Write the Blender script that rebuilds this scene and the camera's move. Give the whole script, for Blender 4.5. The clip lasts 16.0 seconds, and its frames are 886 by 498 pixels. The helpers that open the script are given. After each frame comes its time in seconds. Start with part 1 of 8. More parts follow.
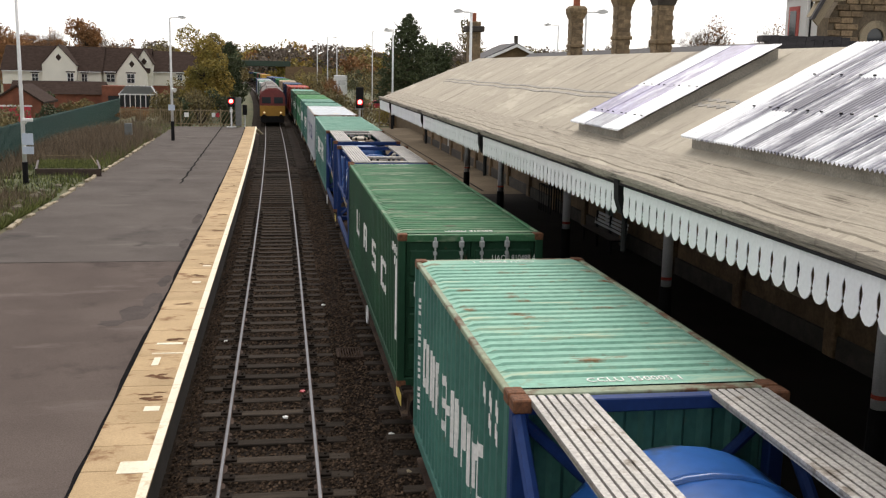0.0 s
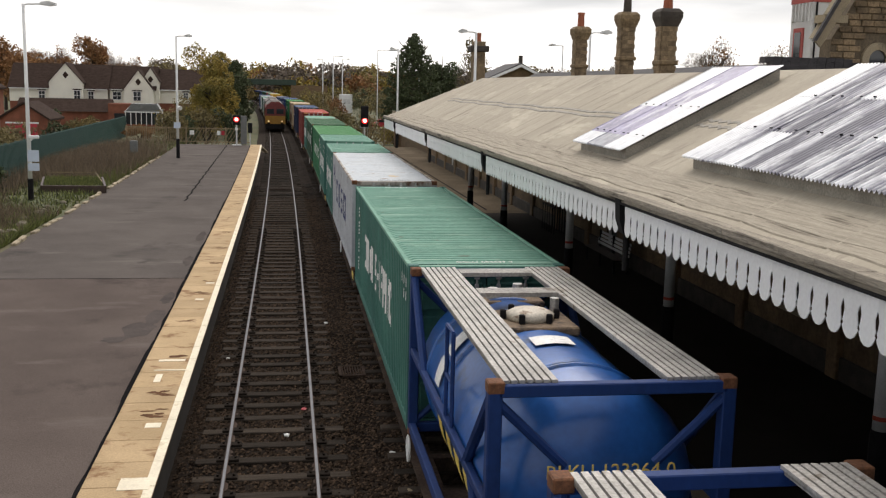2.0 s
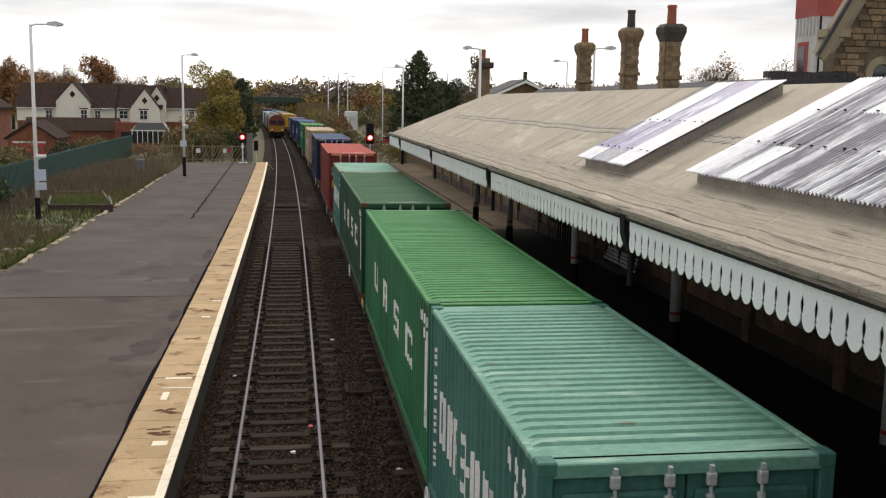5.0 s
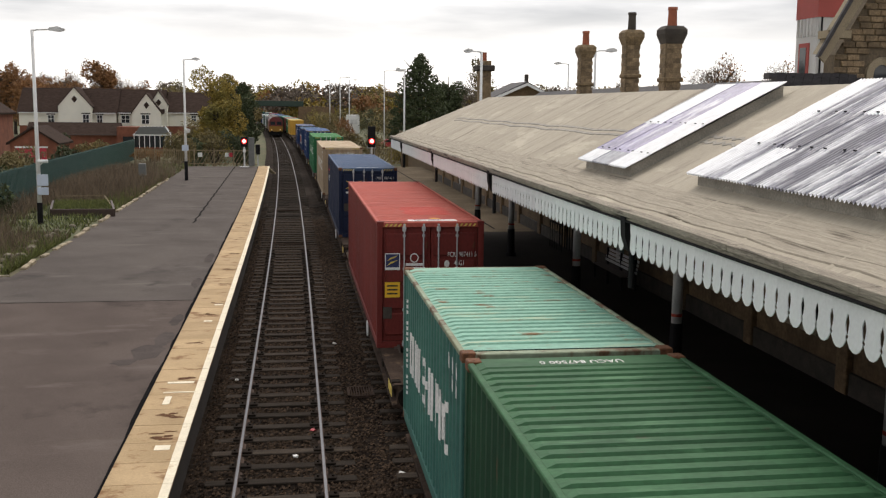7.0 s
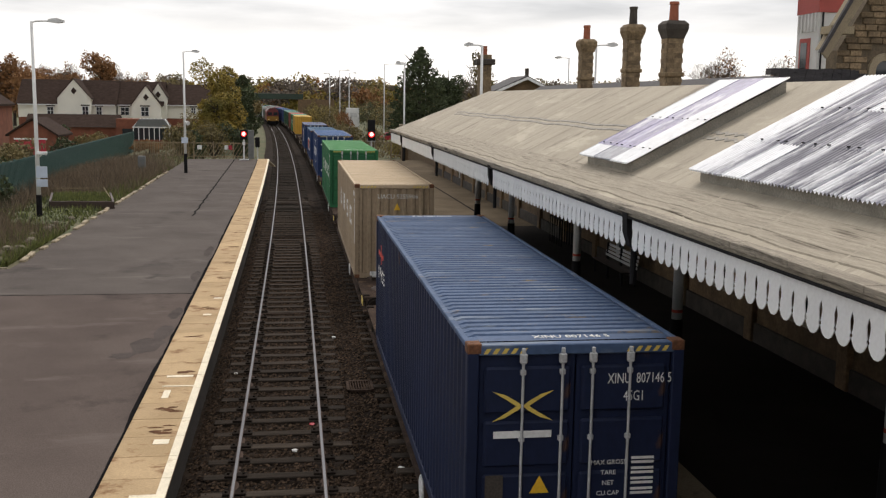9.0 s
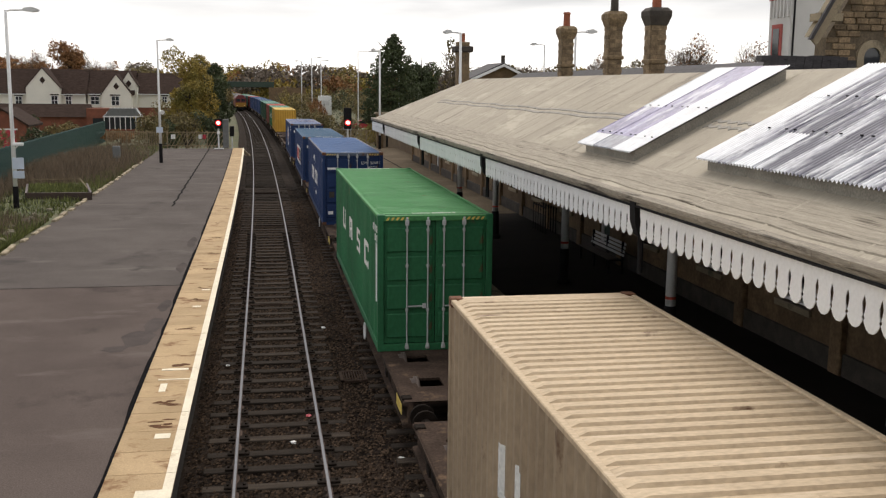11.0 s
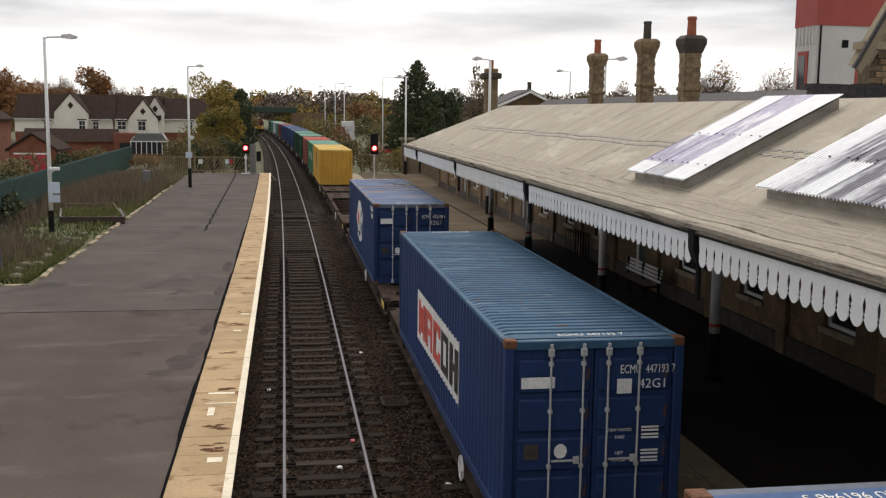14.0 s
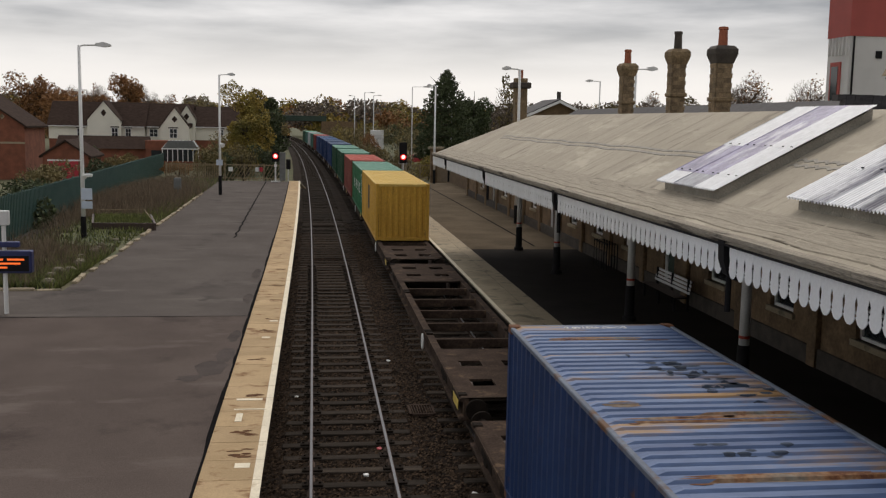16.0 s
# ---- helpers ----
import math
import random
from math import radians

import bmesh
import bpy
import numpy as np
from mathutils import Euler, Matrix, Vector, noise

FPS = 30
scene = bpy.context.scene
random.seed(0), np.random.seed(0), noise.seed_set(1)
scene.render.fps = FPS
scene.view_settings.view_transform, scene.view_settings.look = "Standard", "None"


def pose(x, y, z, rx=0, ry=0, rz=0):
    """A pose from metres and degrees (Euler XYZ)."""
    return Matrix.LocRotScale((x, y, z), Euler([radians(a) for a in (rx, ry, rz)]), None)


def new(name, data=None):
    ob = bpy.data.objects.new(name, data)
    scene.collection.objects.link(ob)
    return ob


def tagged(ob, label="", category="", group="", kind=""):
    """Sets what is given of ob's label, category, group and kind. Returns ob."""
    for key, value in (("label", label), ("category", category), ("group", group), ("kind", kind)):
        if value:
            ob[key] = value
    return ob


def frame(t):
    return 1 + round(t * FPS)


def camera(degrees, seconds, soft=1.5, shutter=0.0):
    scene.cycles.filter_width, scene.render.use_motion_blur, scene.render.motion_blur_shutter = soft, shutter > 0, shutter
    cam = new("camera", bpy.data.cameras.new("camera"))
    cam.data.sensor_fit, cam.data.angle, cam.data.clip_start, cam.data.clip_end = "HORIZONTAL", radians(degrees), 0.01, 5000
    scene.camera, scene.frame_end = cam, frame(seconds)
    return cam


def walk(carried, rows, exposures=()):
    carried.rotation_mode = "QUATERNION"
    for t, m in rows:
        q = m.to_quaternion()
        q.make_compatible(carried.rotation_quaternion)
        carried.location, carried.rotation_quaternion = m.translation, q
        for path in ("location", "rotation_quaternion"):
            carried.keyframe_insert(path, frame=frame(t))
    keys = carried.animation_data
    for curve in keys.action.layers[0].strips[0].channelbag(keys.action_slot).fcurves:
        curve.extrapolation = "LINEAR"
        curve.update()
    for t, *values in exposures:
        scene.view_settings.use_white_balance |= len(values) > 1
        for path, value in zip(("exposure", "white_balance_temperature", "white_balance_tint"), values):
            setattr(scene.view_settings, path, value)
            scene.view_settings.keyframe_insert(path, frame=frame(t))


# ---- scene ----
# ---- camera ----
CAM_ROWS = [
    (0, 0.235, 0.022, 6.305, -9.154, -10.171, -1.048),
    (0.5, 0.239, 0.018, 6.302, -8.954, -9.656, -1.189),
    (1, 0.252, 0.007, 6.303, -8.871, -9.326, -1.257),
    (1.5, 0.259, -0.004, 6.302, -8.883, -9.128, -1.326),
    (2, 0.262, -0.016, 6.305, -8.893, -9.106, -1.340),
    (2.5, 0.263, -0.023, 6.307, -8.828, -9.020, -1.363),
    (3, 0.262, -0.031, 6.309, -8.777, -8.853, -1.264),
    (3.5, 0.262, -0.042, 6.313, -8.704, -8.669, -1.189),
    (4, 0.264, -0.045, 6.314, -8.646, -8.496, -1.091),
    (6.5, 0.282, -0.061, 6.315, -8.388, -8.017, -0.668),
    (7, 0.286, -0.060, 6.320, -8.386, -8.043, -0.615),
    (7.5, 0.283, -0.052, 6.318, -8.386, -8.044, -0.704),
    (8, 0.285, -0.041, 6.318, -8.411, -8.052, -0.775),
    (8.5, 0.283, -0.026, 6.324, -8.428, -8.153, -0.888),
    (9, 0.271, 0.000, 6.332, -8.442, -8.404, -0.894),
    (9.5, 0.244, 0.025, 6.326, -8.445, -8.688, -0.988),
    (10, 0.157, 0.101, 6.341, -8.853, -9.132, -0.818),
    (12.5, -0.640, 0.114, 6.385, -11.103, -8.640, -0.668),
    (13, -0.670, 0.117, 6.392, -10.260, -8.152, -0.582),
    (13.5, -0.690, 0.112, 6.393, -9.551, -7.821, -0.601),
    (14, -0.704, 0.103, 6.391, -8.952, -7.692, -0.706),
    (14.5, -0.712, 0.097, 6.390, -8.416, -7.601, -0.762),
    (15, -0.719, 0.094, 6.388, -7.968, -7.511, -0.877),
    (15.5, -0.716, 0.091, 6.386, -7.616, -7.446, -0.879),
    (16, -0.715, 0.090, 6.385, -7.355, -7.197, -1.014),
]


def eye_pose(x, y, z, yaw, pitch, roll):
    return pose(x, y, z, 0, 0, yaw) @ pose(0, 0, 0, 90 + pitch) @ pose(0, 0, 0, 0, 0, -roll)


cam = camera(47.32, 16.0, soft=1.25)
walk(cam, [(r[0], eye_pose(*r[1:])) for r in CAM_ROWS],
     exposures=[(0, 0.58, 6850, 13), (0.5, 0.35, 6850, 13), (1.5, 0.36, 6850, 13), (4, 0.35, 6850, 13), (9, 0.3, 6850, 13), (12.5, 0.38, 6850, 13), (14, 0.26, 6850, 13), (15, 0.12, 6850, 13), (16, -0.2, 6850, 13)])

# ---- world and light: an overcast autumn afternoon ----
SUN_ELEV, SUN_ROT = 55, 15
world = bpy.data.worlds.new("sky")
scene.world = world
world.use_nodes = True
wn, wl = world.node_tree.nodes, world.node_tree.links
wn.clear()
w_out = wn.new("ShaderNodeOutputWorld")
w_bg = wn.new("ShaderNodeBackground")
w_sky = wn.new("ShaderNodeTexSky")
w_sky.sky_type = "NISHITA"
w_sky.sun_disc = False
w_sky.sun_elevation, w_sky.sun_rotation = radians(SUN_ELEV), radians(SUN_ROT)
w_co = wn.new("ShaderNodeTexCoord")
w_map = wn.new("ShaderNodeMapping")
w_map.inputs["Scale"].default_value = (1.7, 1.7, 11.0)
w_no = wn.new("ShaderNodeTexNoise")
w_no.inputs["Scale"].default_value, w_no.inputs["Detail"].default_value = 1.5, 6.0
w_no.inputs["Roughness"].default_value = 0.52
w_ramp = wn.new("ShaderNodeValToRGB")
w_ramp.color_ramp.elements[0].position, w_ramp.color_ramp.elements[0].color = 0.42, (3.9, 4.15, 4.5, 1)
w_ramp.color_ramp.elements[1].position, w_ramp.color_ramp.elements[1].color = 0.63, (9.6, 9.8, 10.0, 1)
w_sep = wn.new("ShaderNodeSeparateXYZ")
w_low = wn.new("ShaderNodeMapRange")
for k, v in (("From Min", 0.035), ("From Max", 0.1), ("To Min", 1.0), ("To Max", 0.0)):
    w_low.inputs[k].default_value = v
w_hmix = wn.new("ShaderNodeMix")
w_hmix.data_type = "RGBA"
w_hmix.inputs[7].default_value = (10.8, 10.9, 10.9, 1)
w_mix = wn.new("ShaderNodeMix")
w_mix.data_type = "RGBA"
w_mix.inputs[0].default_value = 0.9
wl.new(w_co.outputs["Generated"], w_map.inputs[0])
wl.new(w_co.outputs["Generated"], w_sep.inputs[0])
wl.new(w_sep.outputs["Z"], w_low.inputs["Value"])
wl.new(w_map.outputs[0], w_no.inputs["Vector"])
wl.new(w_no.outputs["Fac"], w_ramp.inputs[0])
wl.new(w_low.outputs[0], w_hmix.inputs[0])
wl.new(w_ramp.outputs[0], w_hmix.inputs[6])
wl.new(w_sky.outputs[0], w_mix.inputs[6])
wl.new(w_hmix.outputs[2], w_mix.inputs[7])
wl.new(w_mix.outputs[2], w_bg.inputs[0])
w_bg.inputs[1].default_value = 0.1
wl.new(w_bg.outputs[0], w_out.inputs[0])

sun = new("sun", bpy.data.lights.new("sun", "SUN"))
sun.data.energy, sun.data.angle, sun.data.color = 1.8, radians(40), (1.0, 0.97, 0.92)
sun.matrix_world = pose(0, 0, 60, 90 - SUN_ELEV, 0, 180 - SUN_ROT)


# ---- materials ----
def mat(name, color, rough=0.7, metal=0.0, var=0.25, scale=3.0, fine=40.0, bump=0.15, color2=None, stain=None, stain_amt=0.0,
        stain_scale=1.2, stretch=(1, 1, 1), island=0.0, emit=0.0, spec=0.5, trans=0.0, obj_random=0.0, bump_scale=None, spread=False,
        scuff=None, scuff_amt=0.0, scuff_scale=2.0, scuff_stretch=(1, 1, 1)):
    """Two scales of colour variation, an optional stain with its own shape, fine relief."""
    m = bpy.data.materials.new(name)
    m.use_nodes = True
    n, l = m.node_tree.nodes, m.node_tree.links
    b = n["Principled BSDF"]
    co = n.new("ShaderNodeTexCoord")
    mp = n.new("ShaderNodeMapping")
    mp.inputs["Scale"].default_value = stretch
    if spread:  # pieces that share one mesh take different parts of the pattern
        add = n.new("ShaderNodeVectorMath")
        l.new(co.outputs["Object"], add.inputs[0])
        l.new(n.new("ShaderNodeObjectInfo").outputs["Location"], add.inputs[1])
        l.new(add.outputs[0], mp.inputs[0])
    else:
        l.new(co.outputs["Object"], mp.inputs[0])
    big = n.new("ShaderNodeTexNoise")
    big.inputs["Scale"].default_value, big.inputs["Detail"].default_value = scale, 5
    l.new(mp.outputs[0], big.inputs["Vector"])
    sm = n.new("ShaderNodeTexNoise")
    sm.inputs["Scale"].default_value, sm.inputs["Detail"].default_value = fine, 3
    l.new(mp.outputs[0], sm.inputs["Vector"])
    c2 = color2 or tuple(c * (1 - var) for c in color)
    mix = n.new("ShaderNodeMix")
    mix.data_type = "RGBA"
    mix.inputs[6].default_value, mix.inputs[7].default_value = (*c2, 1), (*color, 1)
    r = n.new("ShaderNodeMapRange")
    r.inputs["From Min"].default_value, r.inputs["From Max"].default_value = 0.35, 0.65
    l.new(big.outputs["Fac"], r.inputs["Value"])
    l.new(r.outputs[0], mix.inputs[0])
    out = mix.outputs[2]
    mul = n.new("ShaderNodeMix")
    mul.data_type, mul.blend_type = "RGBA", "MULTIPLY"
    mul.inputs[0].default_value = 1.0
    r2 = n.new("ShaderNodeMapRange")
    r2.inputs["From Min"].default_value, r2.inputs["From Max"].default_value = 0.3, 0.7
    r2.inputs["To Min"].default_value, r2.inputs["To Max"].default_value = 1 - var * 0.8, 1 + var * 0.6
    l.new(sm.outputs["Fac"], r2.inputs["Value"])
    comb = n.new("ShaderNodeCombineColor")
    for i in range(3):
        l.new(r2.outputs[0], comb.inputs[i])
    l.new(out, mul.inputs[6])
    l.new(comb.outputs[0], mul.inputs[7])
    out = mul.outputs[2]
    if island or obj_random:
        src = n.new("ShaderNodeNewGeometry").outputs["Random Per Island"] if island else n.new("ShaderNodeObjectInfo").outputs["Random"]
        a = island or obj_random
        r3 = n.new("ShaderNodeMapRange")
        r3.inputs["To Min"].default_value, r3.inputs["To Max"].default_value = 1 - a, 1 + a
        l.new(src, r3.inputs["Value"])
        cc = n.new("ShaderNodeCombineColor")
        for i in range(3):
            l.new(r3.outputs[0], cc.inputs[i])
        m3 = n.new("ShaderNodeMix")
        m3.data_type, m3.blend_type = "RGBA", "MULTIPLY"
        m3.inputs[0].default_value = 1.0
        l.new(out, m3.inputs[6])
        l.new(cc.outputs[0], m3.inputs[7])
        out = m3.outputs[2]
    layers = []
    if scuff:
        mp2 = n.new("ShaderNodeMapping")
        mp2.inputs["Scale"].default_value, mp2.inputs["Location"].default_value = scuff_stretch, (3.1, 7.7, 1.3)
        l.new(co.outputs["Object"], mp2.inputs[0])
        layers.append((scuff, scuff_amt, scuff_scale, mp2))
    if stain:
        layers.append((stain, stain_amt, stain_scale, mp))
    for colour, amount, size, place in layers:
        st = n.new("ShaderNodeTexNoise")
        st.inputs["Scale"].default_value, st.inputs["Detail"].default_value = size, 7
        st.inputs["Roughness"].default_value = 0.65
        l.new(place.outputs[0], st.inputs["Vector"])
        r4 = n.new("ShaderNodeMapRange")
        lim = 0.66 - 0.3 * amount
        r4.inputs["From Min"].default_value, r4.inputs["From Max"].default_value = lim, lim + 0.1
        l.new(st.outputs["Fac"], r4.inputs["Value"])
        m4 = n.new("ShaderNodeMix")
        m4.data_type = "RGBA"
        m4.inputs[7].default_value = (*colour, 1)
        l.new(r4.outputs[0], m4.inputs[0])
        l.new(out, m4.inputs[6])
        out = m4.outputs[2]
    l.new(out, b.inputs["Base Color"])
    b.inputs["Roughness"].default_value, b.inputs["Metallic"].default_value = rough, metal
    b.inputs["Specular IOR Level"].default_value = spec
    b.inputs["Transmission Weight"].default_value = trans
    if emit:
        b.inputs["Emission Color"].default_value = (*color, 1)
        b.inputs["Emission Strength"].default_value = emit
    if bump:
        bn = n.new("ShaderNodeTexNoise")
        bn.inputs["Scale"].default_value, bn.inputs["Detail"].default_value = bump_scale or fine, 4
        l.new(mp.outputs[0], bn.inputs["Vector"])
        bp = n.new("ShaderNodeBump")
        bp.inputs["Strength"].default_value, bp.inputs["Distance"].default_value = bump, 0.02
        l.new(bn.outputs["Fac"], bp.inputs["Height"])
        l.new(bp.outputs[0], b.inputs["Normal"])
    return m


RUST = (0.115, 0.058, 0.03)
M_ground = mat("rough_ground", (0.12, 0.105, 0.055), 0.95, var=0.5, scale=0.35, fine=9, color2=(0.075, 0.09, 0.035))
M_ballast = mat("ballast", (0.036, 0.025, 0.018), 0.95, var=0.5, scale=0.7, fine=22, bump=0.9, color2=(0.015, 0.011, 0.0085), spec=0.08)
M_stone = mat("ballast_stone", (0.066, 0.044, 0.029), 0.95, var=0.3, scale=3, fine=30, island=0.9, spec=0.1)
M_sleeper = mat("sleeper", (0.050, 0.039, 0.030), 0.9, var=0.4, scale=2.5, fine=35, stretch=(1, 6, 6), obj_random=0.35, spread=True, spec=0.1)
M_rail_top = mat("rail_head", (0.19, 0.19, 0.20), 0.34, 0.9, var=0.12, scale=1, fine=20, bump=0.02)
M_rail = mat("rail_web", (0.085, 0.05, 0.034), 0.85, 0.2, var=0.4, scale=2, fine=30)
M_asph_far = mat("asphalt_grey", (0.118, 0.102, 0.092), 0.95, var=0.3, scale=0.5, fine=45, bump=0.35, color2=(0.092, 0.079, 0.072), stain=(0.068, 0.059, 0.055), stain_amt=0.26, stain_scale=0.4, spec=0.06, scuff=(0.135, 0.118, 0.105), scuff_amt=0.3, scuff_scale=0.5, scuff_stretch=(0.6, 1.6, 1))
M_asph_near = mat("asphalt_brown", (0.114, 0.091, 0.080), 0.95, var=0.3, scale=0.45, fine=45, bump=0.35, color2=(0.088, 0.069, 0.061), stain=(0.064, 0.050, 0.045), stain_amt=0.26, stain_scale=0.35, spec=0.06, scuff=(0.13, 0.106, 0.094), scuff_amt=0.3, scuff_scale=0.5, scuff_stretch=(0.6, 1.6, 1))
M_damp = mat("damp_asphalt", (0.084, 0.068, 0.062), 0.9, var=0.3, scale=1.5, fine=45, bump=0.3, spec=0.1)
# dark asphalt; under the canopy its darkness is shade put into the colour
M_asph_dark_shade = mat("asphalt_dark_shade", (0.032, 0.028, 0.025), 0.95, var=0.3, scale=0.5, fine=60, bump=0.25, spec=0.06)
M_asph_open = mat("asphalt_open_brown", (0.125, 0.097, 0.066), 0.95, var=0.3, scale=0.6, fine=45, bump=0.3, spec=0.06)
M_coping = mat("coping_slab", (0.48, 0.345, 0.20), 0.9, var=0.22, scale=0.9, fine=55, bump=0.4, color2=(0.40, 0.285, 0.16), stain=(0.22, 0.12, 0.06), stain_amt=0.36, stain_scale=2.0, stretch=(0.8, 1.2, 1), obj_random=0.09, spread=True, spec=0.2)
M_rust_stain = mat("rust_stain", (0.15, 0.075, 0.04), 0.95, var=0.4, scale=6, fine=40, spec=0.1)
M_coping2 = mat("coping_slab_grey", (0.38, 0.31, 0.205), 0.85, var=0.3, scale=1.2, fine=45, bump=0.3, stain=(0.13, 0.11, 0.07), stain_amt=0.4, obj_random=0.15, spread=True)
M_white_line = mat("white_line", (0.80, 0.72, 0.56), 0.75, var=0.12, scale=2.5, fine=30, stain=(0.52, 0.42, 0.27), stain_amt=0.25, stain_scale=4, spread=True, spec=0.2)
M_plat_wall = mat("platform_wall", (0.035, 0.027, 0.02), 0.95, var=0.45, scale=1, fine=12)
M_crack = mat("tar_line", (0.012, 0.0115, 0.012), 1.0, var=0.3, spec=0.02)
M_roof = mat("roof_felt", (0.42, 0.375, 0.30), 0.9, var=0.12, scale=0.8, fine=22, bump=0.25, color2=(0.355, 0.315, 0.25), stain=(0.235, 0.205, 0.165), stain_amt=0.26, stain_scale=1.3, stretch=(0.35, 2.0, 1), spec=0.25, scuff=(0.47, 0.425, 0.34), scuff_amt=0.3, scuff_scale=1.2, scuff_stretch=(1.5, 0.4, 1))
M_eaves = mat("eaves_felt", (0.40, 0.355, 0.285), 0.9, var=0.22, scale=5, fine=30, bump=0.3, color2=(0.31, 0.275, 0.22), stain=(0.13, 0.11, 0.085), stain_amt=0.26, stain_scale=2.2, stretch=(7.0, 0.3, 1), spec=0.2)
M_gutter = mat("weathered_eaves", (0.33, 0.295, 0.24), 0.9, var=0.35, scale=4, fine=30, color2=(0.24, 0.21, 0.17), stain=(0.08, 0.068, 0.055), stain_amt=0.42, stain_scale=2.5, stretch=(3, 0.3, 3), spec=0.2)
M_black = mat("black_paint", (0.016, 0.015, 0.016), 0.8, var=0.3, spec=0.15)
M_valance = mat("valance_white", (0.76, 0.77, 0.77), 0.6, var=0.06, scale=1, fine=25, bump=0.05, obj_random=0.04)
M_white = mat("white_paint", (0.78, 0.78, 0.76), 0.55, var=0.08)
M_post = mat("post_grey", (0.66, 0.66, 0.65), 0.5, var=0.15, scale=2)
M_red_band = mat("red_band", (0.45, 0.06, 0.03), 0.6, var=0.2)
# sandstone toned down to put canopy shade into the station wall
M_stonewall = mat("sandstone", (0.20, 0.13, 0.07), 0.9, var=0.35, scale=2.0, fine=12, bump=0.5, obj_random=0.2)
M_stone_block = mat("stone_block", (0.26, 0.185, 0.108), 0.9, var=0.4, scale=5, fine=25, bump=0.5, obj_random=0.3, spread=True)
M_mortar = mat("mortar", (0.15, 0.115, 0.075), 0.95, var=0.3, scale=5, fine=20)
M_timber_brown = mat("brown_timber", (0.06, 0.035, 0.025), 0.6, var=0.3)
M_glass = mat("window_glass", (0.03, 0.035, 0.04), 0.08, var=0.1, bump=0)
M_polycarb = mat("rooflight_sheet", (0.66, 0.67, 0.70), 0.45, var=0.15, scale=1.6, fine=10, bump=0.0, stain=(0.11, 0.11, 0.145), stain_amt=0.66, stain_scale=0.9, stretch=(0.4, 3.4, 1), spec=0.3, scuff=(0.30, 0.30, 0.36), scuff_amt=0.6, scuff_scale=1.3, scuff_stretch=(0.5, 2.5, 1))
M_polycarb2 = mat("rooflight_sheet_clear", (0.58, 0.59, 0.62), 0.3, var=0.15, scale=1.3, fine=10, bump=0.0, stain=(0.24, 0.22, 0.36), stain_amt=0.35, stain_scale=0.6, stretch=(0.5, 1.8, 1), spec=0.5)
M_sheet_white = mat("white_sheet", (0.74, 0.76, 0.79), 0.35, var=0.12, scale=1.5, fine=14, bump=0, stain=(0.45, 0.46, 0.52), stain_amt=0.2, stain_scale=2, stretch=(0.5, 2, 1))
M_sheet_violet = mat("violet_stained_sheet", (0.33, 0.31, 0.47), 0.35, var=0.3, scale=1.5, fine=14, bump=0, stretch=(0.5, 2, 1), scuff=(0.6, 0.6, 0.66), scuff_amt=0.35, scuff_scale=1.0, scuff_stretch=(0.6, 2.0, 1))
M_sheet_grey = mat("grey_sheet", (0.33, 0.345, 0.40), 0.3, var=0.35, scale=1.8, fine=14, bump=0, stretch=(0.4, 2.5, 1))
M_lead = mat("lead_upstand", (0.33, 0.305, 0.26), 0.75, var=0.3, scale=3)
M_slate = mat("slate", (0.055, 0.05, 0.052), 0.75, var=0.35, scale=3, fine=18, stretch=(1, 1, 3), bump=0.4)
M_tile_roof = mat("brown_roof_tile", (0.060, 0.040, 0.032), 0.95, var=0.35, scale=2, fine=10, stretch=(1, 1, 3), bump=0.4, spec=0.08)
M_render = mat("cream_render", (0.80, 0.77, 0.66), 0.85, var=0.08, scale=0.6)
M_brick = mat("red_brick", (0.25, 0.088, 0.05), 0.9, var=0.3, scale=1.5, fine=14)
M_chim = mat("chimney_stone", (0.27, 0.19, 0.105), 0.9, var=0.45, scale=3, fine=14, bump=0.5, stain=(0.08, 0.06, 0.045), stain_amt=0.4, stain_scale=1.5)
M_soot = mat("sooty_stone", (0.075, 0.062, 0.05), 0.9, var=0.4, scale=3)
M_pot = mat("terracotta_pot", (0.36, 0.11, 0.055), 0.8, var=0.25)
M_tower = mat("tower_cladding", (0.62, 0.60, 0.58), 0.6, var=0.1, scale=0.4)
M_tower_red = mat("tower_red", (0.42, 0.075, 0.06), 0.6, var=0.15, scale=0.4)
M_green_fence = mat("green_palisade", (0.018, 0.068, 0.056), 0.6, var=0.25)
M_wood_fence = mat("weathered_timber", (0.32, 0.245, 0.15), 0.9, var=0.35, scale=3, fine=25)
M_grass = mat("grass", (0.17, 0.19, 0.055), 0.9, var=0.3, scale=0.6, island=0.5, bump=0)
M_dead = mat("dead_stems", (0.20, 0.148, 0.098), 0.95, var=0.3, scale=0.5, island=0.5, bump=0)
M_leaf_yellow = mat("leaf_yellow", (0.38, 0.26, 0.045), 0.8, var=0.3, scale=0.25, island=0.5, bump=0, color2=(0.17, 0.15, 0.035))
M_leaf_green = mat("leaf_dark_green", (0.065, 0.085, 0.03), 0.8, var=0.4, scale=0.3, island=0.34, bump=0)
M_leaf_rust = mat("leaf_rust", (0.31, 0.15, 0.055), 0.85, var=0.4, scale=0.25, island=0.34, bump=0)
M_leaf_olive = mat("leaf_olive", (0.26, 0.19, 0.065), 0.85, var=0.4, scale=0.12, island=0.34, bump=0, color2=(0.12, 0.105, 0.05))
M_twig = mat("bare_twigs", (0.17, 0.135, 0.105), 0.95, var=0.3, scale=0.5, island=0.4, bump=0)
M_bark = mat("bark", (0.075, 0.06, 0.045), 0.95, var=0.4, scale=3, fine=20)
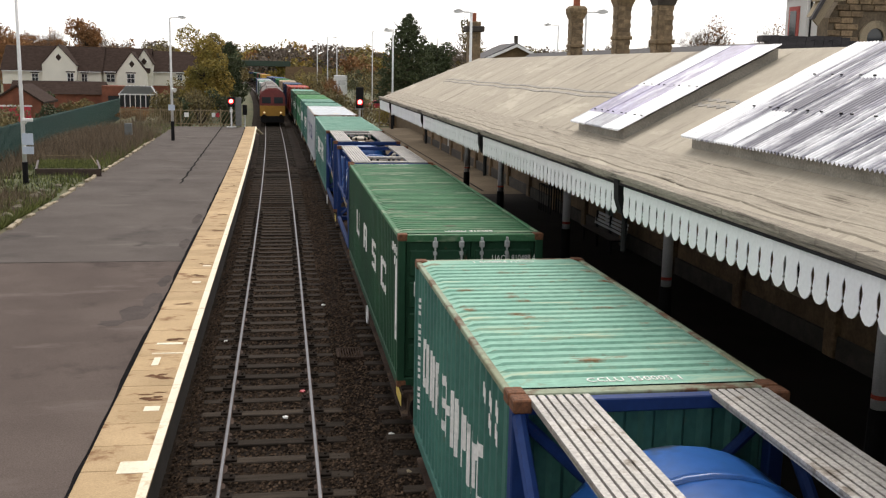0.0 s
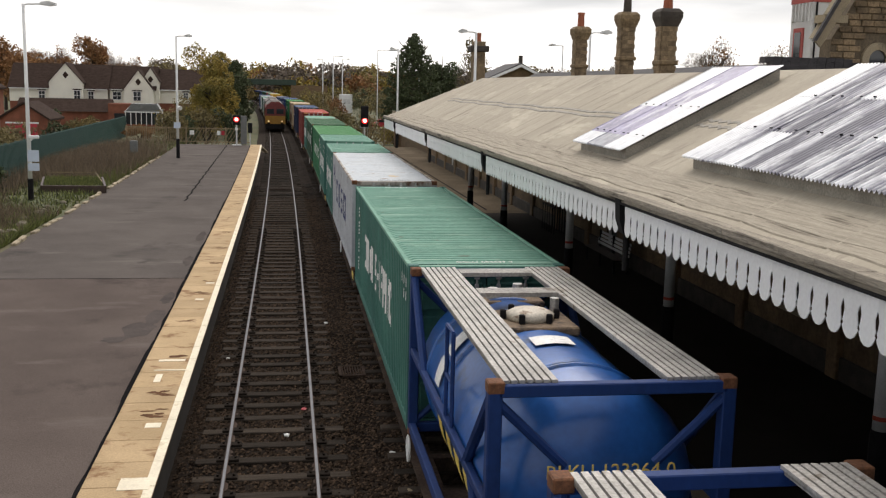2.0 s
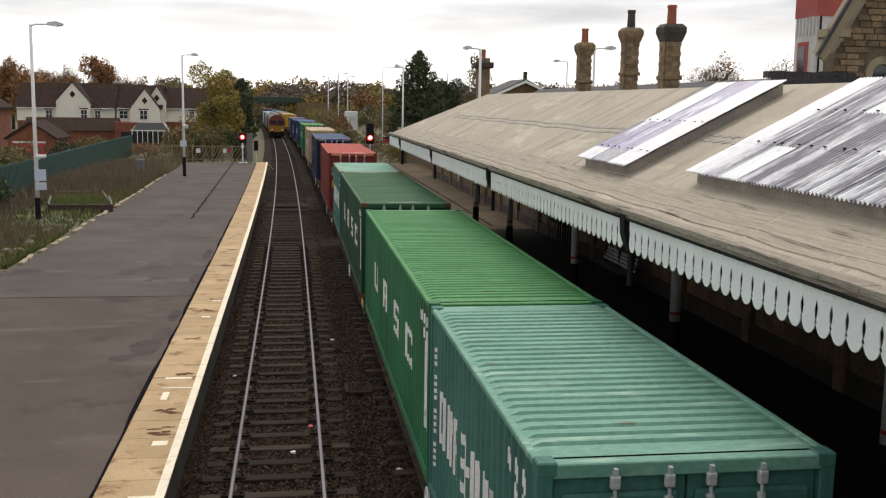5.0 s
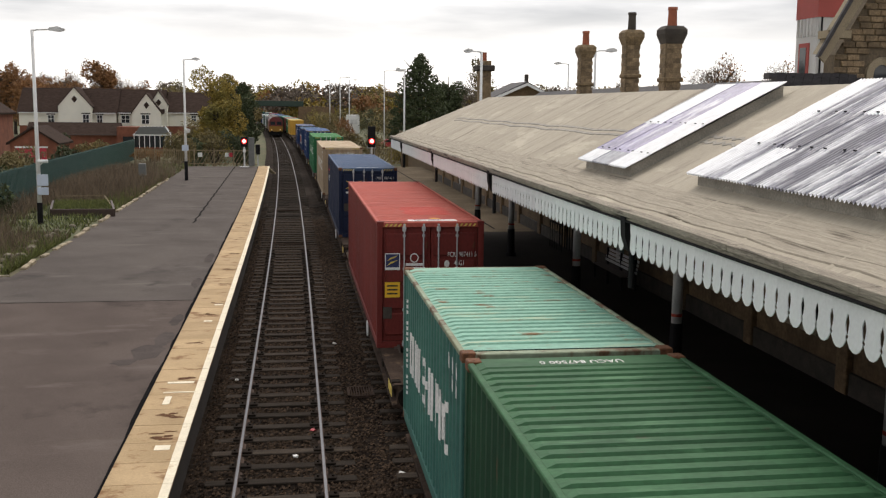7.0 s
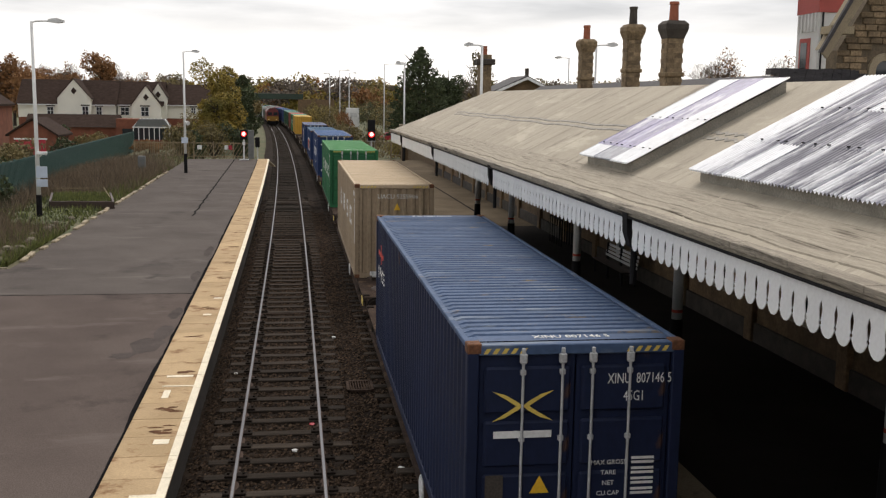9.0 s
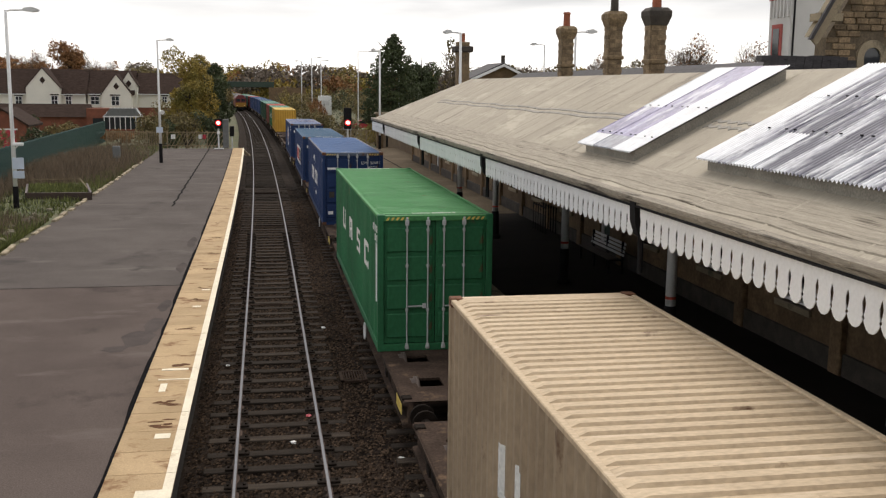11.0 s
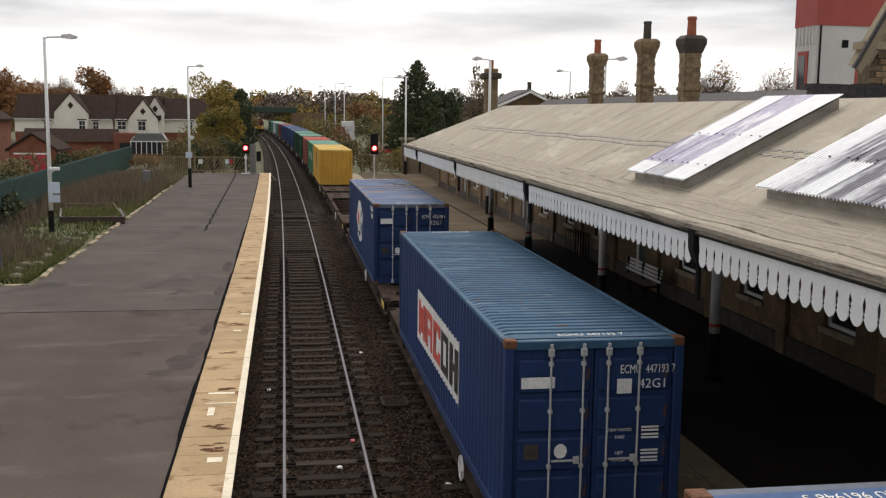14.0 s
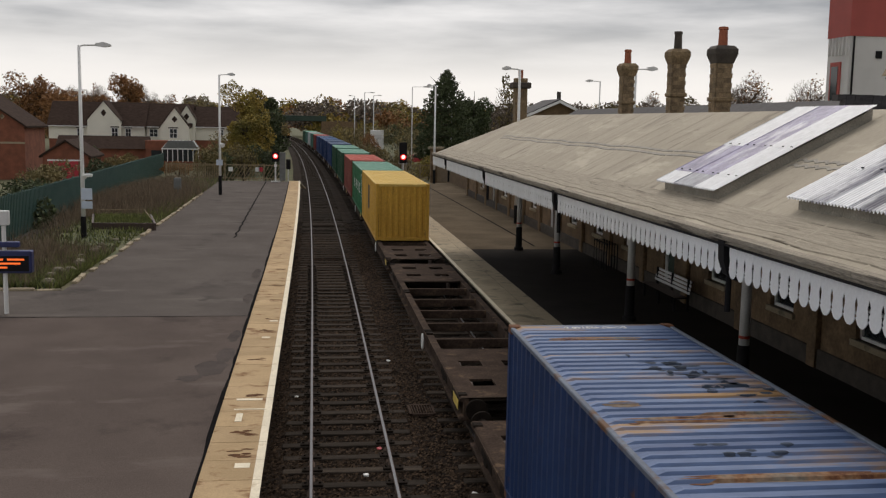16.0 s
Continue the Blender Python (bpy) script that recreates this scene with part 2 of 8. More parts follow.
M_light_red = mat("signal_red", (1.0, 0.30, 0.27), 0.4, var=0, bump=0, emit=5)
# glow round the signal lamp, put into an emitting disc
M_light_halo = mat("signal_red_halo", (1.0, 0.02, 0.02), 0.4, var=0, bump=0, emit=1.1)
M_light_white = mat("headlight", (1.0, 0.75, 0.4), 0.4, var=0, bump=0, emit=0.5)
M_board_led = mat("led_orange", (1.0, 0.16, 0.03), 0.5, var=0, bump=0, emit=0.9)
M_navy = mat("navy_panel", (0.02, 0.03, 0.12), 0.4, var=0.2)
M_dark_grey = mat("dark_grey_case", (0.16, 0.165, 0.16), 0.7, var=0.2, scale=4)
M_steel = mat("galvanised", (0.42, 0.42, 0.41), 0.5, 0.6, var=0.2, scale=5)
M_walk = mat("walkway_grating", (0.47, 0.45, 0.42), 0.6, 0.3, var=0.35, scale=2, fine=30, stain=(0.15, 0.12, 0.09), stain_amt=0.3, stain_scale=2)
M_rock = mat("weathered_rock", (0.25, 0.22, 0.165), 0.95, var=0.4, scale=5, fine=25, bump=0.6, stain=(0.09, 0.085, 0.055), stain_amt=0.45, stain_scale=4, spec=0.1)
M_spill = mat("rusty_spill_box", (0.21, 0.145, 0.09), 0.85, var=0.4, scale=6, fine=30, stain=(0.05, 0.035, 0.025), stain_amt=0.5, stain_scale=4)
M_lid = mat("pale_lid", (0.62, 0.56, 0.46), 0.6, var=0.25, scale=6, stain=(0.2, 0.13, 0.08), stain_amt=0.35, stain_scale=6)
M_wagon = mat("wagon_brown", (0.072, 0.049, 0.037), 0.95, var=0.4, scale=2, fine=20, stain=(0.15, 0.10, 0.065), stain_amt=0.3, stain_scale=1.5, spec=0.1)
M_wagon_dark = mat("bogie_grime", (0.025, 0.019, 0.015), 0.95, var=0.4, scale=4, spec=0.1)
M_wheel = mat("wheel_steel", (0.12, 0.09, 0.075), 0.6, 0.5, var=0.3)
M_bluewhite = mat("sign_blue_white", (0.55, 0.62, 0.72), 0.5, var=0.1)
M_red = mat("red_plastic", (0.5, 0.03, 0.05), 0.5)
M_yellow_sign = mat("yellow_sign", (0.85, 0.50, 0.03), 0.6, var=0.1)
M_decal_white = mat("white_lettering", (0.80, 0.80, 0.77), 0.6, var=0.15, scale=2, fine=20, stain=(0.45, 0.47, 0.45), stain_amt=0.3, stain_scale=4)
M_decal_navy = mat("navy_lettering", (0.025, 0.035, 0.12), 0.6, var=0.2)
M_decal_red = mat("red_lettering", (0.62, 0.08, 0.06), 0.6, var=0.15)
M_decal_black = mat("black_lettering", (0.02, 0.02, 0.02), 0.6, var=0.2)
M_decal_yellow = mat("pale_gold_lettering", (0.75, 0.55, 0.12), 0.6, var=0.15)
M_rubber = mat("rubber", (0.02, 0.02, 0.02), 0.8)
M_rod = mat("galvanised_rod", (0.55, 0.56, 0.56), 0.5, 0.3, var=0.2)
M_casting = mat("rusty_casting", (0.20, 0.085, 0.04), 0.85, 0.2, var=0.4, scale=8)
# loco red and yellow darkened: tree shade is put into the paint
M_loco_red_shaded = mat("loco_red_shaded", (0.17, 0.022, 0.02), 0.45, var=0.2)
M_loco_yellow_shaded = mat("loco_yellow_shaded", (0.36, 0.18, 0.014), 0.5, var=0.2)
M_loco_roof = mat("loco_roof", (0.19, 0.165, 0.15), 0.7, var=0.35)
M_bridge = mat("bridge_green", (0.03, 0.055, 0.038), 0.7, var=0.3)


# ---- mesh builder ----
class Shape:
    """Collects boxes, tubes and sheets for one mesh."""

    def __init__(self):
        self.v, self.f = [], []

    def add(self, verts, faces):
        k = len(self.v)
        self.v += [tuple(p) for p in verts]
        self.f += [tuple(i + k for i in f) for f in faces]
        return self

    def box(self, x0, x1, y0, y1, z0, z1, c=0.0):
        if c <= 0:
            vs = [(x, y, z) for z in (z0, z1) for y in (y0, y1) for x in (x0, x1)]
            return self.add(vs, [(0, 2, 3, 1), (4, 5, 7, 6), (0, 1, 5, 4), (2, 6, 7, 3), (0, 4, 6, 2), (1, 3, 7, 5)])
        # chamfered along all twelve edges
        vs, key = [], {}
        for sx, x in ((1, x0), (-1, x1)):
            for sy, y in ((1, y0), (-1, y1)):
                for sz, z in ((1, z0), (-1, z1)):
                    for a, p in enumerate(((x, y + sy * c, z + sz * c), (x + sx * c, y, z + sz * c), (x + sx * c, y + sy * c, z))):
                        key[(sx, sy, sz, a)] = len(vs)
                        vs.append(p)
        fs = []
        k = key
        for s in (1, -1):
            fs.append((k[s, 1, 1, 0], k[s, 1, -1, 0], k[s, -1, -1, 0], k[s, -1, 1, 0]))
            fs.append((k[1, s, 1, 1], k[1, s, -1, 1], k[-1, s, -1, 1], k[-1, s, 1, 1]))
            fs.append((k[1, 1, s, 2], k[1, -1, s, 2], k[-1, -1, s, 2], k[-1, 1, s, 2]))
            for u in (1, -1):
                fs.append((k[s, u, 1, 0], k[s, u, -1, 0], k[s, u, -1, 1], k[s, u, 1, 1]))
                fs.append((k[s, 1, u, 0], k[s, -1, u, 0], k[s, -1, u, 2], k[s, 1, u, 2]))
                fs.append((k[1, s, u, 1], k[-1, s, u, 1], k[-1, s, u, 2], k[1, s, u, 2]))
                for w in (1, -1):
                    fs.append((k[s, u, w, 0], k[s, u, w, 1], k[s, u, w, 2]))
        return self.add(vs, fs)

    def tube(self, pts, rads, n=10, cap=True):
        pts = [Vector(p) for p in pts]
        rads = rads if isinstance(rads, (list, tuple)) else [rads] * len(pts)
        vs, fs = [], []
        for i, p in enumerate(pts):
            d = (pts[min(i + 1, len(pts) - 1)] - pts[max(i - 1, 0)]).normalized()
            u = d.orthogonal() if abs(d.z) > 0.98 else d.cross(Vector((0, 0, 1)))
            u.normalize()
            w = d.cross(u)
            for j in range(n):
                a = 2 * math.pi * j / n
                vs.append(p + rads[i] * (math.cos(a) * u + math.sin(a) * w))
        for i in range(len(pts) - 1):
            for j in range(n):
                a, b = i * n + j, i * n + (j + 1) % n
                fs.append((a, b, b + n, a + n))
        if cap:
            fs.append(tuple(range(n - 1, -1, -1)))
            fs.append(tuple(range((len(pts) - 1) * n, len(pts) * n)))
        return self.add(vs, fs)

    def prism(self, poly, axis, a, b):
        """A flat outline (pairs) pushed along an axis from a to b."""
        put = {"x": lambda p, q: (q, p[0], p[1]), "y": lambda p, q: (p[0], q, p[1]), "z": lambda p, q: (p[0], p[1], q)}[axis]
        n = len(poly)
        vs = [put(p, a) for p in poly] + [put(p, b) for p in poly]
        fs = [tuple(range(n)), tuple(range(2 * n - 1, n - 1, -1))] + [(i, (i + 1) % n, (i + 1) % n + n, i + n) for i in range(n)]
        return self.add(vs, fs)

    def strip(self, rows):
        """A sheet through rows of points of equal count."""
        n = len(rows[0])
        vs = [p for r in rows for p in r]
        fs = [(i * n + j, i * n + j + 1, (i + 1) * n + j + 1, (i + 1) * n + j) for i in range(len(rows) - 1) for j in range(n - 1)]
        return self.add(vs, fs)

    def ball(self, c, r, n=10, m=6, sz=1.0):
        vs, fs = [], []
        for i in range(m + 1):
            a = math.pi * i / m
            for j in range(n):
                b = 2 * math.pi * j / n
                vs.append((c[0] + r * math.sin(a) * math.cos(b), c[1] + r * math.sin(a) * math.sin(b), c[2] + r * sz * math.cos(a)))
        for i in range(m):
            for j in range(n):
                fs.append((i * n + j, i * n + (j + 1) % n, (i + 1) * n + (j + 1) % n, (i + 1) * n + j))
        return self.add(vs, fs)

    def mesh(self, name, smooth=False, fix=True):
        me = bpy.data.meshes.new(name)
        me.from_pydata(self.v, [], self.f)
        if fix and len(self.f) < 60000:
            b = bmesh.new()
            b.from_mesh(me)
            bmesh.ops.recalc_face_normals(b, faces=b.faces)
            b.to_mesh(me)
            b.free()
        if smooth:
            me.polygons.foreach_set("use_smooth", [True] * len(me.polygons))
        return me


def part(name, shape, material, parent=None, label="", smooth=False, m=None):
    me = shape.mesh(name, smooth) if isinstance(shape, Shape) else shape
    ob = new(name, me)
    if not me.materials:
        me.materials.append(None)
    ob.material_slots[0].link = "OBJECT"
    ob.material_slots[0].material = material
    if parent:
        ob.parent = parent
    if m is not None:
        ob.matrix_basis = m
    if label:
        ob["label"] = label
    return ob


def thing(name, label, category, group="", m=None, kind=""):
    ob = new(name)
    ob.empty_display_size = 0.2
    if m is not None:
        ob.matrix_basis = m
    return tagged(ob, label, category, group, kind)


def lettering(name, text, size, material, parent, m, label="", squeeze=1.0):
    cu = bpy.data.curves.new(name, "FONT")
    cu.body, cu.size, cu.extrude, cu.align_x, cu.align_y = text, size, 0.002, "CENTER", "CENTER"
    cu.resolution_u = 2
    ob = bpy.data.objects.new(name, cu)
    scene.collection.objects.link(ob)
    bpy.context.view_layer.update()
    me = bpy.data.meshes.new_from_object(ob.evaluated_get(bpy.context.evaluated_depsgraph_get()))
    bpy.data.objects.remove(ob)
    for v in me.vertices:
        v.co.x *= squeeze
    me.materials.clear()
    return part(name, me, material, parent, label, m=m)


def cx(y):
    """How far the line has curved to the left: straight to 30 m, then a wide arc."""
    return -(y - 30) ** 2 / 9200 if y > 30 else 0.0


def bend(y):
    return math.degrees(math.atan((y - 30) / 4600)) if y > 30 else 0.0


TRACK2 = 3.318
PLAT = 0.915
YS = [-40 + 5 * i for i in range(94)]


# ---- ground and railway ----
g = Shape()
g.add([(-3000, -600, -0.42), (3000, -600, -0.42), (3000, 4000, -0.42), (-3000, 4000, -0.42)], [(0, 1, 2, 3)])
tagged(part("ground", g, M_ground), "rough brown and green grass ground reaching the horizon", "ground", kind="structure")

rng = random.Random(4)
bed = Shape()
fine_y = [-12 + 0.11 * i for i in range(700)] + [65 + 3 * i for i in range(120)]
xs = [-2.2 + 0.1 * i for i in range(74)]


def ballast_z(x, y):
    d = min(abs(x), abs(x - TRACK2))
    base = -0.14 - (0.014 if d < 0.6 else 0.0)
    if 1.25 < d:
        base -= 0.10 * min(1.0, (d - 1.25) / 0.5)
    return base


for_rows = []
for y in fine_y:
    for_rows.append([(x + cx(y) + rng.uniform(-0.03, 0.03), y, ballast_z(x, y) + (rng.uniform(-0.03, 0.03) if y < 66 else 0)) for x in xs])
bed.strip(for_rows)
tagged(part("track_bed", bed, M_ballast), "dirty brown ballast bed under the two tracks", "ballast", kind="structure")

# loose stones on the bed
st = Shape()
for i in range(62000):
    y = 8 + 50 * rng.random() ** 1.4
    x = rng.uniform(-1.6, 2.6)
    if abs(abs(x) - 0.7525) < 0.1:
        continue
    gap = abs((y - 16.11) / 0.755 - round((y - 16.11) / 0.755)) * 0.755
    if gap < 0.13 and min(abs(x), abs(x - TRACK2)) < 1.28 and rng.random() < 0.85:
        continue
    r = rng.uniform(0.018, 0.042)
    z = ballast_z(x, y) + r * 0.55
    px, a = x + cx(y), rng.uniform(0, 6.3)
    ca, sa = math.cos(a) * r, math.sin(a) * r
    k = rng.uniform(0.6, 1.0)
    st.add([(px + ca, y + sa, z), (px - sa * k, y + ca * k, z), (px - ca, y - sa, z), (px + sa * k, y - ca * k, z), (px + r * 0.3, y, z + r * 0.7)],
           [(0, 1, 4), (1, 2, 4), (2, 3, 4), (3, 0, 4)])
tagged(part("ballast_stones", st.mesh("ballast_stones", fix=False), M_stone), "loose angular brown ballast stones", "ballast", kind="stuff")

# tracks: rails and sleepers
sl = Shape().box(-1.3, 1.3, -0.125, 0.125, -0.26, -0.1, 0.015).mesh("sleeper")
chair = Shape().box(-0.19, 0.19, -0.09, 0.09, -0.1, -0.06, 0.01)
chair.tube([(-0.13, 0, -0.06), (-0.13, 0, -0.03)], 0.025, 6).tube([(0.13, 0, -0.06), (0.13, 0, -0.03)], 0.025, 6)
chair = chair.mesh("rail_chair")
for nm, off in (("railway_track", 0.0), ("railway_track", TRACK2)):
    tr = thing(nm, "plain railway track with shiny rails on dark worn sleepers", "railway track", "two parallel tracks", kind="structure")
    for s in (-0.7525, 0.7525):
        web = Shape().strip([[(off + s + cx(y) + a, y, z) for a, z in ((-0.07, -0.16), (-0.07, -0.145), (-0.012, -0.12), (-0.012, -0.045), (-0.035, -0.035), (-0.035, -0.006), (0.035, -0.006), (0.035, -0.035), (0.012, -0.045), (0.012, -0.12), (0.07, -0.145), (0.07, -0.16))] for y in YS])
        rl = part("rail", web, M_rail, tr, "rusty brown rail with bright running surface")
        part("rail_head", Shape().strip([[(off + s + cx(y) + a, y, z) for a, z in ((-0.026, -0.004), (-0.019, 0.0), (0.019, 0.0), (0.026, -0.004))] for y in YS]), M_rail_top, rl)
    for i in range(140):
        y = 16.11 - 0.755 * 11 + 0.755 * i
        o = part("sleeper", sl, M_sleeper, tr, m=pose(off + cx(y) + rng.uniform(-0.03, 0.03), y + rng.uniform(-0.02, 0.02), rng.uniform(-0.012, 0.01), 0, 0, bend(y) + rng.uniform(-0.8, 0.8)))
        if off == 0 and i < 50:
            for s in (-0.7525, 0.7525):
                part("rail_chair", chair, M_wagon_dark, o, m=pose(s, 0, 0))
    far = Shape()
    for i in range(300):
        y = 16.11 + 0.755 * (129 + i)
        far.box(off + cx(y) - 1.3, off + cx(y) + 1.3, y - 0.125, y + 0.125, -0.26, -0.11)
    tagged(part("far_sleepers", far, M_sleeper, tr), kind="stuff")


# ---- platforms ----
def platform_edge_sheet(x0, x1, y0, y1, z, step=2.0):
    ys = [y0 + (y1 - y0) * i / max(1, int((y1 - y0) / step)) for i in range(max(1, int((y1 - y0) / step)) + 1)]
    return Shape().strip([[(x0 + cx(y), y, z), (x1 + cx(y), y, z)] for y in ys])


def slab_row(parent, x0, x1, y0, y1, n_len, material, line_x0, line_x1):
    w = x1 - x0
    me = Shape().box(0, w, 0.004, n_len - 0.008, -0.06, 0.0, 0.006).mesh("coping_slab")
    ln = Shape().box(line_x0 - x0, line_x1 - x0, 0.004, n_len - 0.008, -0.002, 0.003).mesh("white_line")
    y = y0
    while y < y1 - 0.1:
        m = pose(x0 + cx(y), y, PLAT + 0.004 + rng.uniform(-0.002, 0.003), 0, 0, bend(y))
        s = part("coping_slab", me, material, parent, m=m)
        part("white_line", ln, M_white_line, s)
        y += n_len


ys_p = [-30 + 4 * i for i in range(30)] + [90.0]
p1 = thing("pavement_left", "worn grey asphalt platform with tan coping slabs and white edge line", "platform", kind="structure")
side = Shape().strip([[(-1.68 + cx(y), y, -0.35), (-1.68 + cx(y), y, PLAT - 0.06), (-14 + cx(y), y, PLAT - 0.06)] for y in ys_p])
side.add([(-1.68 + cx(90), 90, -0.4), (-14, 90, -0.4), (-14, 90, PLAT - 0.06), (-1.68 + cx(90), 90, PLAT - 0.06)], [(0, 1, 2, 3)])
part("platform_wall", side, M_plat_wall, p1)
part("asphalt_near", platform_edge_sheet(-16, -2.5, -30, 28.2, PLAT), M_asph_near, p1, "brownish asphalt patch")
part("asphalt_far", platform_edge_sheet(-8.5, -2.5, 28.2, 90, PLAT + 0.001), M_asph_far, p1, "grey asphalt")
part("asphalt_corner", platform_edge_sheet(-16, -8.5, 28.2, 32.6, PLAT + 0.001), M_asph_far, p1)
crk = Shape()
for i in range(60):
    y = 47 + i * 0.71
    a, b = math.sin(i * 1.7) * 0.04 + rng.uniform(-0.03, 0.03), 0
    o1, o2 = -0.012 * (y - 47), -0.012 * (y + 0.72 - 47)
    crk.add([(-4.36 + a + o1, y, PLAT + 0.008), (-4.275 + a + o1, y, PLAT + 0.008), (-4.275 + math.sin((i + 1) * 1.7) * 0.04 + o2, y + 0.72, PLAT + 0.008), (-4.36 + math.sin((i + 1) * 1.7) * 0.04 + o2, y + 0.72, PLAT + 0.008)], [(0, 1, 2, 3)])
part("tar_seam", crk, M_crack, p1, "dark tar seam in the asphalt")
sm2 = Shape()
for i in range(40):
    x = -2.52 - i * 0.34
    sm2.add([(x, 28.2 + rng.uniform(-0.02, 0.02), PLAT + 0.005), (x - 0.35, 28.2 + rng.uniform(-0.02, 0.02), PLAT + 0.005), (x - 0.35, 28.25, PLAT + 0.005), (x, 28.25, PLAT + 0.005)], [(0, 1, 2, 3)])
part("patch_joint", sm2, M_crack, p1)
# ragged dark tar edge between slabs and asphalt
tar = Shape()
w0 = 0.02
for i in range(230):
    y = 4 + i * 0.37
    w1, w0 = w0, min(0.05, max(0.0, w0 + rng.uniform(-0.025, 0.025)))
    tar.add([(-2.45 + cx(y), y, PLAT + 0.009), (-2.49 - w1 + cx(y), y, PLAT + 0.007), (-2.49 - w0 + cx(y + 0.37), y + 0.37, PLAT + 0.007), (-2.45 + cx(y + 0.37), y + 0.37, PLAT + 0.009)], [(0, 1, 2, 3)])
part("tar_edge", tar, M_crack, p1, "ragged dark tar edge")
slab_row(p1, -2.48, -1.50, -6, 90, 0.92, M_coping, -1.63, -1.495)
# pale repair patches and worn marks on the slabs
stn = random.Random(21)
for y0, n_ in ((16.45, 7), (17.55, 7), (20.1, 4), (23.0, 4), (26.2, 6), (27.8, 3), (30.6, 4), (33.5, 4), (37.0, 4), (41.0, 4), (46.0, 4), (52.0, 4), (60.0, 3)):
    for k in range(n_):
        x, y, rx, ry = stn.uniform(-2.05, -1.78), y0 + stn.uniform(-0.22, 0.22), stn.uniform(0.06, 0.24), stn.uniform(0.012, 0.07)
        pts = [(x + cx(y) + rx * math.cos(a * 0.571) * stn.uniform(0.6, 1.1), y + ry * math.sin(a * 0.571) * stn.uniform(0.5, 1.2), PLAT + 0.0085 + 0.0002 * k) for a in range(11)]
        part("rust_stain", Shape().add(pts, [tuple(range(11))]).mesh("rust_stain", fix=False), M_rust_stain, p1, "dark rust stain on the slabs")
damp = random.Random(5)
for k, (x, y, rx, ry) in enumerate(((-2.75, 23.4, 0.22, 0.9), (-2.95, 22.2, 0.38, 0.7), (-2.7, 25.6, 0.16, 0.7), (-3.3, 21.4, 0.3, 0.3), (-2.7, 31.0, 0.14, 0.9), (-2.72, 36.0, 0.16, 1.2))):
    pts = [(min(-2.505 + 0.0008 * a, x + rx * math.cos(a * 0.449) * damp.uniform(0.7, 1.15)), y + ry * math.sin(a * 0.449) * damp.uniform(0.7, 1.15), PLAT + 0.003 + 0.0006 * k) for a in range(14)]
    part("damp_stain", Shape().add(pts, [tuple(range(14))]).mesh("damp_stain", fix=False), M_damp, p1, "dark damp stain on the asphalt")
for (x, y, w, d) in ((-1.98, 13.2, 0.42, 0.42), (-1.95, 15.7, 0.24, 0.22), (-2.13, 18.2, 0.12, 0.5), (-2.0, 25.3, 0.2, 0.14), (-1.9, 27.4, 0.22, 0.14), (-2.2, 18.95, 0.62, 0.05), (-2.2, 19.6, 0.5, 0.12)):
    part("repair_patch", Shape().box(x, x + w, y, y + d, PLAT, PLAT + 0.011), M_white_line, p1, "pale repair patch")

p2 = thing("pavement_right", "platform of asphalt painted dark as canopy shade, with grey coping slabs", "platform", kind="structure")
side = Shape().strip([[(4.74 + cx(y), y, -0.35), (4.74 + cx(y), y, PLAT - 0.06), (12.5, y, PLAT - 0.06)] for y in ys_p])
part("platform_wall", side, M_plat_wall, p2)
# shaded copy up to the canopy's end, lighter copy in the open
part("asphalt", platform_edge_sheet(5.55, 13.5, -30, 43, PLAT), M_asph_dark_shade, p2, "asphalt with canopy shade painted in")
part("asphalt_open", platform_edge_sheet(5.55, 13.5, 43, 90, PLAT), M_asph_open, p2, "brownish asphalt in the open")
slab_row(p2, 4.64, 5.56, -6, 90, 0.92, M_coping2, 4.64, 4.76)
part("tactile_edge", platform_edge_sheet(5.56, 6.05, -6, 90, PLAT + 0.006), M_coping2, p2, "tan brick strip behind the coping")
part("kerb_line", platform_edge_sheet(9.05, 9.15, 44, 90, PLAT + 0.006), M_crack, p2)

# ---- canopy ----
# CY0 takes canopy, wall and roof on unseen, added to shut light out below
EX, EZ, RX, RZ, CY0, CY1 = 4.5, 4.97, 7.8, 6.68, -40.0, 44.4
SL = (RZ - EZ) / (RX - EX)


def on_roof(x, y, h=0.0):
    return (x, y, EZ + (x - EX) * SL + h)


can = thing("platform_canopy", "long grey felted platform canopy with white sawtooth valance boards", "canopy", kind="structure")
rf = Shape()
tk = 0.07
for dz in (0, -tk):
    rf.add([(EX, CY0, EZ + dz), (EX, CY1, EZ + dz), (RX, 39.2, RZ + dz), (RX, CY0, RZ + dz), (11.3, CY1, EZ - 0.1 + dz), (11.3, CY0, EZ - 0.1 + dz)],
           [(0, 1, 2, 3), (1, 4, 2), (3, 2, 4, 5)])
rf.add([(EX, CY0, EZ), (EX, CY1, EZ), (EX, CY1, EZ - tk), (EX, CY0, EZ - tk)], [(0, 1, 2, 3)])
rf.add([(EX, CY1, EZ), (11.3, CY1, EZ - 0.1), (11.3, CY1, EZ - 0.1 - tk), (EX, CY1, EZ - tk)], [(0, 1, 2, 3)])
part("roof_covering", rf, M_roof, can, "weathered grey felt covering")
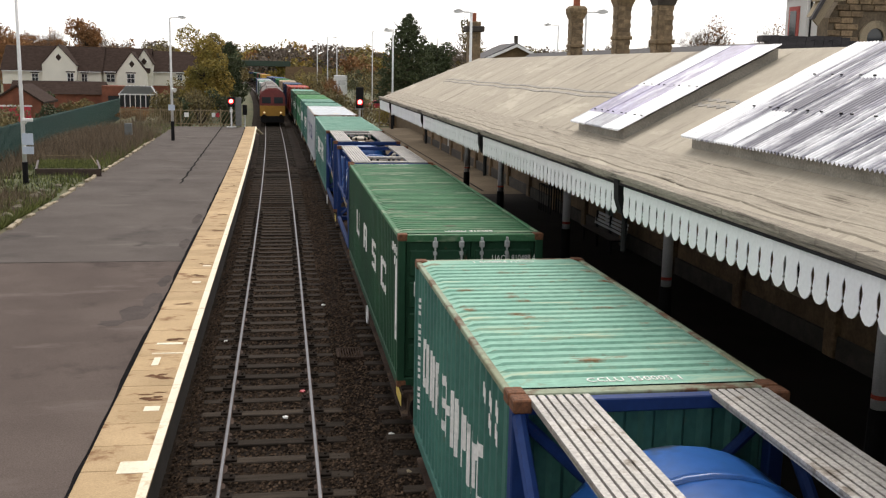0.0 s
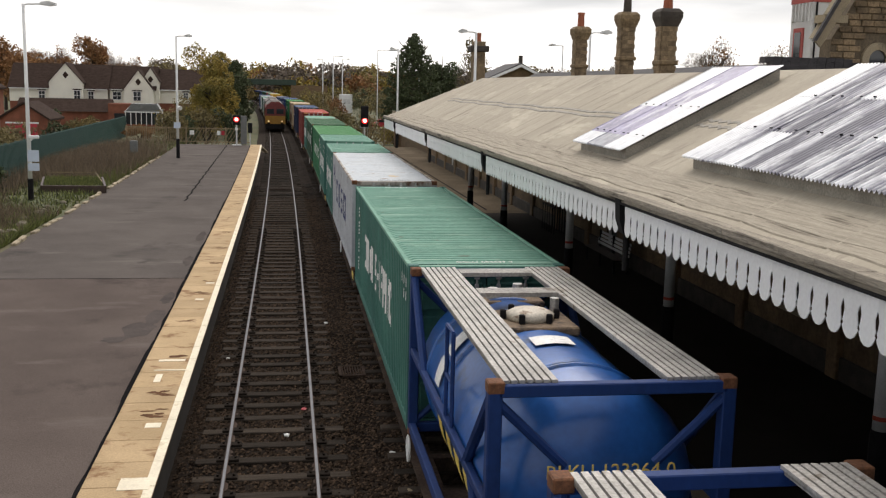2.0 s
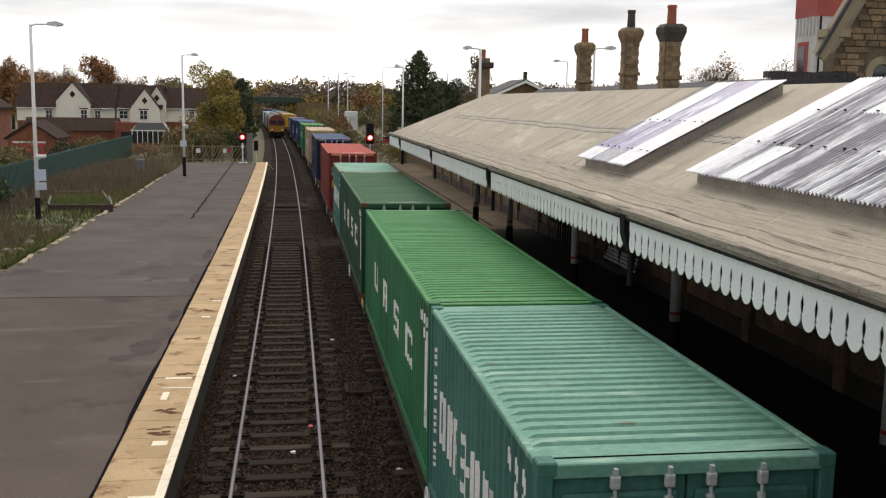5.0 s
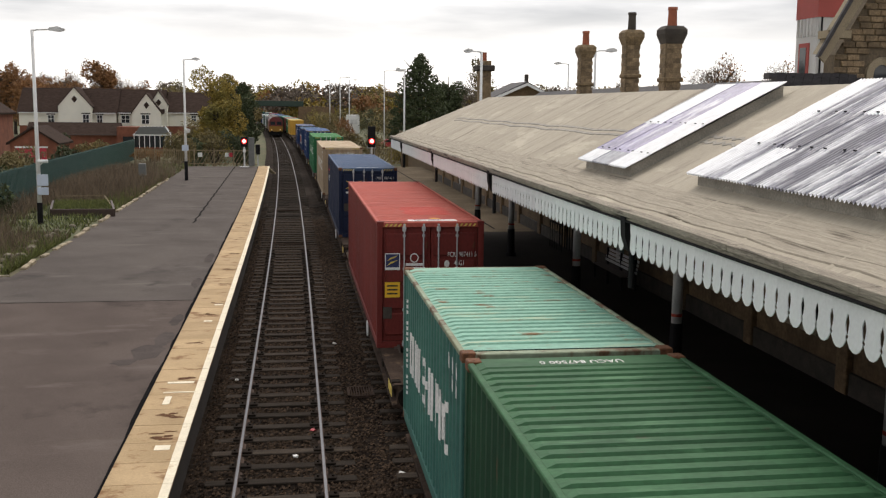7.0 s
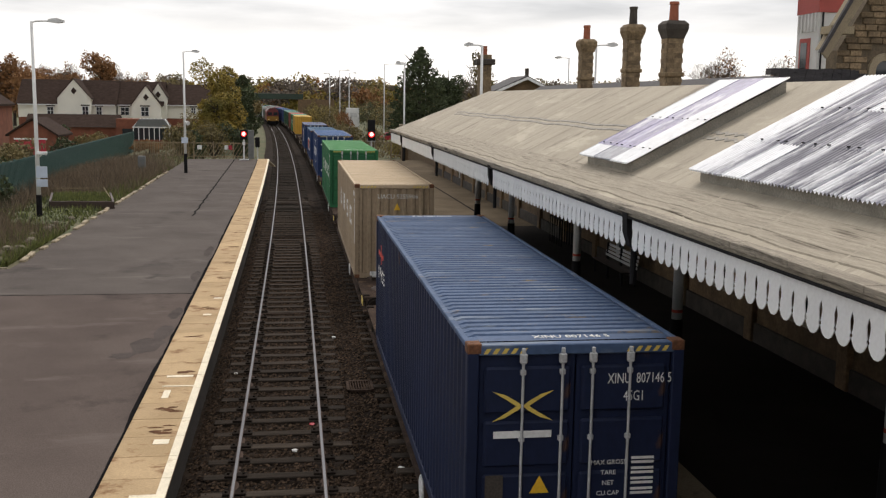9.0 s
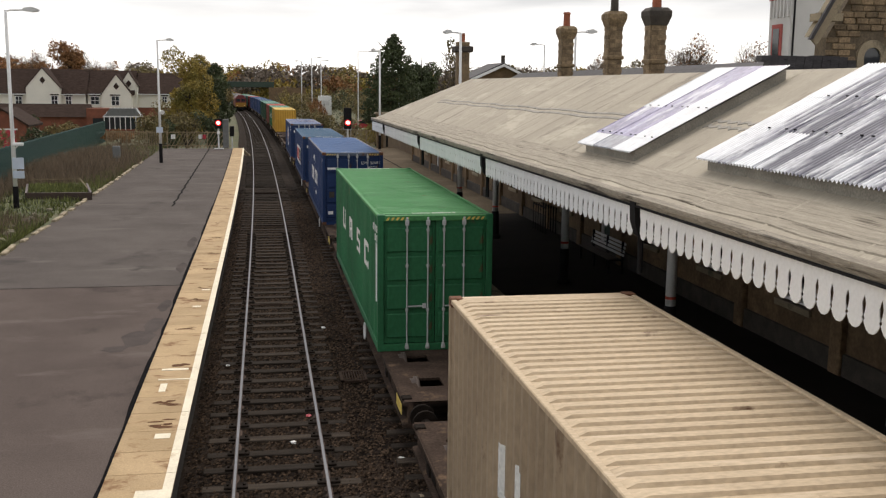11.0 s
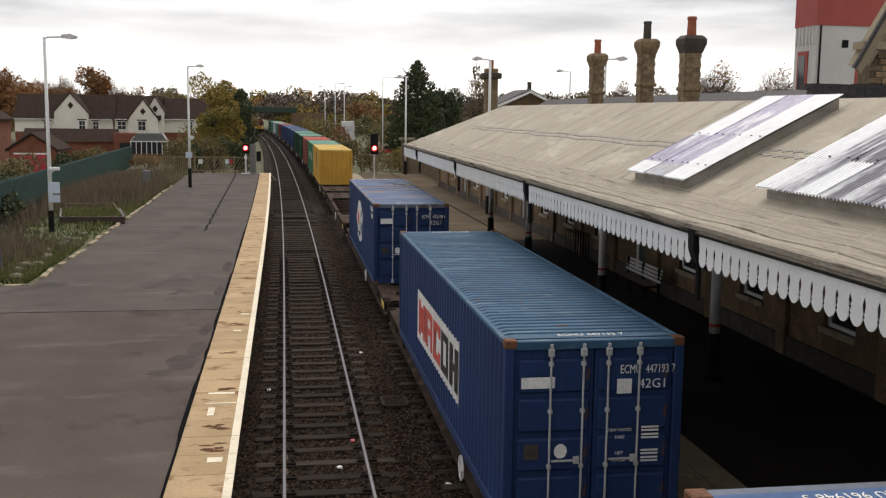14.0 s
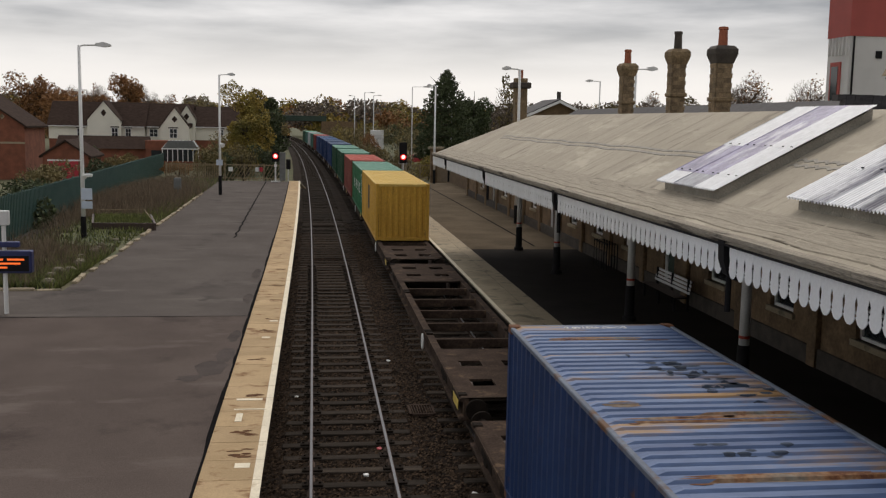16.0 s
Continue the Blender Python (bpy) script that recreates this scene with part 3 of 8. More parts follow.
for i in range(26):
    y = 1.0 + 1.65 * i
    x1 = RX - 0.02 if y < 39 else RX - (y - 39.2) / 5.2 * (RX - EX)
    s = Shape()
    w = 0.025
    a, b = on_roof(EX + 0.02, y, 0.001), on_roof(max(x1, EX + 0.3), y + rng.uniform(-0.05, 0.05), 0.001)
    s.add([(a[0], a[1] - w, a[2]), (a[0], a[1] + w, a[2] + 0.012), (b[0], b[1] + w, b[2] + 0.012), (b[0], b[1] - w, b[2])], [(0, 1, 2, 3)])
    s.add([(a[0], a[1] + w, a[2] + 0.012), (a[0], a[1] + w + 0.006, a[2] - 0.01), (b[0], b[1] + w + 0.006, b[2] - 0.01), (b[0], b[1] + w, b[2] + 0.012)], [(0, 1, 2, 3)])
    part("felt_seam", s, M_roof, can)
for yy0, yy1, xx in ((17.2, 37.2, 6.30), (17.0, 37.0, 6.16), (12.4, 14.1, 6.34), (12.4, 14.1, 6.2)):
    s = Shape()
    n = 16
    for i in range(n):
        y0, y1 = yy0 + (yy1 - yy0) * i / n, yy0 + (yy1 - yy0) * (i + 1) / n
        a, b = on_roof(xx + 0.03 * math.sin(i * 2.2), y0, 0.014), on_roof(xx + 0.03 * math.sin((i + 1) * 2.2), y1, 0.014)
        s.add([a, b, (b[0] - 0.05, b[1], b[2] - 0.05 * SL - 0.002), (a[0] - 0.05, a[1], a[2] - 0.05 * SL - 0.002), (b[0] - 0.055, b[1], b[2] - 0.06), (a[0] - 0.055, a[1], a[2] - 0.06)],
              [(0, 1, 2, 3), (3, 2, 4, 5)])
    part("felt_lap", s, M_lead, can)
# eaves: layered weathered edge, gutter board
part("eaves_board", Shape().box(EX - 0.06, EX + 0.02, CY0, CY1 + 0.05, EZ - 0.06, EZ - 0.005, 0.01), M_gutter, can, "flaking weathered eaves board")
gt = Shape()
for i in range(144):
    y = CY0 + i * 0.585
    gt.box(EX - 0.085 + rng.uniform(-0.006, 0.006), EX + 0.14 + rng.uniform(-0.02, 0.02), y, y + 0.583, EZ - 0.012, EZ + 0.05 + rng.uniform(0, 0.006), 0.004)
part("eaves_flashing", gt, M_gutter, can, "lumpy lead flashing along the eaves")
for k, (xa, xb) in enumerate(((0.16, 0.30), (0.28, 0.46), (0.44, 0.62))):
    sg = Shape()
    for i in range(70):
        y0, y1 = -2 + i * 0.66, -2 + (i + 1) * 0.66
        if y1 > CY1 - 0.6:
            break
        w0, w1 = 0.018 * math.sin(i * 1.9 + k), 0.018 * math.sin((i + 1) * 1.9 + k)
        lift = 0.016 - 0.004 * k
        a, b = on_roof(EX + xa + w0, y0, lift), on_roof(EX + xa + w1, y1, lift)
        c_, d_ = on_roof(EX + xb, y1, 0.004), on_roof(EX + xb, y0, 0.004)
        sg.add([a, b, c_, d_, on_roof(EX + xa + w0 - 0.006, y0, -0.004), on_roof(EX + xa + w1 - 0.006, y1, -0.004)], [(0, 1, 2, 3), (0, 4, 5, 1)])
    part("eaves_strip", sg, M_eaves, can, "mottled lapped felt strip above the eaves")
part("gutter", Shape().box(EX - 0.075, EX + 0.03, CY0, CY1, EZ - 0.085, EZ - 0.055, 0.01), M_black, can, "dark gutter")
part("end_fascia", Shape().box(EX + 0.1, 11.2, CY1 - 0.06, CY1 - 0.02, 4.45, 4.86), M_valance, can, "white end valance board")
# valance boards
VX, VT, VB, VP = 4.47, 4.9, 4.49, 0.233
hw = VP / 2
half = [(hw, 0.0), (hw, -0.12), (hw - 0.014, -0.145), (hw - 0.029, -0.19), (hw - 0.02, -0.25), (hw - 0.008, -0.285), (hw - 0.02, -0.298), (hw - 0.02, -0.312), (hw - 0.006, -0.322), (hw - 0.02, -0.35), (hw - 0.05, -0.388), (0.025, -0.41)]
outline = [(a, b) for a, b in half] + [(-a, b) for a, b in reversed(half)]
vb = Shape().prism([(a, b) for a, b in outline], "x", 0.0, 0.008).mesh("valance_board")
BRK = (3.1, 12.3, 21.5, 30.7, 39.9)
y = 2.0
while y < CY1 - 0.2:
    if min(abs(y - b) for b in BRK) > 0.17:
        part("valance_board", vb, M_valance, can, m=pose(VX, y, VT + rng.uniform(-0.004, 0.004)))
    y += VP
part("valance_rail", Shape().box(VX + 0.03, VX + 0.09, CY0, CY1, VT - 0.1, VT - 0.02), M_black, can)
for b in BRK:
    s = Shape().prism([(VX - 0.05, 4.95), (VX + 0.22, 4.95), (VX + 0.3, 4.5), (VX + 0.18, 4.42), (VX + 0.02, 4.52), (VX - 0.04, 4.7)], "y", b - 0.09, b + 0.09)
    part("bracket", s, M_black, can, "black shaped timber bracket")
    part("cantilever_beam", Shape().box(VX + 0.1, 10.8, b - 0.09, b + 0.09, 4.58, 4.84), M_timber_brown, can)
    part("downpipe", Shape().tube([(VX + 0.14, b + 0.14, 4.6), (VX + 0.14, b + 0.14, 4.0)], 0.04, 8), M_black, can)
# deck under the roof
part("soffit", Shape().box(4.72, 11.2, CY0, CY1 - 0.1, 4.86, 4.88), M_timber_brown, can)
# columns
for i, y in enumerate((4.2, 11.9, 19.6, 27.2, 35.9, 42.8)):
    c = thing("canopy_column", "round cast column, white above a red band and black at its foot", "column", "columns under the canopy", pose(8.1, y, PLAT))
    part("shaft", Shape().tube([(0, 0, 1.0), (0, 0, 3.6)], [0.11, 0.10], 14), M_post, c, "off-white shaft", True)
    part("foot", Shape().tube([(0, 0, 0.0), (0, 0, 0.12), (0, 0, 0.15), (0, 0, 0.95), (0, 0, 1.0)], [0.2, 0.2, 0.14, 0.13, 0.12], 14), M_black, c, "black painted foot")
    part("red_band", Shape().tube([(0, 0, 1.14), (0, 0, 1.2)], 0.113, 14), M_red_band, c, "red painted band")
    part("capital", Shape().tube([(0, 0, 3.6), (0, 0, 3.68), (0, 0, 3.75)], [0.12, 0.17, 0.17], 12), M_timber_brown, c)

# rooflights: corrugated sheets on lead-covered upstands
def rooflight(x0, x1, y0, y1, material, label, bow):
    t = thing("rooflight", label, "rooflight", "rooflights on the canopy")
    h = 0.2
    up = Shape()
    up.add([on_roof(x0 + 0.12, y0 + 0.1, -0.02), on_roof(x0 + 0.12, y1 - 0.1, -0.02), on_roof(x1, y1 - 0.1, -0.02), on_roof(x1, y0 + 0.1, -0.02),
            on_roof(x0 + 0.12, y0 + 0.1, h - 0.04), on_roof(x0 + 0.12, y1 - 0.1, h - 0.04), on_roof(x1, y1 - 0.1, h - 0.04), on_roof(x1, y0 + 0.1, h - 0.04)],
           [(0, 1, 5, 4), (1, 2, 6, 5), (2, 3, 7, 6), (3, 0, 4, 7), (4, 5, 6, 7)])
    part("upstand", up, M_lead, t, "lead-covered upstand")
    pitch = 0.075
    n = int((y1 - y0) / pitch * 4)
    cuts = [x0 + (x1 - x0) * k for k in (0, 0.16, 0.5, 1.0)] if bow else [x0 + (x1 - x0) * k for k in (0, 0.33, 0.66, 1.0)]
    W, V, Gy = M_sheet_white, M_sheet_violet, M_sheet_grey
    cols = 3 if bow else 14
    pr = random.Random(3)
    pattern = {0: (W, Gy, W), 1: (W, V, V), 2: (W, V, W)} if bow else {k: [W if q >= 13 or pr.random() < 0.14 else (Gy if pr.random() < 0.2 else material) for q in range(14)] for k in range(3)}
    for k in range(3):
        for q in range(cols):
            j0, j1 = n * q // cols, min(n, n * (q + 1) // cols + (1 if q < cols - 1 else 0))
            rows = []
            for x in (cuts[k] - (0.06 if k else 0), cuts[k + 1]):
                rows.append([on_roof(x, y0 + (y1 - y0) * j / n, h + 0.018 * math.sin(j * math.pi / 2) + 0.006 * k + 0.003 * (q % 2)) for j in range(j0, j1 + 1)])
            part("corrugated_sheet", Shape().strip(rows), pattern[k][q], t, smooth=True)
    bolts = Shape()
    for k in (1, 2):
        for j in range(int((y1 - y0) / 0.31)):
            p = on_roof(cuts[k] - 0.03, y0 + 0.07 + j * 0.31 + 0.06 * math.sin(j * 3.7), h + 0.026)
            bolts.box(p[0] - 0.012, p[0] + 0.012, p[1] - 0.014, p[1] + 0.014, p[2], p[2] + 0.014)
    tagged(part("fixing_bolts", bolts, M_black, t), kind="stuff")
    return t


rooflight(5.05, 7.48, 14.15, 16.65, M_polycarb2, "white corrugated plastic rooflight with violet stains", True)
rooflight(5.16, 7.44, 5.0, 12.1, M_polycarb, "wide translucent corrugated rooflight with grey streaks", False)

# ---- station building behind the canopy ----
WX = 10.8
sb = thing("wall_station", "stone station building wall with sash windows and doors", "station building", kind="structure")
opens = []
for i in range(16):
    y = 6.5 + i * 4.1
    opens.append((y, y + (1.0 if i % 4 == 2 else 1.25), PLAT if i % 4 == 2 else PLAT + 1.0, PLAT + 2.3, i % 4 == 2))
# the wall's unseen start at CY0 is added to block light
y = CY0
for (a, b, z0, z1, door) in opens:
    part("wall_section", Shape().box(WX, WX + 0.45, y, a, -0.3, 4.9), M_stonewall, sb)
    part("wall_section", Shape().box(WX, WX + 0.45, a, b, z1, 4.9), M_stonewall, sb)
    if not door:
        part("wall_section", Shape().box(WX, WX + 0.45, a, b, -0.3, z0), M_stonewall, sb)
    y = b
part("wall_section", Shape().box(WX, WX + 0.45, y, 75.5, -0.3, 4.9), M_stonewall, sb)
for (a, b, z0, z1, door) in opens:
    if door:
        d = part("door", Shape().box(WX + 0.14, WX + 0.2, a + 0.06, b - 0.06, z0, z1 - 0.05, 0.01), M_bridge if a > 25 and a < 32 else M_timber_brown, sb, "panelled timber door")
        part("door_frame", Shape().box(WX + 0.06, WX + 0.22, a, a + 0.07, z0, z1).box(WX + 0.06, WX + 0.22, b - 0.07, b, z0, z1).box(WX + 0.06, WX + 0.22, a, b, z1 - 0.07, z1), M_white, sb)
        part("door_handle", Shape().box(WX + 0.1, WX + 0.14, b - 0.16, b - 0.12, z0 + 1.0, z0 + 1.12), M_steel, d)
    else:
        w = part("window_frame", Shape().box(WX + 0.1, WX + 0.2, a, a + 0.08, z0, z1).box(WX + 0.1, WX + 0.2, b - 0.08, b, z0, z1).box(WX + 0.1, WX + 0.2, a, b, z1 - 0.08, z1).box(WX + 0.1, WX + 0.2, a, b, z0, z0 + 0.08).box(WX + 0.1, WX + 0.2, a, b, (z0 + z1) / 2 - 0.035, (z0 + z1) / 2 + 0.035), M_white, sb, "white sash window frame")
        part("pane", Shape().box(WX + 0.15, WX + 0.16, a + 0.07, b - 0.07, z0 + 0.07, (z0 + z1) / 2), M_glass, w)
        part("pane", Shape().box(WX + 0.17, WX + 0.18, a + 0.07, b - 0.07, (z0 + z1) / 2, z1 - 0.07), M_glass, w)
        part("window_sill", Shape().box(WX - 0.08, WX + 0.2, a - 0.1, b + 0.1, z0 - 0.14, z0, 0.01), M_coping2, sb, "stone sill")
# sooty stone used here to paint the shade at the wall's foot
part("plinth", Shape().box(WX - 0.08, WX, CY0, 75.5, PLAT - 0.05, PLAT + 0.45, 0.02), M_soot, sb, "stone plinth, canopy shade put into its colour")
for i in range(18):
    y = 5.3 + i * 4.1
    part("pilaster", Shape().box(WX - 0.14, WX, y - 0.2, y + 0.2, PLAT, 4.6, 0.02), M_stonewall, sb, "stone pilaster")
part("end_wall", Shape().box(WX, 16, 75.2, 75.6, -0.3, 4.9), M_stonewall, sb)
part("wall_cap", Shape().box(WX - 0.1, WX + 0.5, 44.6, 75.6, 4.9, 5.0), M_coping2, sb)
mainroof = Shape()
mainroof.add([(10.9, CY0, 5.0), (10.9, 60, 5.0), (14.5, 58, 7.2), (14.5, CY0, 7.2), (18, CY0, 5.0), (18, 60, 5.0)], [(0, 1, 2, 3), (3, 2, 5, 4), (1, 5, 2)])
part("main_roof", mainroof, M_slate, sb, "dark slate roof")

# stone chimney stacks
def chimney(x, y, top, sooty, tall_pot, pot_mat):
    t = thing("chimney_stack", "tall sandstone chimney stack with corbelled cap and a pot", "chimney", "chimney stacks", pose(x, y, 0))
    sh = top - (1.2 if not tall_pot else 1.25)
    n = int((sh - 5.8) / 0.16)
    z = sh - n * 0.16
    part("core", Shape().box(-0.255, 0.255, -0.255, 0.255, 4.6, sh), M_mortar, t)
    me = Shape().box(-0.13, 0.13, -0.008, 0.03, 0.004, 0.156, 0.006).mesh("stone")
    for k in range(n):
        o = 0.04 * (k % 2)
        for (px, py, r) in ((-0.13 + o - 0.02, -0.265, 0), (0.13 + o - 0.02, -0.265, 0), (-0.265, -0.13 + o - 0.02, 90), (-0.265, 0.13 + o - 0.02, 90)):
            part("stone", me, M_stone_block, t, m=pose(px, py, z + 0.16 * k, 0, 0, r))
    c = Shape().box(-0.34, 0.34, -0.34, 0.34, sh - 1.25, sh - 1.1, 0.03)
    part("string_course", c, M_chim, t)
    prof = [(0.29, 0), (0.33, 0.12), (0.39, 0.3), (0.39, 0.46), (0.34, 0.52), (0.28, 0.58)]
    cap = Shape()
    for (a, z0), (b, z1) in zip(prof, prof[1:]):
        cap.add([(-a, -a, sh + z0), (a, -a, sh + z0), (a, a, sh + z0), (-a, a, sh + z0), (-b, -b, sh + z1), (b, -b, sh + z1), (b, b, sh + z1), (-b, b, sh + z1)],
                [(0, 1, 5, 4), (1, 2, 6, 5), (2, 3, 7, 6), (3, 0, 4, 7), (4, 5, 6, 7)])
    part("cap", cap, M_soot if sooty else M_chim, t, "corbelled stone cap")
    part("pot", Shape().tube([(0, 0, sh + 0.55), (0, 0, top - 0.1), (0, 0, top - 0.09), (0, 0, top)], [0.16, 0.14, 0.17, 0.15], 12), pot_mat, t, "chimney pot")


chimney(13.4, 45.2, 9.75, False, False, M_pot)
chimney(13.25, 38.4, 9.98, False, True, M_soot)
chimney(12.75, 32.8, 9.65, True, False, M_pot)
bc = thing("chimney_stack", "sooty stone chimney stack beyond the canopy", "chimney", m=pose(11.5, 60, 0))
part("shaft", Shape().box(-0.36, 0.36, -0.36, 0.36, 4.6, 9.0, 0.02), M_chim, bc)
part("cap", Shape().box(-0.55, 0.55, -0.55, 0.55, 8.4, 8.75, 0.05), M_soot, bc)
part("pot", Shape().tube([(0, 0, 9), (0, 0, 9.5)], 0.15, 10), M_pot, bc)

# stone cross gable of the station house
gh = thing("gable_house", "coursed stone gable with pale bargeboard and round-headed opening", "house")
gx, gy, gs = 11.75, 20.5, 1.75
part("gable_wall", Shape().prism([(gx, 4.8), (gx, 7.5), (gx + 2.3, 7.5 + 2.3 * gs), (gx + 4.6, 7.5), (gx + 4.6, 4.8)], "y", gy, gy + 0.45), M_mortar, gh)
me = Shape().box(-0.135, 0.135, -0.035, 0.02, 0.008, 0.126, 0.012).mesh("stone")
AX, AZ = gx + 1.07, 7.1
for k in range(30):
    z = 6.3 + 0.135 * k
    xx = gx + 0.13 + max(0, (z + 0.12 - 7.5)) / gs + 0.14 * (k % 2)
    while xx < gx + 2.6:
        if not (abs(xx - AX) < 0.48 and z < AZ) and math.hypot(xx - AX, z - AZ) > 0.5:
            part("stone", me, M_stone_block, gh, m=pose(xx + rng.uniform(-0.01, 0.01), gy + rng.uniform(-0.02, 0.005), z))
        xx += 0.285
arch = Shape()
for i in range(11):
    a0, a1 = math.pi * i / 11, math.pi * (i + 1) / 11
    arch.prism([(AX + r * math.cos(a), AZ + r * math.sin(a)) for r, a in ((0.2, a0), (0.36, a0), (0.36, a1), (0.2, a1))], "y", gy - 0.08, gy + 0.02)
arch.box(AX - 0.36, AX - 0.2, gy - 0.08, gy + 0.02, 6.3, AZ).box(AX + 0.2, AX + 0.36, gy - 0.08, gy + 0.02, 6.3, AZ)
part("arch_surround", arch, M_coping2, gh, "pale stone arch surround")
part("arch_opening", Shape().box(AX - 0.22, AX + 0.22, gy - 0.03, gy - 0.02, 6.3, AZ + 0.22), M_glass, gh)
bb = Shape().prism([(gx - 0.62, 7.42), (gx - 0.5, 7.3), (gx + 2.3, 7.6 + 2.5 * gs), (gx + 2.3, 7.75 + 2.75 * gs)], "y", gy - 0.5, gy - 0.43)
bb.prism([(gx - 0.52, 7.5), (gx - 0.4, 7.5), (gx + 2.3, 7.65 + 2.65 * gs), (gx + 2.3, 7.72 + 2.7 * gs)], "y", gy - 0.43, gy)
part("bargeboard", bb, M_coping2, gh, "pale painted bargeboard")
part("purlin_end", Shape().box(gx - 0.42, gx + 0.1, gy - 0.43, gy, 7.82, 7.98), M_coping2, gh)
part("roof", Shape().prism([(gx - 0.7, 7.42), (gx - 0.62, 7.42), (gx + 2.3, 7.75 + 2.78 * gs), (gx + 2.3, 7.9 + 2.8 * gs)], "y", gy - 0.54, gy - 0.46), M_slate, gh, "slate roof")
for k in range(5):
    for i in range(10):
        part("slate", Shape().box(10.2 + i * 0.2 + 0.1 * (k % 2), 10.39 + i * 0.2 + 0.1 * (k % 2), 19.7 + k * 0.16, 19.95 + k * 0.16, 6.6 + k * 0.09, 6.72 + k * 0.09 + rng.uniform(0, 0.03)), M_slate, gh)

# white and red tower block far behind
tw = thing("tower", "white clad tower with red top band and red window strip", "tower", m=pose(48.6, 90, 0))
part("body", Shape().box(0, 14, 0, 4, -0.4, 14.9), M_tower, tw)
part("red_top", Shape().box(-0.08, 14.1, -0.08, 4.1, 14.9, 19.5), M_tower_red, tw, "red cladding band")
part("side_panel", Shape().box(-0.12, 0.0, 1.3, 3.2, 6, 12.6), M_tower_red, tw, "red framed window strip")
part("pane", Shape().box(-0.16, -0.12, 1.7, 2.9, 6, 12.2), M_glass, tw)
for k in range(6):
    part("rib", Shape().box(-0.15, 0.0, 0.3 + k * 0.65, 0.5 + k * 0.65, 13.2, 14.9), M_tower, tw)
part("vent", Shape().box(2.6, 3.2, -0.1, 0, 12.9, 13.6), M_black, tw)
part("red_door_strip", Shape().box(4.1, 4.9, -0.08, 0, 8, 12.2), M_tower_red, tw)
part("downpipe", Shape().tube([(0.35, -0.12, 4), (0.35, -0.12, 14.9)], 0.09, 6), M_black, tw)


# ---- rough bank beside the left platform ----
def bank_z(x, y):
    base = PLAT - 0.03 if x > -12.5 else max(-0.40, PLAT - 0.03 - (-12.5 - x) * 0.16)
    if y > 92:
        base = max(-0.40, base - (y - 92) * 0.12)
    return base


bk = Shape()
bx = [-8.5 - 0.55 * i for i in range(30)]
bk.strip([[(x + (cx(y) if x > -9 else 0), y, bank_z(x, y) + (0.09 * noise.noise((x * 0.8, y * 0.8, 0)) + 0.05 if x < -8.9 else 0)) for x in bx] for y in [32.6 + 0.7 * i for i in range(108)]])
tagged(part("bank", bk, M_ground), "rough grassy bank with dead stems beside the platform", "grass bank", kind="structure")


def blades(n, place, h0, h1, w, name, material, label, lean=0.35):
    s = Shape()
    for i in range(n):
        x, y = place()
        z = bank_z(x, y)
        h, a = rng.uniform(h0, h1), rng.uniform(0, 6.28)
        dx, dy = math.cos(a) * w, math.sin(a) * w
        lx, ly = rng.gauss(0, lean) * h, rng.gauss(0, lean) * h
        s.add([(x - dx, y - dy, z), (x + dx, y + dy, z), (x + lx + dx * 0.3, y + ly, z + h)], [(0, 1, 2)])
    tagged(part(name, s.mesh(name, fix=False), material), label, "grass", kind="stuff")


def clump(cx_, cy_, sx, sy):
    return lambda: (min(-8.75, rng.gauss(cx_, sx)), min(104, max(33.2, rng.gauss(cy_, sy))))


def anywhere():
    return rng.uniform(-20, -8.8), 33 + 70 * rng.random() ** 1.3


def in_bed(x, y):
    return 42.5 < y < 55 and -12.3 + (52 - y) * 0.1 < x < -8.2


def off_bed(place):
    def pick():
        x, y = place()
        while in_bed(x, y):
            x, y = place()
        return x, y
    return pick


blades(34000, anywhere, 0.06, 0.3, 0.03, "rough_grass", M_grass, "tufts of olive green grass on the bank")
blades(9000, anywhere, 0.05, 0.3, 0.05, "dark_weeds", M_leaf_green, "low dark green weeds on the bank")
blades(6000, off_bed(anywhere), 0.3, 0.9, 0.012, "dead_stems", M_dead, "brown dead stems on the bank")
blades(22000, off_bed(clump(-12.5, 68, 1.7, 8)), 0.4, 1.15, 0.015, "dead_stems", M_dead, "dense purple-brown dead willowherb")
blades(4500, off_bed(clump(-11.4, 39, 1.2, 3.0)), 0.2, 0.8, 0.014, "dead_stems", M_dead, "brown weeds by the platform kerb")
blades(9000, clump(-9.5, 62, 0.5, 6), 0.08, 0.35, 0.03, "green_weeds", M_grass, "bright green weeds by the kerb")
blades(9000, off_bed(clump(-10.2, 37, 1.2, 2.4)), 0.08, 0.35, 0.03, "green_weeds", M_grass, "low green shrubs by the kerb")
# kerb stones and rocks
for i in range(46):
    y = 33 + i * 0.9
    if rng.random() < 0.22:
        continue
    k = Shape().box(-0.13, 0.05, 0, rng.uniform(0.7, 0.89), -0.1, rng.uniform(0.05, 0.11), 0.03)
    tagged(part("kerb_stone", k, M_coping2, m=pose(-8.42 + cx(y) + rng.uniform(-0.02, 0.02), y, PLAT, rng.uniform(-2, 2), 0, rng.uniform(-3, 3))), "pale lichened kerb stone along the bank", "kerb stone", "kerb stones")
for i in range(5):
    tagged(part("kerb_stone", Shape().box(0, 0.75, -0.1, 0.08, -0.1, rng.uniform(0.04, 0.1), 0.03), M_coping2, m=pose(-9.3 - i * 0.8, 32.62, PLAT, 0, 0, rng.uniform(-4, 4))), "pale kerb stone along the bank", "kerb stone", "kerb stones")
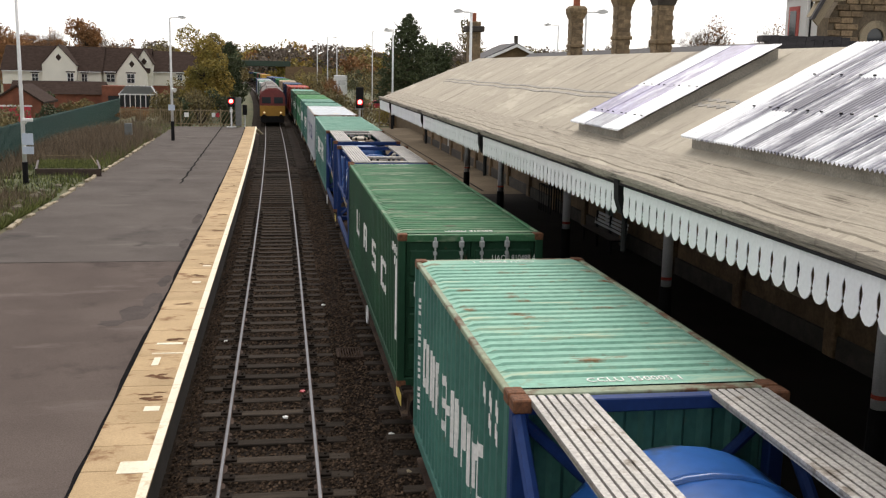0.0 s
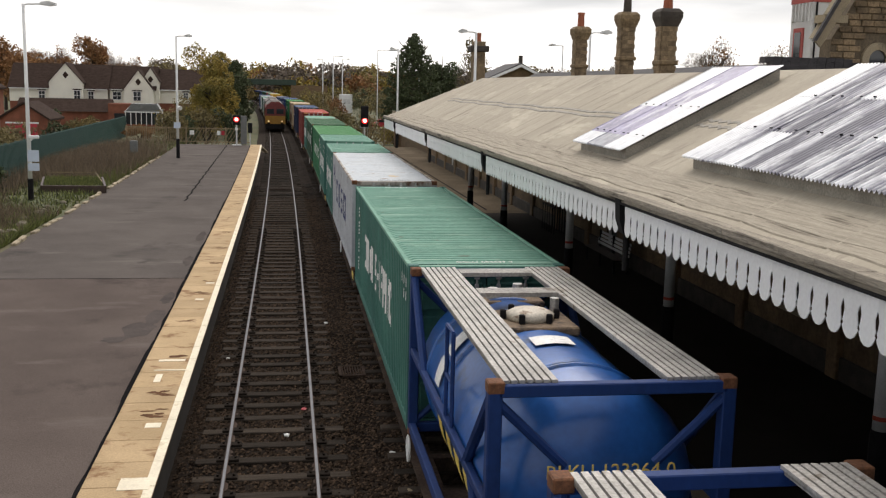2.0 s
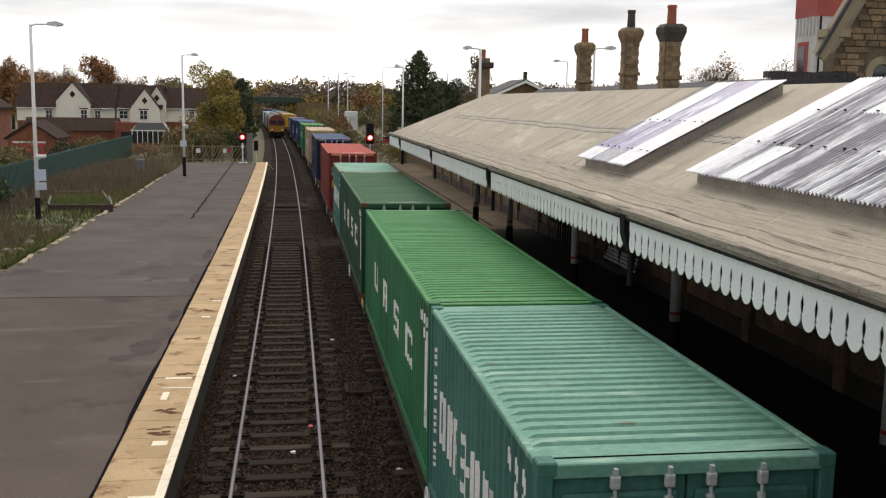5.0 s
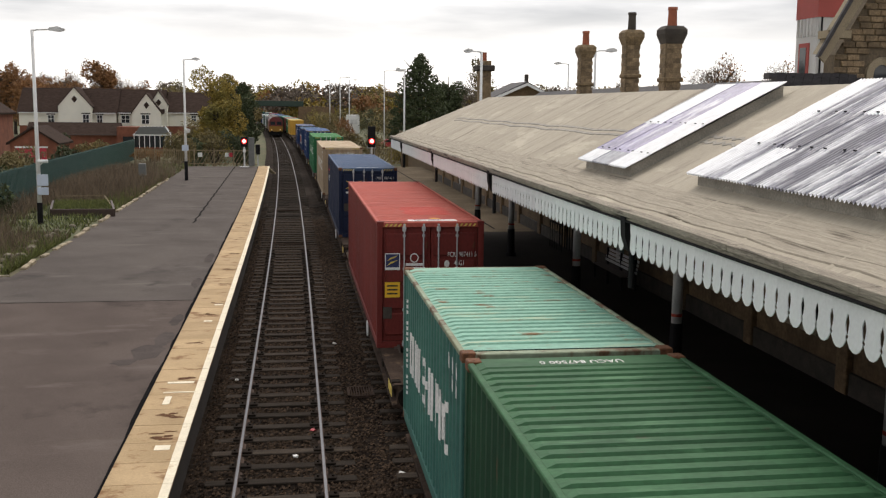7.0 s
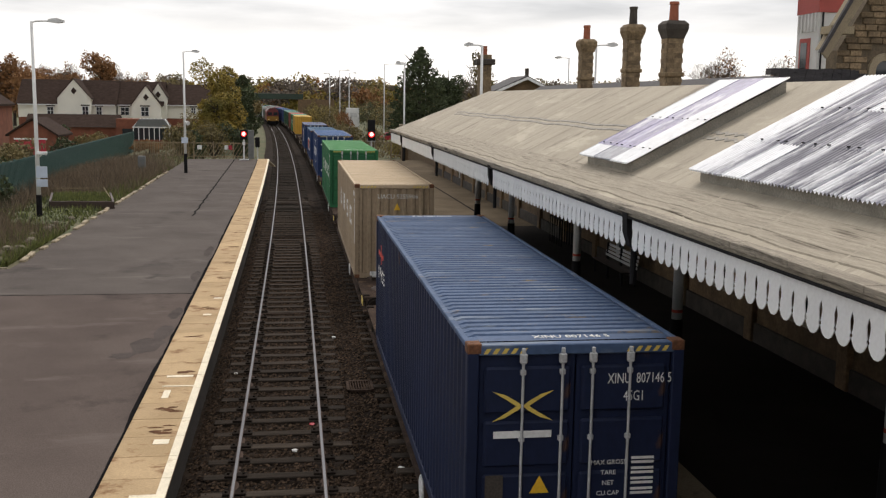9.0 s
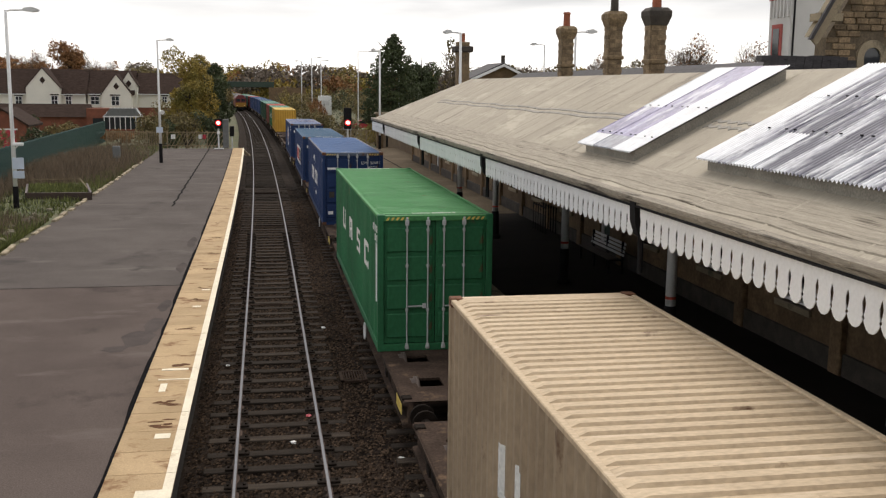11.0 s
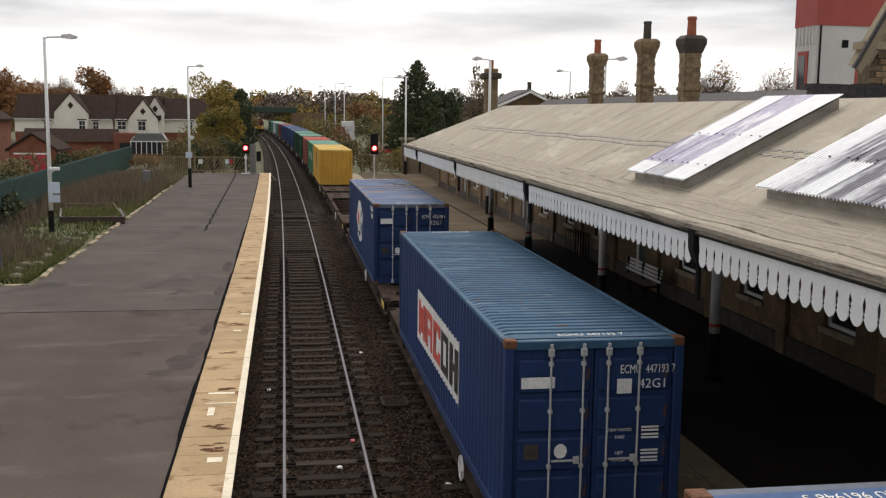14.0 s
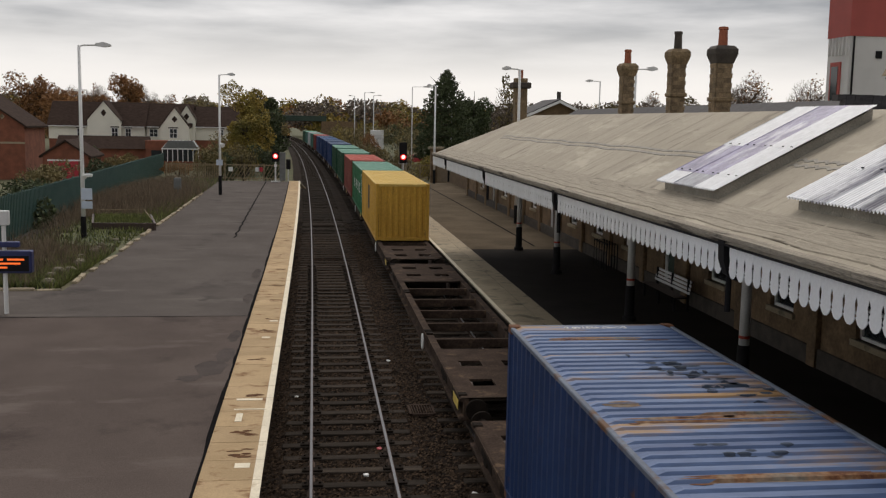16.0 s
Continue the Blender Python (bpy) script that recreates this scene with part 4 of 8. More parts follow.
for i in range(13):
    r = rng.uniform(0.12, 0.27)
    b = Shape().ball((0, 0, 0), r, 8, 5, 0.7)
    b.v = [(x * (1 + 0.35 * noise.noise((x * 7 + i, y * 7, z * 7))), y * (1 + 0.35 * noise.noise((x * 7, y * 7 + i, z * 7))), z) for x, y, z in b.v]
    y = rng.uniform(33.5, 46)
    tagged(part("rock", b, M_rock, m=pose(-9.1 - abs(rng.gauss(0, 0.5)), y, PLAT + r * 0.3, 0, 0, i * 40)), "pale rough rock among weeds", "rock", "rocks on the bank")

# raised timber bed
pl = thing("raised_bed", "low timber-edged raised bed full of grass", "planter")
for x0, x1, y0, y1 in ((-11.2, -8.3, 49.9, 50.02), (-12.1, -9.2, 54.4, 54.52)):
    part("board", Shape().box(x0, x1, y0, y1, PLAT - 0.05, PLAT + 0.36, 0.01), M_timber_brown, pl)
for a, b in (((-11.2, 49.96), (-12.1, 54.46)), ((-8.3, 49.96), (-9.2, 54.46))):
    part("board", Shape().prism([(a[0] - 0.05, a[1]), (a[0] + 0.05, a[1]), (b[0] + 0.05, b[1]), (b[0] - 0.05, b[1])], "z", PLAT - 0.05, PLAT + 0.36), M_timber_brown, pl)
part("soil", Shape().prism([(-11.1, 50), (-8.4, 50), (-9.3, 54.4), (-12.0, 54.4)], "z", PLAT - 0.04, PLAT + 0.3), M_ground, pl)
gs_ = Shape()
for i in range(2500):
    v = rng.random()
    x, y = -11.1 - 0.9 * v + 2.7 * rng.random(), 50 + 4.4 * v
    a = rng.uniform(0, 6.28)
    gs_.add([(x - 0.03 * math.cos(a), y - 0.03 * math.sin(a), PLAT + 0.29), (x + 0.03 * math.cos(a), y + 0.03 * math.sin(a), PLAT + 0.29), (x + rng.gauss(0, 0.05), y, PLAT + rng.uniform(0.35, 0.52))], [(0, 1, 2)])
tagged(part("grass_in_bed", gs_.mesh("grass_in_bed", fix=False), M_grass, pl), kind="stuff")
part("hoop_rail", Shape().tube([(-11.9, 54.4, PLAT + 0.3), (-11.8, 54.0, PLAT + 0.62), (-9.4, 53.8, PLAT + 0.66), (-8.6, 51, PLAT + 0.42)], 0.022, 6), M_wood_fence, pl, "thin metal rail")

cb = thing("equipment_cabinet", "small grey trackside cabinet on a post", "cabinet", m=pose(-9.9, 70.6, PLAT))
part("post", Shape().box(-0.06, 0.06, -0.06, 0.06, -0.05, 0.6), M_dark_grey, cb)
part("case", Shape().box(-0.24, 0.24, -0.18, 0.18, 0.55, 1.35, 0.03), M_dark_grey, cb)

# ---- lamp posts ----
def lamp(x, y, z0, top, reach, label, white=True, black_foot=1.0, signs=False, r=0.06):
    t = thing("street_lamp", label, "lamp post", "lamp posts", pose(x, y, z0))
    h = top - z0
    m = M_white if white else M_post
    part("post", Shape().tube([(0, 0, black_foot), (0, 0, h * 0.5), (0, 0, h)], [r * 1.3, r * 1.05, r * 0.85], 10), m, t, smooth=True)
    part("foot", Shape().tube([(0, 0, 0), (0, 0, black_foot)], r * 1.6, 10), M_black if black_foot > 0.5 else m, t, "black painted foot" if black_foot > 0.5 else "")
    part("arm", Shape().tube([(0, 0, h - 0.05), (reach * 0.15, 0, h), (reach * 0.6, 0, h + 0.02)], r * 0.5, 8), m, t)
    s = 1 if reach > 0 else -1
    hd = Shape().prism([(reach * 0.5, h - 0.02), (reach * 0.55, h + 0.1), (reach * 0.8, h + 0.15), (reach, h + 0.06), (reach, h - 0.02), (reach * 0.8, h - 0.07)], "y", -0.14, 0.14)
    part("lantern", hd, M_post, t, "grey lantern head")
    if signs:
        part("sign_plate", Shape().box(-0.05, 0.42, -0.10, -0.07, 1.75, 2.25, 0.005), M_bluewhite, t, "pale blue and white notice")
        part("sign_plate", Shape().box(-0.05, 0.42, -0.10, -0.07, 1.35, 1.68, 0.005), M_bluewhite, t, "pale blue and white notice")
        cm = part("cctv_camera", Shape().box(0.0, 0.45, -0.16, -0.02, 2.75, 2.9, 0.03), M_white, t, "white security camera")
        part("camera_bracket", Shape().tube([(0, 0, 2.6), (0.2, -0.08, 2.75)], 0.03, 6), M_white, cm)
    return t


lamp(-10.86, 46.5, PLAT, 9.4, 1.35, "tall white lamp post with signs and a security camera", True, 1.0, True, 0.075)
lb = lamp(-7.31, 73.5, PLAT, 9.36, 1.1, "tall white lamp post with black foot on the platform", True, 1.35, False, 0.075)
part("loudspeaker", Shape().tube([(0.05, -0.1, 3.6), (0.25, -0.35, 3.5)], [0.06, 0.16], 10), M_white, lb)
part("sign_plate", Shape().box(-0.25, 0.2, -0.12, -0.09, 2.1, 2.5, 0.005), M_bluewhite, lb)
lamp(10.26, 54.2, PLAT, 9.23, -0.95, "white lamp post rising behind the canopy roof", True, 1.0, False, 0.08)
lamp(9.85, 89.0, PLAT, 9.46, -0.75, "white lamp post at the platform's far end", True, 1.2, False, 0.08)
lamp(14.8, 48.3, 0.0, 9.06, 1.05, "grey street lamp beyond the station roof", False, 0.3)
lamp(22.9, 82.9, -0.4, 9.9, -1.2, "grey street lamp beyond the station", False, 0.3)
lamp(10.8, 120, -0.4, 10.35, 2.4, "grey street lamp beside the yard", False, 0.3)
lamp(19.6, 150, -0.4, 10.4, -2.2, "grey street lamp in front of dark trees", False, 0.3, r=0.08)
lamp(7.2, 200, -0.4, 11.0, -1.2, "distant grey lamp by the line", False, 0.3, r=0.1)
lamp(9.4, 205, -0.4, 11.8, 2.0, "distant grey lamp by the line", False, 0.3, r=0.1)
lamp(11.5, 210, -0.4, 11.4, 1.6, "distant grey lamp by the line", False, 0.3, r=0.1)
lamp(-9.0, 150, -0.4, 9.6, 0.6, "grey lamp among yellow leaves", False, 0.3, r=0.1)

# ---- signals ----
def signal(x, y, zl, two, label):
    t = thing("railway_signal", label, "signal", "red signals", pose(x, y, PLAT))
    z = zl - PLAT
    part("post", Shape().tube([(0, 0.1, 0), (0, 0.1, z)], 0.07, 10), M_post, t)
    top = z + (1.15 if two else 0.35)
    hd = part("signal_head", Shape().box(-0.3, 0.3, 0.0, 0.3, z - 0.5, top, 0.05), M_black, t, "black signal head")
    part("hood", Shape().prism([(-0.16, z + 0.02), (-0.13, z + 0.16), (0, z + 0.22), (0.13, z + 0.16), (0.16, z + 0.02), (0.19, z + 0.02), (0.15, z + 0.19), (0, z + 0.26), (-0.15, z + 0.19), (-0.19, z + 0.02)], "y", -0.22, 0.0), M_black, hd)
    part("lens", Shape().tube([(0, -0.02, z), (0, -0.05, z)], 0.15, 16), M_light_red, hd, "glowing red light")
    # the lamp's halo, added as a glowing disc behind the lens
    part("ring", Shape().tube([(0, 0.0, z), (0, -0.018, z)], 0.235, 16), M_light_halo, hd, "red halo of the lamp, built as a glowing disc")
    part("base_plate", Shape().box(-0.4, 0.4, -0.1, 0.4, 0, 0.06, 0.01), M_post, t)
    if not two:
        part("number_plate", Shape().box(-0.12, 0.12, -0.01, 0.02, z - 0.95, z - 0.7), M_white, t)
        part("relay_case", Shape().box(0.35, 0.85, 0.1, 0.5, 0.1, z + 0.3, 0.03), M_dark_grey, t, "grey equipment case")
    else:
        part("ladder", Shape().tube([(0.25, 0.3, 0), (0.25, 0.3, z)], 0.02, 6).tube([(-0.1, 0.35, 0), (-0.1, 0.35, z)], 0.02, 6), M_steel, t)
        part("cage", Shape().box(-0.35, 0.35, 0.35, 0.4, z - 0.6, z - 0.4), M_steel, t)
    return t


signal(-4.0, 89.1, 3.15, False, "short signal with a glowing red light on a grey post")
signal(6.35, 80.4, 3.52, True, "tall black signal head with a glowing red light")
cr = thing("mirror_post", "small black post-mounted box beside the platform ramp", "post", m=pose(-3.0, 93.5, -0.4))
part("post", Shape().tube([(0, 0, 0), (0, 0, 2.6)], 0.05, 8), M_post, cr)
part("box", Shape().box(-0.2, 0.2, -0.2, 0.2, 2.2, 3.1, 0.04), M_black, cr)
rp = Shape()
for i in range(9):
    rp.tube([(-2.4 + i * 0.08, 91.5 + i * 0.6, 0.7 - i * 0.1), (-1.9 + i * 0.05, 91.7 + i * 0.6, 0.65 - i * 0.1)], 0.1, 6)
tagged(part("pale_rubble", rp, M_coping2), "pale rubble at the foot of the platform ramp", "rubble", kind="stuff")

# ---- fences ----
def fence_line(name, a, b, base_a, base_b, h, kind_, label):
    t = thing(name, label, "fence")
    v = Vector((b[0] - a[0], b[1] - a[1], 0))
    ln = v.length
    d = v / ln
    yaw = math.degrees(math.atan2(d.y, d.x))
    T = Matrix.Translation((a[0], a[1], 0)) @ pose(0, 0, 0, 0, 0, yaw)

    def zb(u):
        return base_a + (base_b - base_a) * u / ln

    if kind_ == "palisade":
        pale = Shape().prism([(-0.09, 0), (0.09, 0), (0.09, h - 0.08), (0, h), (-0.09, h - 0.08)], "y", -0.012, 0.012).mesh("pale")
        n = int(ln / 0.3)
        for i in range(n):
            u = (i + 0.5) * 0.3
            part("pale", pale, M_green_fence, t, m=T @ pose(u, -0.05, zb(u)))
        for hz in (0.35, h - 0.4):
            part("rail", Shape().add([(0, -0.03, base_a + hz), (ln, -0.03, base_b + hz), (ln, -0.03, base_b + hz + 0.06), (0, -0.03, base_a + hz + 0.06), (0, 0.02, base_a + hz), (ln, 0.02, base_b + hz), (ln, 0.02, base_b + hz + 0.06), (0, 0.02, base_a + hz + 0.06)], [(0, 1, 2, 3), (4, 5, 6, 7), (3, 2, 6, 7), (0, 1, 5, 4)]), M_green_fence, t, m=T)
        for i in range(int(ln / 2.7) + 1):
            part("post", Shape().box(-0.05, 0.05, 0.0, 0.1, -0.3, h), M_green_fence, t, m=T @ pose(i * 2.7, 0, zb(i * 2.7)))
    else:
        for i in range(int(ln / 1.85) + 1):
            part("post", Shape().box(-0.05, 0.05, 0, 0.1, -0.4, h + 0.05, 0.01), M_wood_fence, t, m=T @ pose(min(i * 1.85, ln), 0, zb(i * 1.85)))
        slat = Shape().box(-0.03, 0.03, -0.02, 0.0, 0.0, h, 0.005).mesh("slat")
        dia = Shape().prism([(-0.035, 0), (0.035, 0), (0.035 + 1.0, h), (-0.035 + 1.0, h)], "y", -0.035, -0.015).mesh("slat")
        n = int(ln / 0.17)
        for i in range(n):
            u = i * 0.17
            if kind_ == "mixed" and u < ln * 0.45:
                part("slat", slat, M_wood_fence, t, m=T @ pose(u, 0, zb(u) + rng.uniform(-0.03, 0.03)))
            elif i % 2 == 0 and u < ln - 1.0:
                part("slat", dia, M_wood_fence, t, m=T @ pose(u, 0, zb(u)))
        for hz in (0.3, h - 0.15):
            part("rail", Shape().box(0, ln, 0.0, 0.05, hz, hz + 0.08), M_wood_fence, t, m=T @ pose(0, 0, base_a))
    return t


fence_line("palisade_fence", (-13.4, 36.0), (-18.6, 125.0), 0.6, -0.35, 2.4, "palisade", "dark green steel palisade fence along the bank")
lf = fence_line("timber_fence", (-14.6, 98.6), (-3.2, 97.4), 0.35, 0.35, 1.7, "mixed", "weathered brown timber slat and lattice fence")
for x, mt in ((-8.7, M_white), (-6.2, M_white), (-5.9, M_red)):
    part("notice", Shape().box(x, x + 0.4, 97.6, 97.64, 1.35, 1.75), mt, lf, "small notice plate")
fence_line("timber_fence", (7.2, 105.5), (11.6, 101.8), 0.3, 0.3, 1.7, "lattice", "weathered brown timber lattice fence")

# ---- bench, departure board, litter, drain ----
bn = thing("bench", "platform bench with pale back slats beside the station wall", "bench", m=pose(10.25, 28.3, PLAT))
for k in range(4):
    part("seat_slat", Shape().box(-0.45 + k * 0.1, -0.37 + k * 0.1, 0, 3.0, 0.43, 0.46, 0.008), M_timber_brown, bn)
    part("back_slat", Shape().box(0.0 + k * 0.02, 0.03 + k * 0.02, 0, 3.0, 0.52 + k * 0.11, 0.6 + k * 0.11, 0.008), M_post, bn)
for y in (0.15, 1.5, 2.85):
    part("leg", Shape().box(-0.42, -0.36, y - 0.03, y + 0.03, 0, 0.43).box(0.0, 0.06, y - 0.03, y + 0.03, 0, 0.95).box(-0.42, 0.06, y - 0.03, y + 0.03, 0.38, 0.43), M_black, bn)
tr_ = thing("trolley_rack", "dark metal rack beside the station wall", "rack", m=pose(10.2, 36.6, PLAT))
for k in range(6):
    part("bar", Shape().tube([(0, k * 0.35, 0), (0, k * 0.35, 1.0), (0.4, k * 0.35, 1.0), (0.4, k * 0.35, 0)], 0.025, 6), M_black, tr_)
part("top_rail", Shape().tube([(0, 0, 1.0), (0, 1.75, 1.0)], 0.03, 6), M_black, tr_)

db = thing("departure_board", "navy departure board with orange lit lines on a white post", "departure board", m=pose(-9.1, 28.8, PLAT))
part("post", Shape().tube([(0, 0, 0), (0, 0, 2.75)], 0.06, 10), M_white, db)
part("cap", Shape().box(-0.2, 0.15, -0.1, 0.1, 2.45, 2.85, 0.02), M_post, db)
sc = part("case", Shape().box(-0.75, 0.74, -0.14, 0.14, 1.14, 1.76, 0.03), M_navy, db, "navy case")
part("screen", Shape().box(-0.68, 0.67, -0.15, -0.141, 1.2, 1.62), M_black, sc)
part("top_bar", Shape().box(-0.75, 0.4, -0.1, 0.1, 1.85, 2.0, 0.02), M_navy, db)
for k, (x0, x1) in enumerate(((-0.55, 0.0), (0.1, 0.55), (-0.6, 0.45), (-0.6, 0.1))):
    z = 1.5 - (0 if k < 2 else 0.11 * (k - 1))
    part("led_bar", Shape().box(x0, x1, -0.154, -0.15, z, z + 0.05), M_board_led, sc, "orange lit line")

dr = thing("drain_grate", "rusty square drain grating between the tracks", "drain cover", m=pose(1.42, 21.9, -0.16))
part("frame", Shape().box(0, 0.6, 0, 0.06, 0, 0.05).box(0, 0.6, 0.74, 0.8, 0, 0.05).box(0, 0.06, 0, 0.8, 0, 0.05).box(0.54, 0.6, 0, 0.8, 0, 0.05), M_wagon, dr)
for k in range(8):
    part("bar", Shape().box(0.08 + k * 0.06, 0.1 + k * 0.06, 0.06, 0.74, 0, 0.045), M_wagon, dr)
for x, y, mt, nm, lb_ in ((0.6, 19.6, M_red, "red_litter", "crumpled red scrap between the rails"), (2.1, 17.0, M_white, "white_litter", "white scrap on the ballast"), (0.25, 18.1, M_white, "white_litter", "small white scrap on the ballast"), (-1.1, 23.5, M_white, "white_litter", "small white scrap on the ballast"), (1.3, 27.0, M_white, "white_litter", "small white scrap on the ballast"), (2.2, 15.3, M_coping2, "white_litter", "pale scrap on the ballast")):
    q = Shape().ball((0, 0, 0), 0.05, 6, 4, 0.5)
    q.v = [(a + rng.uniform(-0.03, 0.03), b + rng.uniform(-0.03, 0.03), c_ + 0.02) for a, b, c_ in q.v]
    tagged(part(nm, q, mt, m=pose(x, y, -0.13)), lb_, "litter")
for y in (30.0, 47.0, 62.0):
    tagged(part("track_cable", Shape().box(-0.68, 0.68, y, y + 0.05, -0.1, -0.07), M_wagon, m=pose(cx(y), 0, 0)), "grey cable crossing between the rails", "cable", "track cables")

# ---- houses ----
def window_at(parent, x, y, z, w, h):
    fr = part("window", Shape().box(x, x + w, y - 0.08, y, z, z + h), M_white, parent, "white framed window")
    for i in range(2):
        for j in range(2):
            part("pane", Shape().box(x + 0.07 + i * (w - 0.07) / 2, x + (i + 1) * (w - 0.07) / 2, y - 0.1, y - 0.08, z + 0.07 + j * (h - 0.07) / 2, z + (j + 1) * (h - 0.07) / 2), M_glass, fr)
    part("lintel", Shape().box(x - 0.15, x + w + 0.15, y - 0.1, y, z + h + 0.04, z + h + 0.2), M_tile_roof, parent)


def terrace(x0, x1, y, eave, ridge, gables, label, wins):
    t = thing("house", label, "house", "cream houses", m=pose(0, 0, 0))
    part("wall", Shape().box(x0, x1, y, y + 7, 3.0, eave), M_render, t, "cream rendered upper wall")
    part("lower_wall", Shape().box(x0 + 0.02, x1 - 0.02, y + 0.02, y + 7, -0.42, 3.0), M_brick, t, "red brick lower wall")
    part("roof", Shape().prism([(y - 0.4, eave - 0.1), (y + 3.5, ridge), (y + 7.4, eave - 0.1), (y + 3.5, ridge + 0.15), ], "x", x0 - 0.2, x1 + 0.2).prism([(y - 0.4, eave - 0.1), (y - 0.4, eave + 0.05), (y + 3.5, ridge + 0.15), (y + 3.5, ridge)], "x", x0 - 0.2, x1 + 0.2), M_tile_roof, t, "dark brown tiled roof")
    part("gutter", Shape().box(x0, x1, y - 0.48, y - 0.4, eave - 0.12, eave), M_white, t)
    for gx0, gx1, ge, ga in gables:
        part("gable", Shape().prism([(gx0, 3.0), (gx1, 3.0), (gx1, ge), ((gx0 + gx1) / 2, ga), (gx0, ge)], "y", y - 1.2, y + 2), M_render, t, "cream rendered gable")
        part("gable_base", Shape().box(gx0 + 0.02, gx1 - 0.02, y - 1.18, y, -0.42, 3.0), M_brick, t)
        m_ = (gx0 + gx1) / 2
        for s, e in ((1, gx0 - 0.15), (-1, gx1 + 0.15)):
            sl_ = (ga - ge) / (m_ - gx0)
            part("gable_roof", Shape().prism([(e, ge - 0.15 * sl_ + 0.02), (e, ge - 0.15 * sl_ + 0.16), (m_, ga + 0.16), (m_, ga + 0.02)], "y", y - 1.3, y + 3.4), M_tile_roof, t)
        part("diamond", Shape().prism([(m_ - 0.4, ga - 1.6), (m_, ga - 2.1), (m_ + 0.4, ga - 1.6), (m_, ga - 1.1)], "y", y - 1.26, y - 1.2), M_tile_roof, t, "brown diamond ornament")
    for (wx, wz, ww, wh, gy_) in wins:
        window_at(t, wx, y - (1.2 if gy_ else 0), wz, ww, wh)
    return t


terrace(-38.2, -24.9, 151.2, 4.85, 8.2, [(-32.6, -28.1, 5.75, 8.35)], "cream rendered house with steep gable and brown roof", [(-29.3, 3.25, 0.9, 1.4, True), (-34.3, 3.4, 0.9, 1.1, False), (-27.6, 3.4, 0.8, 1.15, False)])
terrace(-24.7, -18.4, 151.6, 4.9, 8.1, [(-22.6, -18.55, 4.9, 7.6)], "cream rendered house with gable and brown roof", [(-21.3, 3.3, 1.1, 1.35, True), (-24.3, 3.4, 0.0 + 1.2, 1.15, False)])
terrace(-18.2, -9.5, 153.0, 4.95, 7.8, [(-20.2, -17.9, 6.2, 8.0)], "cream rendered house with brown roof half behind trees", [(-14.6, 3.7, 0.7, 0.9, False)])
lo = thing("garage_block", "low brick garages with brown tiled roofs", "garage")
part("wall", Shape().box(-35, -23.5, 143, 147, -0.42, 2.1), M_brick, lo)
part("roof", Shape().prism([(142.5, 1.9), (145, 3.6), (147.5, 1.9)], "x", -35.4, -23.2), M_tile_roof, lo)
part("arch_wall", Shape().box(-23.4, -20.4, 142, 146, -0.42, 3.1), M_brick, lo)
part("door", Shape().box(-22.6, -21.2, 141.9, 142.0, -0.42, 1.8), M_glass, lo)
cs = thing("conservatory", "white framed glazed conservatory", "conservatory", m=pose(-20.9, 140, -0.15))
part("roof_glass", Shape().prism([(0, 2.2), (0.8, 3.3), (4.0, 3.3), (4.8, 2.2)], "y", 0.0, 2.6), M_dark_grey, cs)
for i in range(8):
    part("rafter", Shape().tube([(i * 0.69, -0.05, 2.2), (0.8 + i * 0.457, 1.3, 3.35)], 0.07, 5), M_white, cs)
    part("mullion", Shape().box(i * 0.67, i * 0.67 + 0.1, -0.06, 0.04, 0.5, 2.2), M_white, cs)
part("sill_wall", Shape().box(0, 4.8, -0.05, 2.6, -1.4, 0.6), M_brick, cs)
part("pane", Shape().box(0.05, 4.75, 0.0, 0.03, 0.6, 2.2), M_glass, cs)
part("eaves_beam", Shape().box(-0.1, 4.9, -0.1, 0.05, 2.15, 2.3), M_white, cs)

bh = thing("brick_house", "red brick house with plain gable and brown roof", "house", m=pose(-2.1, 0, 0))
part("gable_wall", Shape().prism([(-37.5, -0.42), (-28.3, -0.42), (-28.3, 5.2), (-32.9, 8.3), (-37.5, 5.2)], "y", 110, 118), M_brick, bh)
part("roof", Shape().prism([(-28.0, 4.95), (-28.0, 5.15), (-32.9, 8.5), (-32.9, 8.3)], "y", 109.7, 118.3).prism([(-37.8, 4.95), (-37.8, 5.15), (-32.9, 8.5), (-32.9, 8.3)], "y", 109.7, 118.3), M_tile_roof, bh)
part("band", Shape().box(-37.5, -28.28, 109.95, 110.0, 3.3, 3.5), M_coping2, bh)
part("vent", Shape().prism([(-30.7, 6.1), (-30.45, 5.8), (-30.2, 6.1), (-30.45, 6.4)], "y", 109.93, 110), M_coping2, bh)
ga_ = thing("garage", "small brick garage with a dark red door", "garage")
part("wall", Shape().prism([(-27.4, -0.42), (-23.0, -0.42), (-23.0, 2.3), (-25.2, 3.7), (-27.4, 2.3)], "y", 105, 111), M_brick, ga_)
part("roof", Shape().prism([(-22.7, 2.1), (-22.7, 2.3), (-25.2, 3.95), (-25.2, 3.75)], "y", 104.7, 111.3).prism([(-27.7, 2.1), (-27.7, 2.3), (-25.2, 3.95), (-25.2, 3.75)], "y", 104.7, 111.3), M_tile_roof, ga_)
part("door", Shape().box(-26.8, -24.0, 104.93, 105.0, -0.42, 1.8), M_red, ga_, "dark red door")
part("door_frame", Shape().box(-26.95, -23.85, 104.9, 105.0, 1.8, 1.95), M_white, ga_)
fb = thing("far_building", "pale gabled roof beyond the station", "building")
